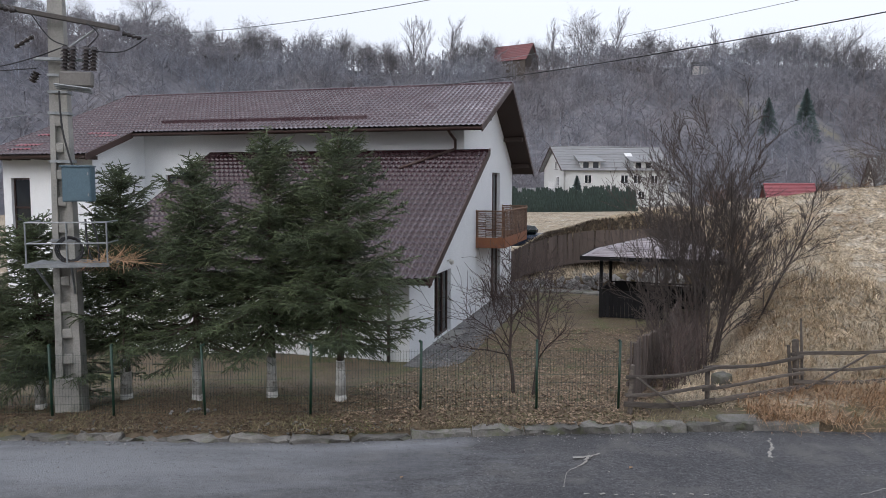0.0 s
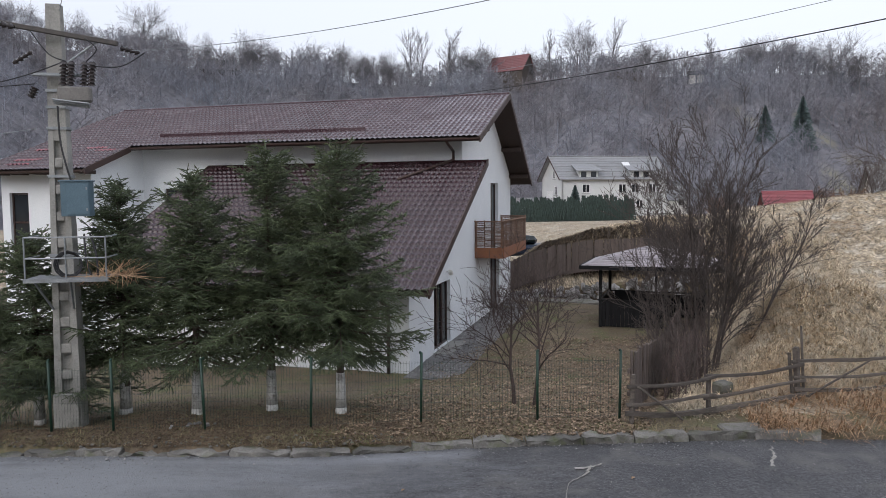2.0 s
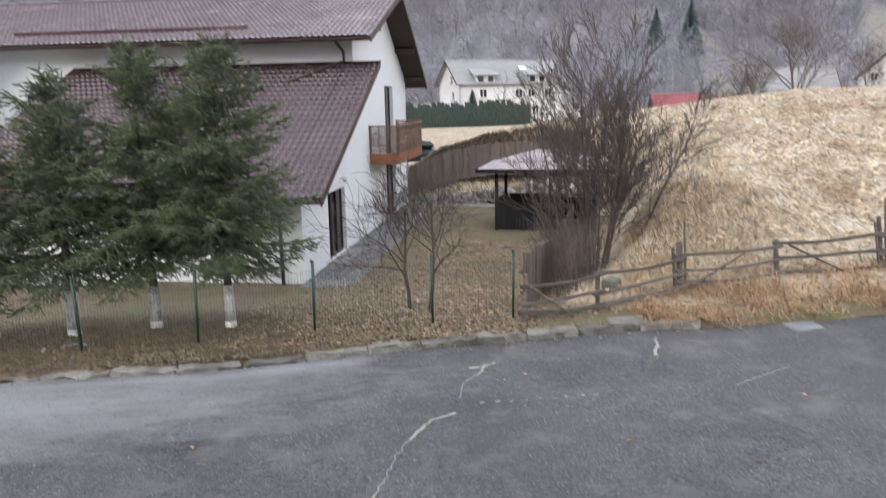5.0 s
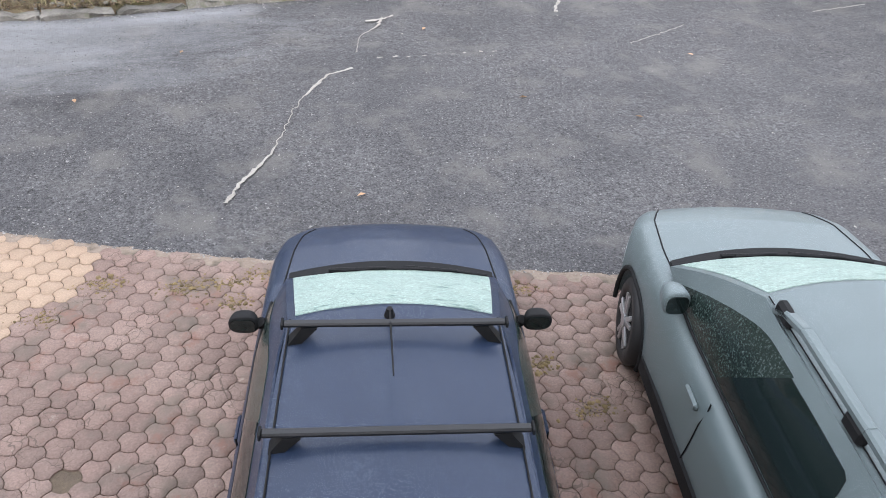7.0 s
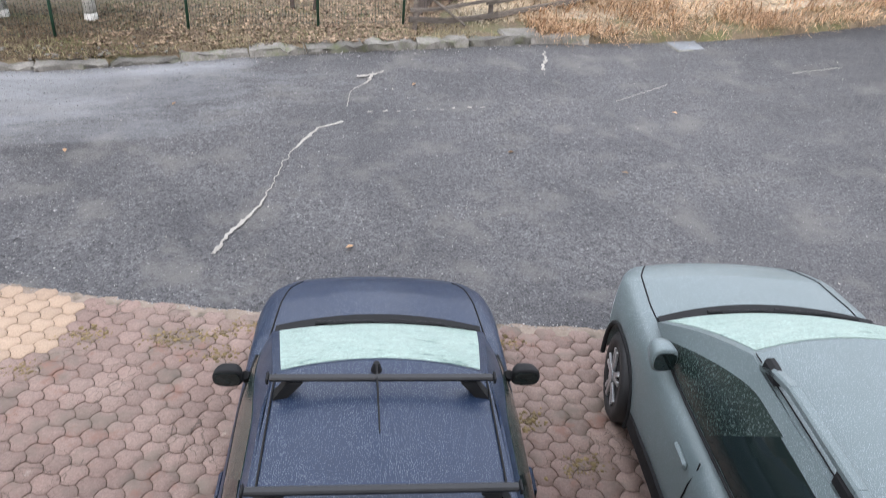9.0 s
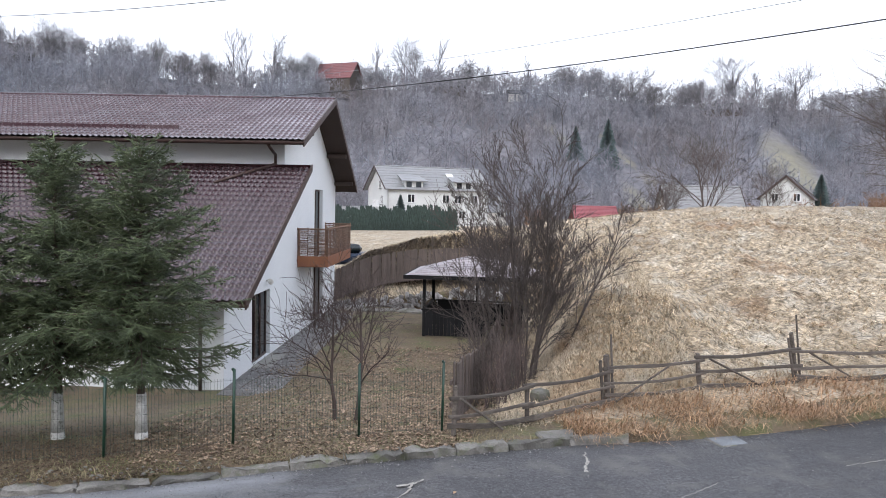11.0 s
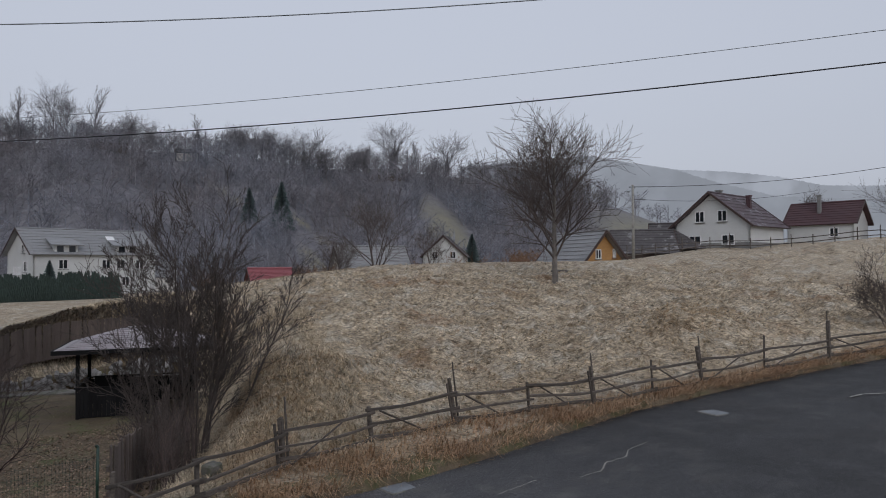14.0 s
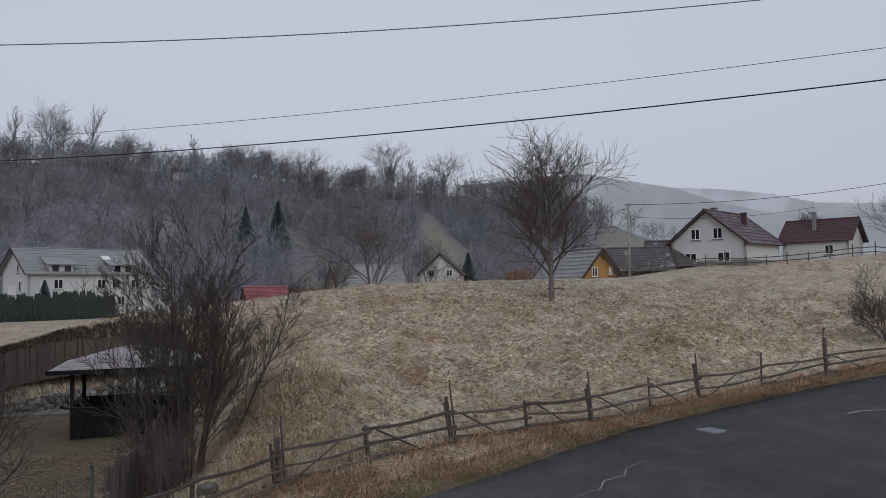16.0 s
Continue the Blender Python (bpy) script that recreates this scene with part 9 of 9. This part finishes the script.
# rust-coloured tussocks on the verge
n = 36000
x = g.uniform(5.6, 36, n)
t = g.beta(1.15, 1.5, n)
y = road_edge(x) + 0.03 + t * (fence_line(x) - road_edge(x) + 0.35)
cl = np.sin(x * 3.1 + 1.3 * np.sin(y * 2.0)) + np.sin(x * 1.27 + y * 4.0)
k = g.random(n) < 0.55 + 0.25 * cl
blades("verge_grass", x[k], y[k], 0.46, 0.007, 0.95, M["straw_orange"], "long rust-coloured dead grass along the road verge", 62, droop=0.8, heading=g.normal(-1.4, 1.0, k.sum()))
# matted straw over the meadow in combed tussocks, thinning with distance
def tussocks(n, per, near, far, az0, az1, seed):
    g = np.random.default_rng(seed)
    r = near + (far - near) * g.random(n) ** 1.6
    az = np.radians(g.uniform(az0, az1, n))
    x, y = r * np.sin(az), r * np.cos(az)
    k = (y > fence_line(x) - 0.1) & (x > bank_x(y) + 0.8)
    x, y = x[k], y[k]
    m = len(x)
    way = -2.2 + 0.5 * np.sin(0.35 * x + 0.2 * y) + g.normal(0, 0.9, m)
    i = np.repeat(np.arange(m), per)
    return x[i] + g.normal(0, 0.09, len(i)), y[i] + g.normal(0, 0.09, len(i)), way[i] + g.normal(0, 0.6, len(i))


x, y, a = tussocks(30000, 7, 13.5, 50, 14, 76, 81)
blades("meadow_grass", x, y, 0.18 + 0.08 * np.sin(7 * x + 2 * np.sin(3 * y)) * np.sin(8 * y + 2 * np.sin(2.6 * x)), 0.0085, 1.0, M["straw"], "matted frosty straw-coloured grass over the meadow", 63, droop=0.75, heading=a)
# longer shaggy grass on the bank
n = 42000
y = g.uniform(13.6, 31, n)
x = bank_x(y) + 0.5 + 4.6 * g.random(n) ** 1.2
blades("bank_grass", x, y, 0.42, 0.006, 1.0, M["straw"], "long shaggy straw grass hanging on the bank", 64, droop=0.9)
n = 9000
x = g.uniform(3, 13, n)
y = 40.4 - 0.36 * x + 2.2 * g.random(n)
blades("bank_turf", x, y, 0.40, 0.014, 0.9, M["straw"], "pale turf edge above the board fence", 65, droop=0.9)
# dark torn sods along the lip of the turf
n = 9000
x = g.uniform(2.4, 12.6, n)
y = 39.75 - 0.36 * x + 0.75 * g.random(n)
blades("turf_lip", x, y, 0.34, 0.022, 1.2, M["sod"], "dark brown torn sods along the turf edge", 75, droop=1.1, heading=g.normal(-1.9, 0.7, n))
# rust-coloured grass on the two humps
n = 12000
i = g.integers(0, 3, n)
x = np.array([9.3, 25.3, 8.2])[i] + np.array([1.3, 2.6, 0.8])[i] * g.normal(0, 0.75, n)
y = np.array([18.3, 16.2, 16.6])[i] + np.array([1.0, 1.1, 1.1])[i] * g.normal(0, 0.75, n)
k = y > fence_line(x) + 0.3
blades("hump_grass", x[k], y[k], 0.22, 0.0075, 1.0, M["straw_hump"], "rust-coloured dead grass on the meadow humps", 71, droop=0.8)
# short lawn tufts and weeds by the kerb
n = 20000
x = g.uniform(-10, 3.6, n)
y = road_edge(x) + 0.15 + g.random(n) ** 1.3 * 9
k = (y < 21 + 0.27 * (-x)) & (x < bank_x(y))
blades("lawn_grass", x[k], y[k], 0.10, 0.005, 0.8, M["lawn"], "short winter lawn, brown and dull green", 66)
n = 26000
y = g.uniform(14, 33, n)
x = g.uniform(-0.5, 9, n)
k = (x < bank_x(y) - 0.2) & (x > -0.6 + (y - 20) * 0.27 + 0.6)
blades("lawn_grass", x[k], y[k], 0.10, 0.007, 0.9, M["lawn"], "short winter lawn, brown and dull green", 67)
n = 3200
x = g.uniform(-10, 5.5, n)
y = road_edge(x) + 0.12 + np.abs(g.normal(0, 0.35, n))
k = g.random(n) < 0.5 + 0.5 * np.sin(x * 1.9 + 0.6)
blades("kerb_grass", x[k], y[k], 0.20, 0.005, 0.8, M["lawn"], "tufts of dead grass over the kerb", 68, droop=0.9)


n = 14000
x = g.uniform(-9.5, 2.5, n)
y = road_edge(x) + 0.2 + np.abs(g.normal(0, 0.5, n))
k = g.random(n) < 0.15 + 0.85 * smooth01(1.6 * (np.sin(x * 1.1 + 4.2) + 0.5 * np.sin(x * 2.7 + y)) - 0.2)
blades("moss_cushions", x[k], y[k], 0.06, 0.008, 0.8, M["moss"], "olive moss cushions along the kerb", 74, droop=0.9)


def leaves(name, x, y, size, mat, label, seed, lift=0.012):
    """Curled fallen leaves: two triangles folded along the midrib."""
    g = np.random.default_rng(seed)
    n = len(x)
    z = ground_z(x, y) + lift
    a = g.uniform(0, 6.28, n)
    s = size * g.uniform(0.6, 1.4, n)
    d = np.stack([np.cos(a), np.sin(a), g.normal(0, 0.25, n)], 1) * s[:, None]
    w = np.stack([-np.sin(a), np.cos(a), np.zeros(n)], 1) * (s * 0.42)[:, None]
    up = np.zeros((n, 3))
    up[:, 2] = s * g.uniform(0.05, 0.4, n)
    p = np.stack([x, y, z], 1)
    v = np.stack([p - d * 0.5, p + w + up, p + d * 0.5, p - w + up], 1).reshape(-1, 3)
    b = np.arange(n)[:, None] * 4
    ob = np_mesh(name, v, np.concatenate([b + [0, 1, 2], b + [0, 2, 3]]), mat)
    return tagged(ob, label, "leaves", kind="stuff")


n = 30000
y = 12.3 + 13.5 * g.random(n) ** 1.4
x = g.uniform(-2, 8, n)
k = (x < bank_x(y) + 0.1) & (x > -1.5 + (y - 20) * 0.27 + 0.8) & (g.random(n) < 0.35 + 0.6 * smooth01((x - 0) / 3))
leaves("fallen_leaves", x[k], y[k], 0.068, M["leaf_litter"], "brown fallen leaves strewn over the lawn", 69)
n = 40000
x = g.uniform(-11, 4.2, n)
y = road_edge(x) + 0.12 + np.abs(g.normal(0, 1.5, n))
k = (g.random(n) < 1.0 - 0.75 * smooth01((x + 2.0) / 4.5)) & (x < bank_x(y) - 0.1)
x, y = x[k], y[k]
leaves("fallen_leaves", x, y, 0.036, M["needle_litter"], "brown fallen leaves and needles under the spruces", 70)


def stones():
    g = np.random.default_rng(71)
    V, F, base = [], [], 0
    ico = bmesh.new()
    bmesh.ops.create_icosphere(ico, subdivisions=1, radius=1)
    iv = np.array([v.co[:] for v in ico.verts])
    jf = np.array([[v.index for v in f.verts] for f in ico.faces])
    ico.free()
    for i in range(1500):
        u, v = g.uniform(-0.5, 17), -1.5 * g.random()
        p = HOUSE_M @ Vector((u, v, ZG + 0.17))
        s = g.uniform(0.015, 0.045)
        V.append(iv * s * g.uniform(0.7, 1.3, (len(iv), 1)) + p)
        F.append(jf + base)
        base += len(iv)
    ob = np_mesh("gravel_stones", np.concatenate(V), np.concatenate(F), M["gravel"])
    tagged(ob, "loose grey stones on the strip along the wall", "gravel", kind="stuff")


stones()


def cobbles():
    """Round white stones laid under the fence."""
    g = np.random.default_rng(72)
    for i in range(10):
        x, y = -4.9 + 0.07 * i + g.normal(0, 0.06) + (0.5 if i > 11 else 0), 12.75 + 0.02 * i + g.normal(0, 0.1)
        bm = bmesh.new()
        bmesh.ops.create_icosphere(bm, subdivisions=2, radius=g.uniform(0.025, 0.05))
        for v in bm.verts:
            v.co *= 1 + 0.2 * noise.noise(v.co * 14 + Vector((i, 0, 0)))
            v.co.z *= 0.7
        ob = part("pale_stone", bm, M["gravel"], None, "", True)
        ob.location = (x, y, gz(x, y) + 0.03)
        tagged(ob, "rounded pale stone on the soil below the fence", "stone", "stones below the fence")


cobbles()


def distant_car():
    e = thing("distant_car", (4.35, 41.0, gz(4.35, 41.0)), "blue-grey car parked behind the garden fence", "car", turn=15)
    bm = bmesh.new()
    box(bm, (0, 0, 0.62), (4.0, 1.7, 0.6), bevel=0.15)
    part("body", bm, M["paint_blue"], e)
    bm = bmesh.new()
    box(bm, (-0.2, 0, 1.15), (2.0, 1.5, 0.5), bevel=0.2)
    part("cabin", bm, M["car_glass"], e)
    for x in (-1.25, 1.25):
        for y in (-0.8, 0.8):
            bm = bmesh.new()
            rod(bm, (x, y - 0.09, 0.31), (x, y + 0.09, 0.31), 0.31, n=18)
            part("wheel", bm, M["black"], e)


distant_car()


def scatter_stones(name, x, y, z, size, mat, label, seed, flat=0.7):
    g = np.random.default_rng(seed)
    ico = bmesh.new()
    bmesh.ops.create_icosphere(ico, subdivisions=1, radius=1)
    iv = np.array([v.co[:] for v in ico.verts])
    jf = np.array([[v.index for v in f.verts] for f in ico.faces])
    ico.free()
    n, m = len(x), len(iv)
    s = size * g.lognormal(0, 0.45, n)
    v = iv[None] * g.uniform(0.7, 1.3, (n, m, 1)) * s[:, None, None] * np.array([1, 1, flat]) + np.stack([x, y, z], 1)[:, None]
    f = jf[None] + (np.arange(n) * m)[:, None, None]
    ob = np_mesh(name, v.reshape(-1, 3), f.reshape(-1, 3), mat)
    return tagged(ob, label, "gravel", kind="stuff")


# crumbling asphalt edge against the pavers, and grit on the road
n = 1800
x = g.uniform(-3.6, 4.6, n)
scatter_stones("edge_crumbs", x, drive_edge(x) + g.normal(0.0, 0.025, n), np.full(n, -0.008), 0.0045, M["gravel"], "pale crumbs along the broken asphalt edge", 91)
n = 900
x = g.uniform(-6, 12, n)
y = drive_edge(x) + (road_edge(x) - drive_edge(x)) * g.random(n)
scatter_stones("road_grit", x, y, rise(x) - 0.004, 0.0042, M["crackfill"], "scattered pale grit on the asphalt", 92)
n = 700
x = g.uniform(-12, 5.5, n)
y = road_edge(x) - np.abs(g.normal(0, 0.16, n))
scatter_stones("gutter_grit", x, y, rise(x) - 0.003, 0.009, M["gravel"], "grit and crumbs washed against the kerb", 93)
n = 220
x = g.uniform(-9, -0.6, n)
y = road_edge(x) + 0.1 + np.abs(g.normal(0, 0.3, n))
scatter_stones("kerb_rubble", x, y, ground_z(x, y) + 0.005, 0.022, M["kerb"], "broken kerb rubble in the soil", 94)
# moss and litter caught in the paver joints
n = 1500
cxs = np.array([(-1.15, 5.35), (-0.5, 5.2), (-0.15, 4.9), (1.9, 4.4), (2.1, 3.7), (2.25, 4.6), (-0.2, 5.15), (-1.6, 5.0), (2.4, 3.2), (0.1, 5.2)])
i = g.integers(0, len(cxs), n)
x, y = cxs[i, 0] + g.normal(0, 0.10, n), cxs[i, 1] + g.normal(0, 0.055, n)
k = y < drive_edge(x) - 0.05
scatter_stones("joint_litter", x[k], y[k], np.full(k.sum(), -0.002), 0.008, M["joint_moss"], "brown moss and litter between pavers", 95, 0.5)


# coarse chippings bare in the worn asphalt
def chippings(n, seed):
    g = np.random.default_rng(seed)
    x = g.uniform(-8, 20, n)
    y = drive_edge(x) + (road_edge(x) - drive_edge(x)) * g.random(n)
    k = (g.random(n) < np.clip(9 / np.hypot(x, y), 0.15, 1)) & (y > 3.5)
    x, y = x[k], y[k]
    n = len(x)
    z = rise(x) + 0.012 * np.sin(0.8 * x) * np.sin(0.9 * y) - 0.012
    s = 0.0075 * g.lognormal(0, 0.35, n)
    a = g.uniform(0, 6.28, n)
    v = [np.stack([x + s * np.cos(a + q), y + s * np.sin(a + q), z - 0.002], 1) for q in (0, 1.9, 3.9)]
    v.append(np.stack([x + s * 0.3 * np.cos(a), y, z + s * 0.7], 1))
    v = np.stack(v, 1).reshape(-1, 3)
    b = np.arange(n)[:, None] * 4
    ob = np_mesh("asphalt_chippings", v, np.concatenate([b + [0, 1, 3], b + [1, 2, 3], b + [2, 0, 3]]), M["chipping"])
    tagged(ob, "bare stone chippings in the worn asphalt", "gravel", kind="stuff")


M["chipping"] = material("stone_chipping", (0.13, 0.128, 0.125), (0.20, 0.195, 0.19), 0.8, 1.5, 60, 0.0, per_piece=0.8, world_pos=True)
chippings(80000, 97)

# beige mortar where the paving meets the asphalt
edging = sheet("paving_edge", np.linspace(-8, 9, 240), lambda x: drive_edge(x) - 0.16 + 0.012 * np.sin(x * 9), lambda x: drive_edge(x) + 0.015 + 0.012 * np.sin(x * 13 + 1) + 0.008 * np.sin(x * 31), 5, lambda x, y: -0.005 + 0.002 * np.sin(x * 23) + 0 * y, M["edge_mortar"])
tagged(edging, "beige mortar strip between paving and asphalt", "paving edge", kind="structure")


# a few orange leaves blown over the road
for k, (lx, ly) in enumerate(((3.62, 8.15), (2.9, 10.6), (-1.8, 8.9), (4.9, 7.4), (1.2, 6.3), (-0.6, 10.2), (6.6, 9.1))):
    bm = bmesh.new()
    pts = [bm.verts.new(p) for p in ((-0.05, 0, 0.004), (0, 0.028, 0.016), (0.055, 0, 0.006), (0, -0.026, 0.014))]
    bm.faces.new((pts[0], pts[1], pts[2]))
    bm.faces.new((pts[0], pts[2], pts[3]))
    bmesh.ops.solidify(bm, geom=bm.faces[:], thickness=0.002)
    ob = part("fallen_leaf", bm, M["straw_orange"])
    ob.matrix_world = pose(lx, ly, float(rise(lx)), 0, 0, 50 * k)
    tagged(ob, "curled orange-brown leaf lying on the asphalt", "leaf", "leaves on the road")


def concrete_block():
    x, y = 5.75, 14.5
    z = gz(x, y)
    bm = bmesh.new()
    box(bm, (0, 0, 0.12), (0.34, 0.28, 0.42), bevel=0.03)
    bmesh.ops.subdivide_edges(bm, edges=[e for e in bm.edges if e.calc_length() > 0.2], cuts=3, use_grid_fill=True)
    for v in bm.verts:
        v.co += 0.02 * Vector((noise.noise(v.co * 7), noise.noise(v.co * 7 + Vector((5, 0, 0))), noise.noise(v.co * 7 + Vector((0, 5, 0)))))
    ob = part("concrete_block", bm, M["kerb"])
    ob.matrix_world = pose(x, y, z, 2, -3, 25)
    tagged(ob, "old mossy concrete block at the foot of the bank", "block")


concrete_block()


def logs():
    for k, (dx, dy, L, a) in enumerate(((0.7, -0.4, 1.5, 30), (-0.5, -0.7, 1.1, -20), (0.2, -0.9, 0.9, 75))):
        x, y = 34.18 + dx, 31.53 + dy
        bm = bmesh.new()
        rod(bm, (-L / 2, 0, 0), (0, 0.05, 0.02), 0.06, 0.055, 8)
        rod(bm, (0, 0.05, 0.02), (L / 2, 0, 0.05), 0.055, 0.035, 8)
        ob = part("fallen_branch", bm, M["bark_pale"], None, "", True)
        ob.matrix_world = pose(x, y, gz(x, y) + 0.1, 0, 0, a)
        tagged(ob, "pale broken branch lying under the meadow tree", "branch", "branches under the tree")


logs()

# ---------------------------------------------------------------- pavers of the forecourt, piece by piece
build_pavers()
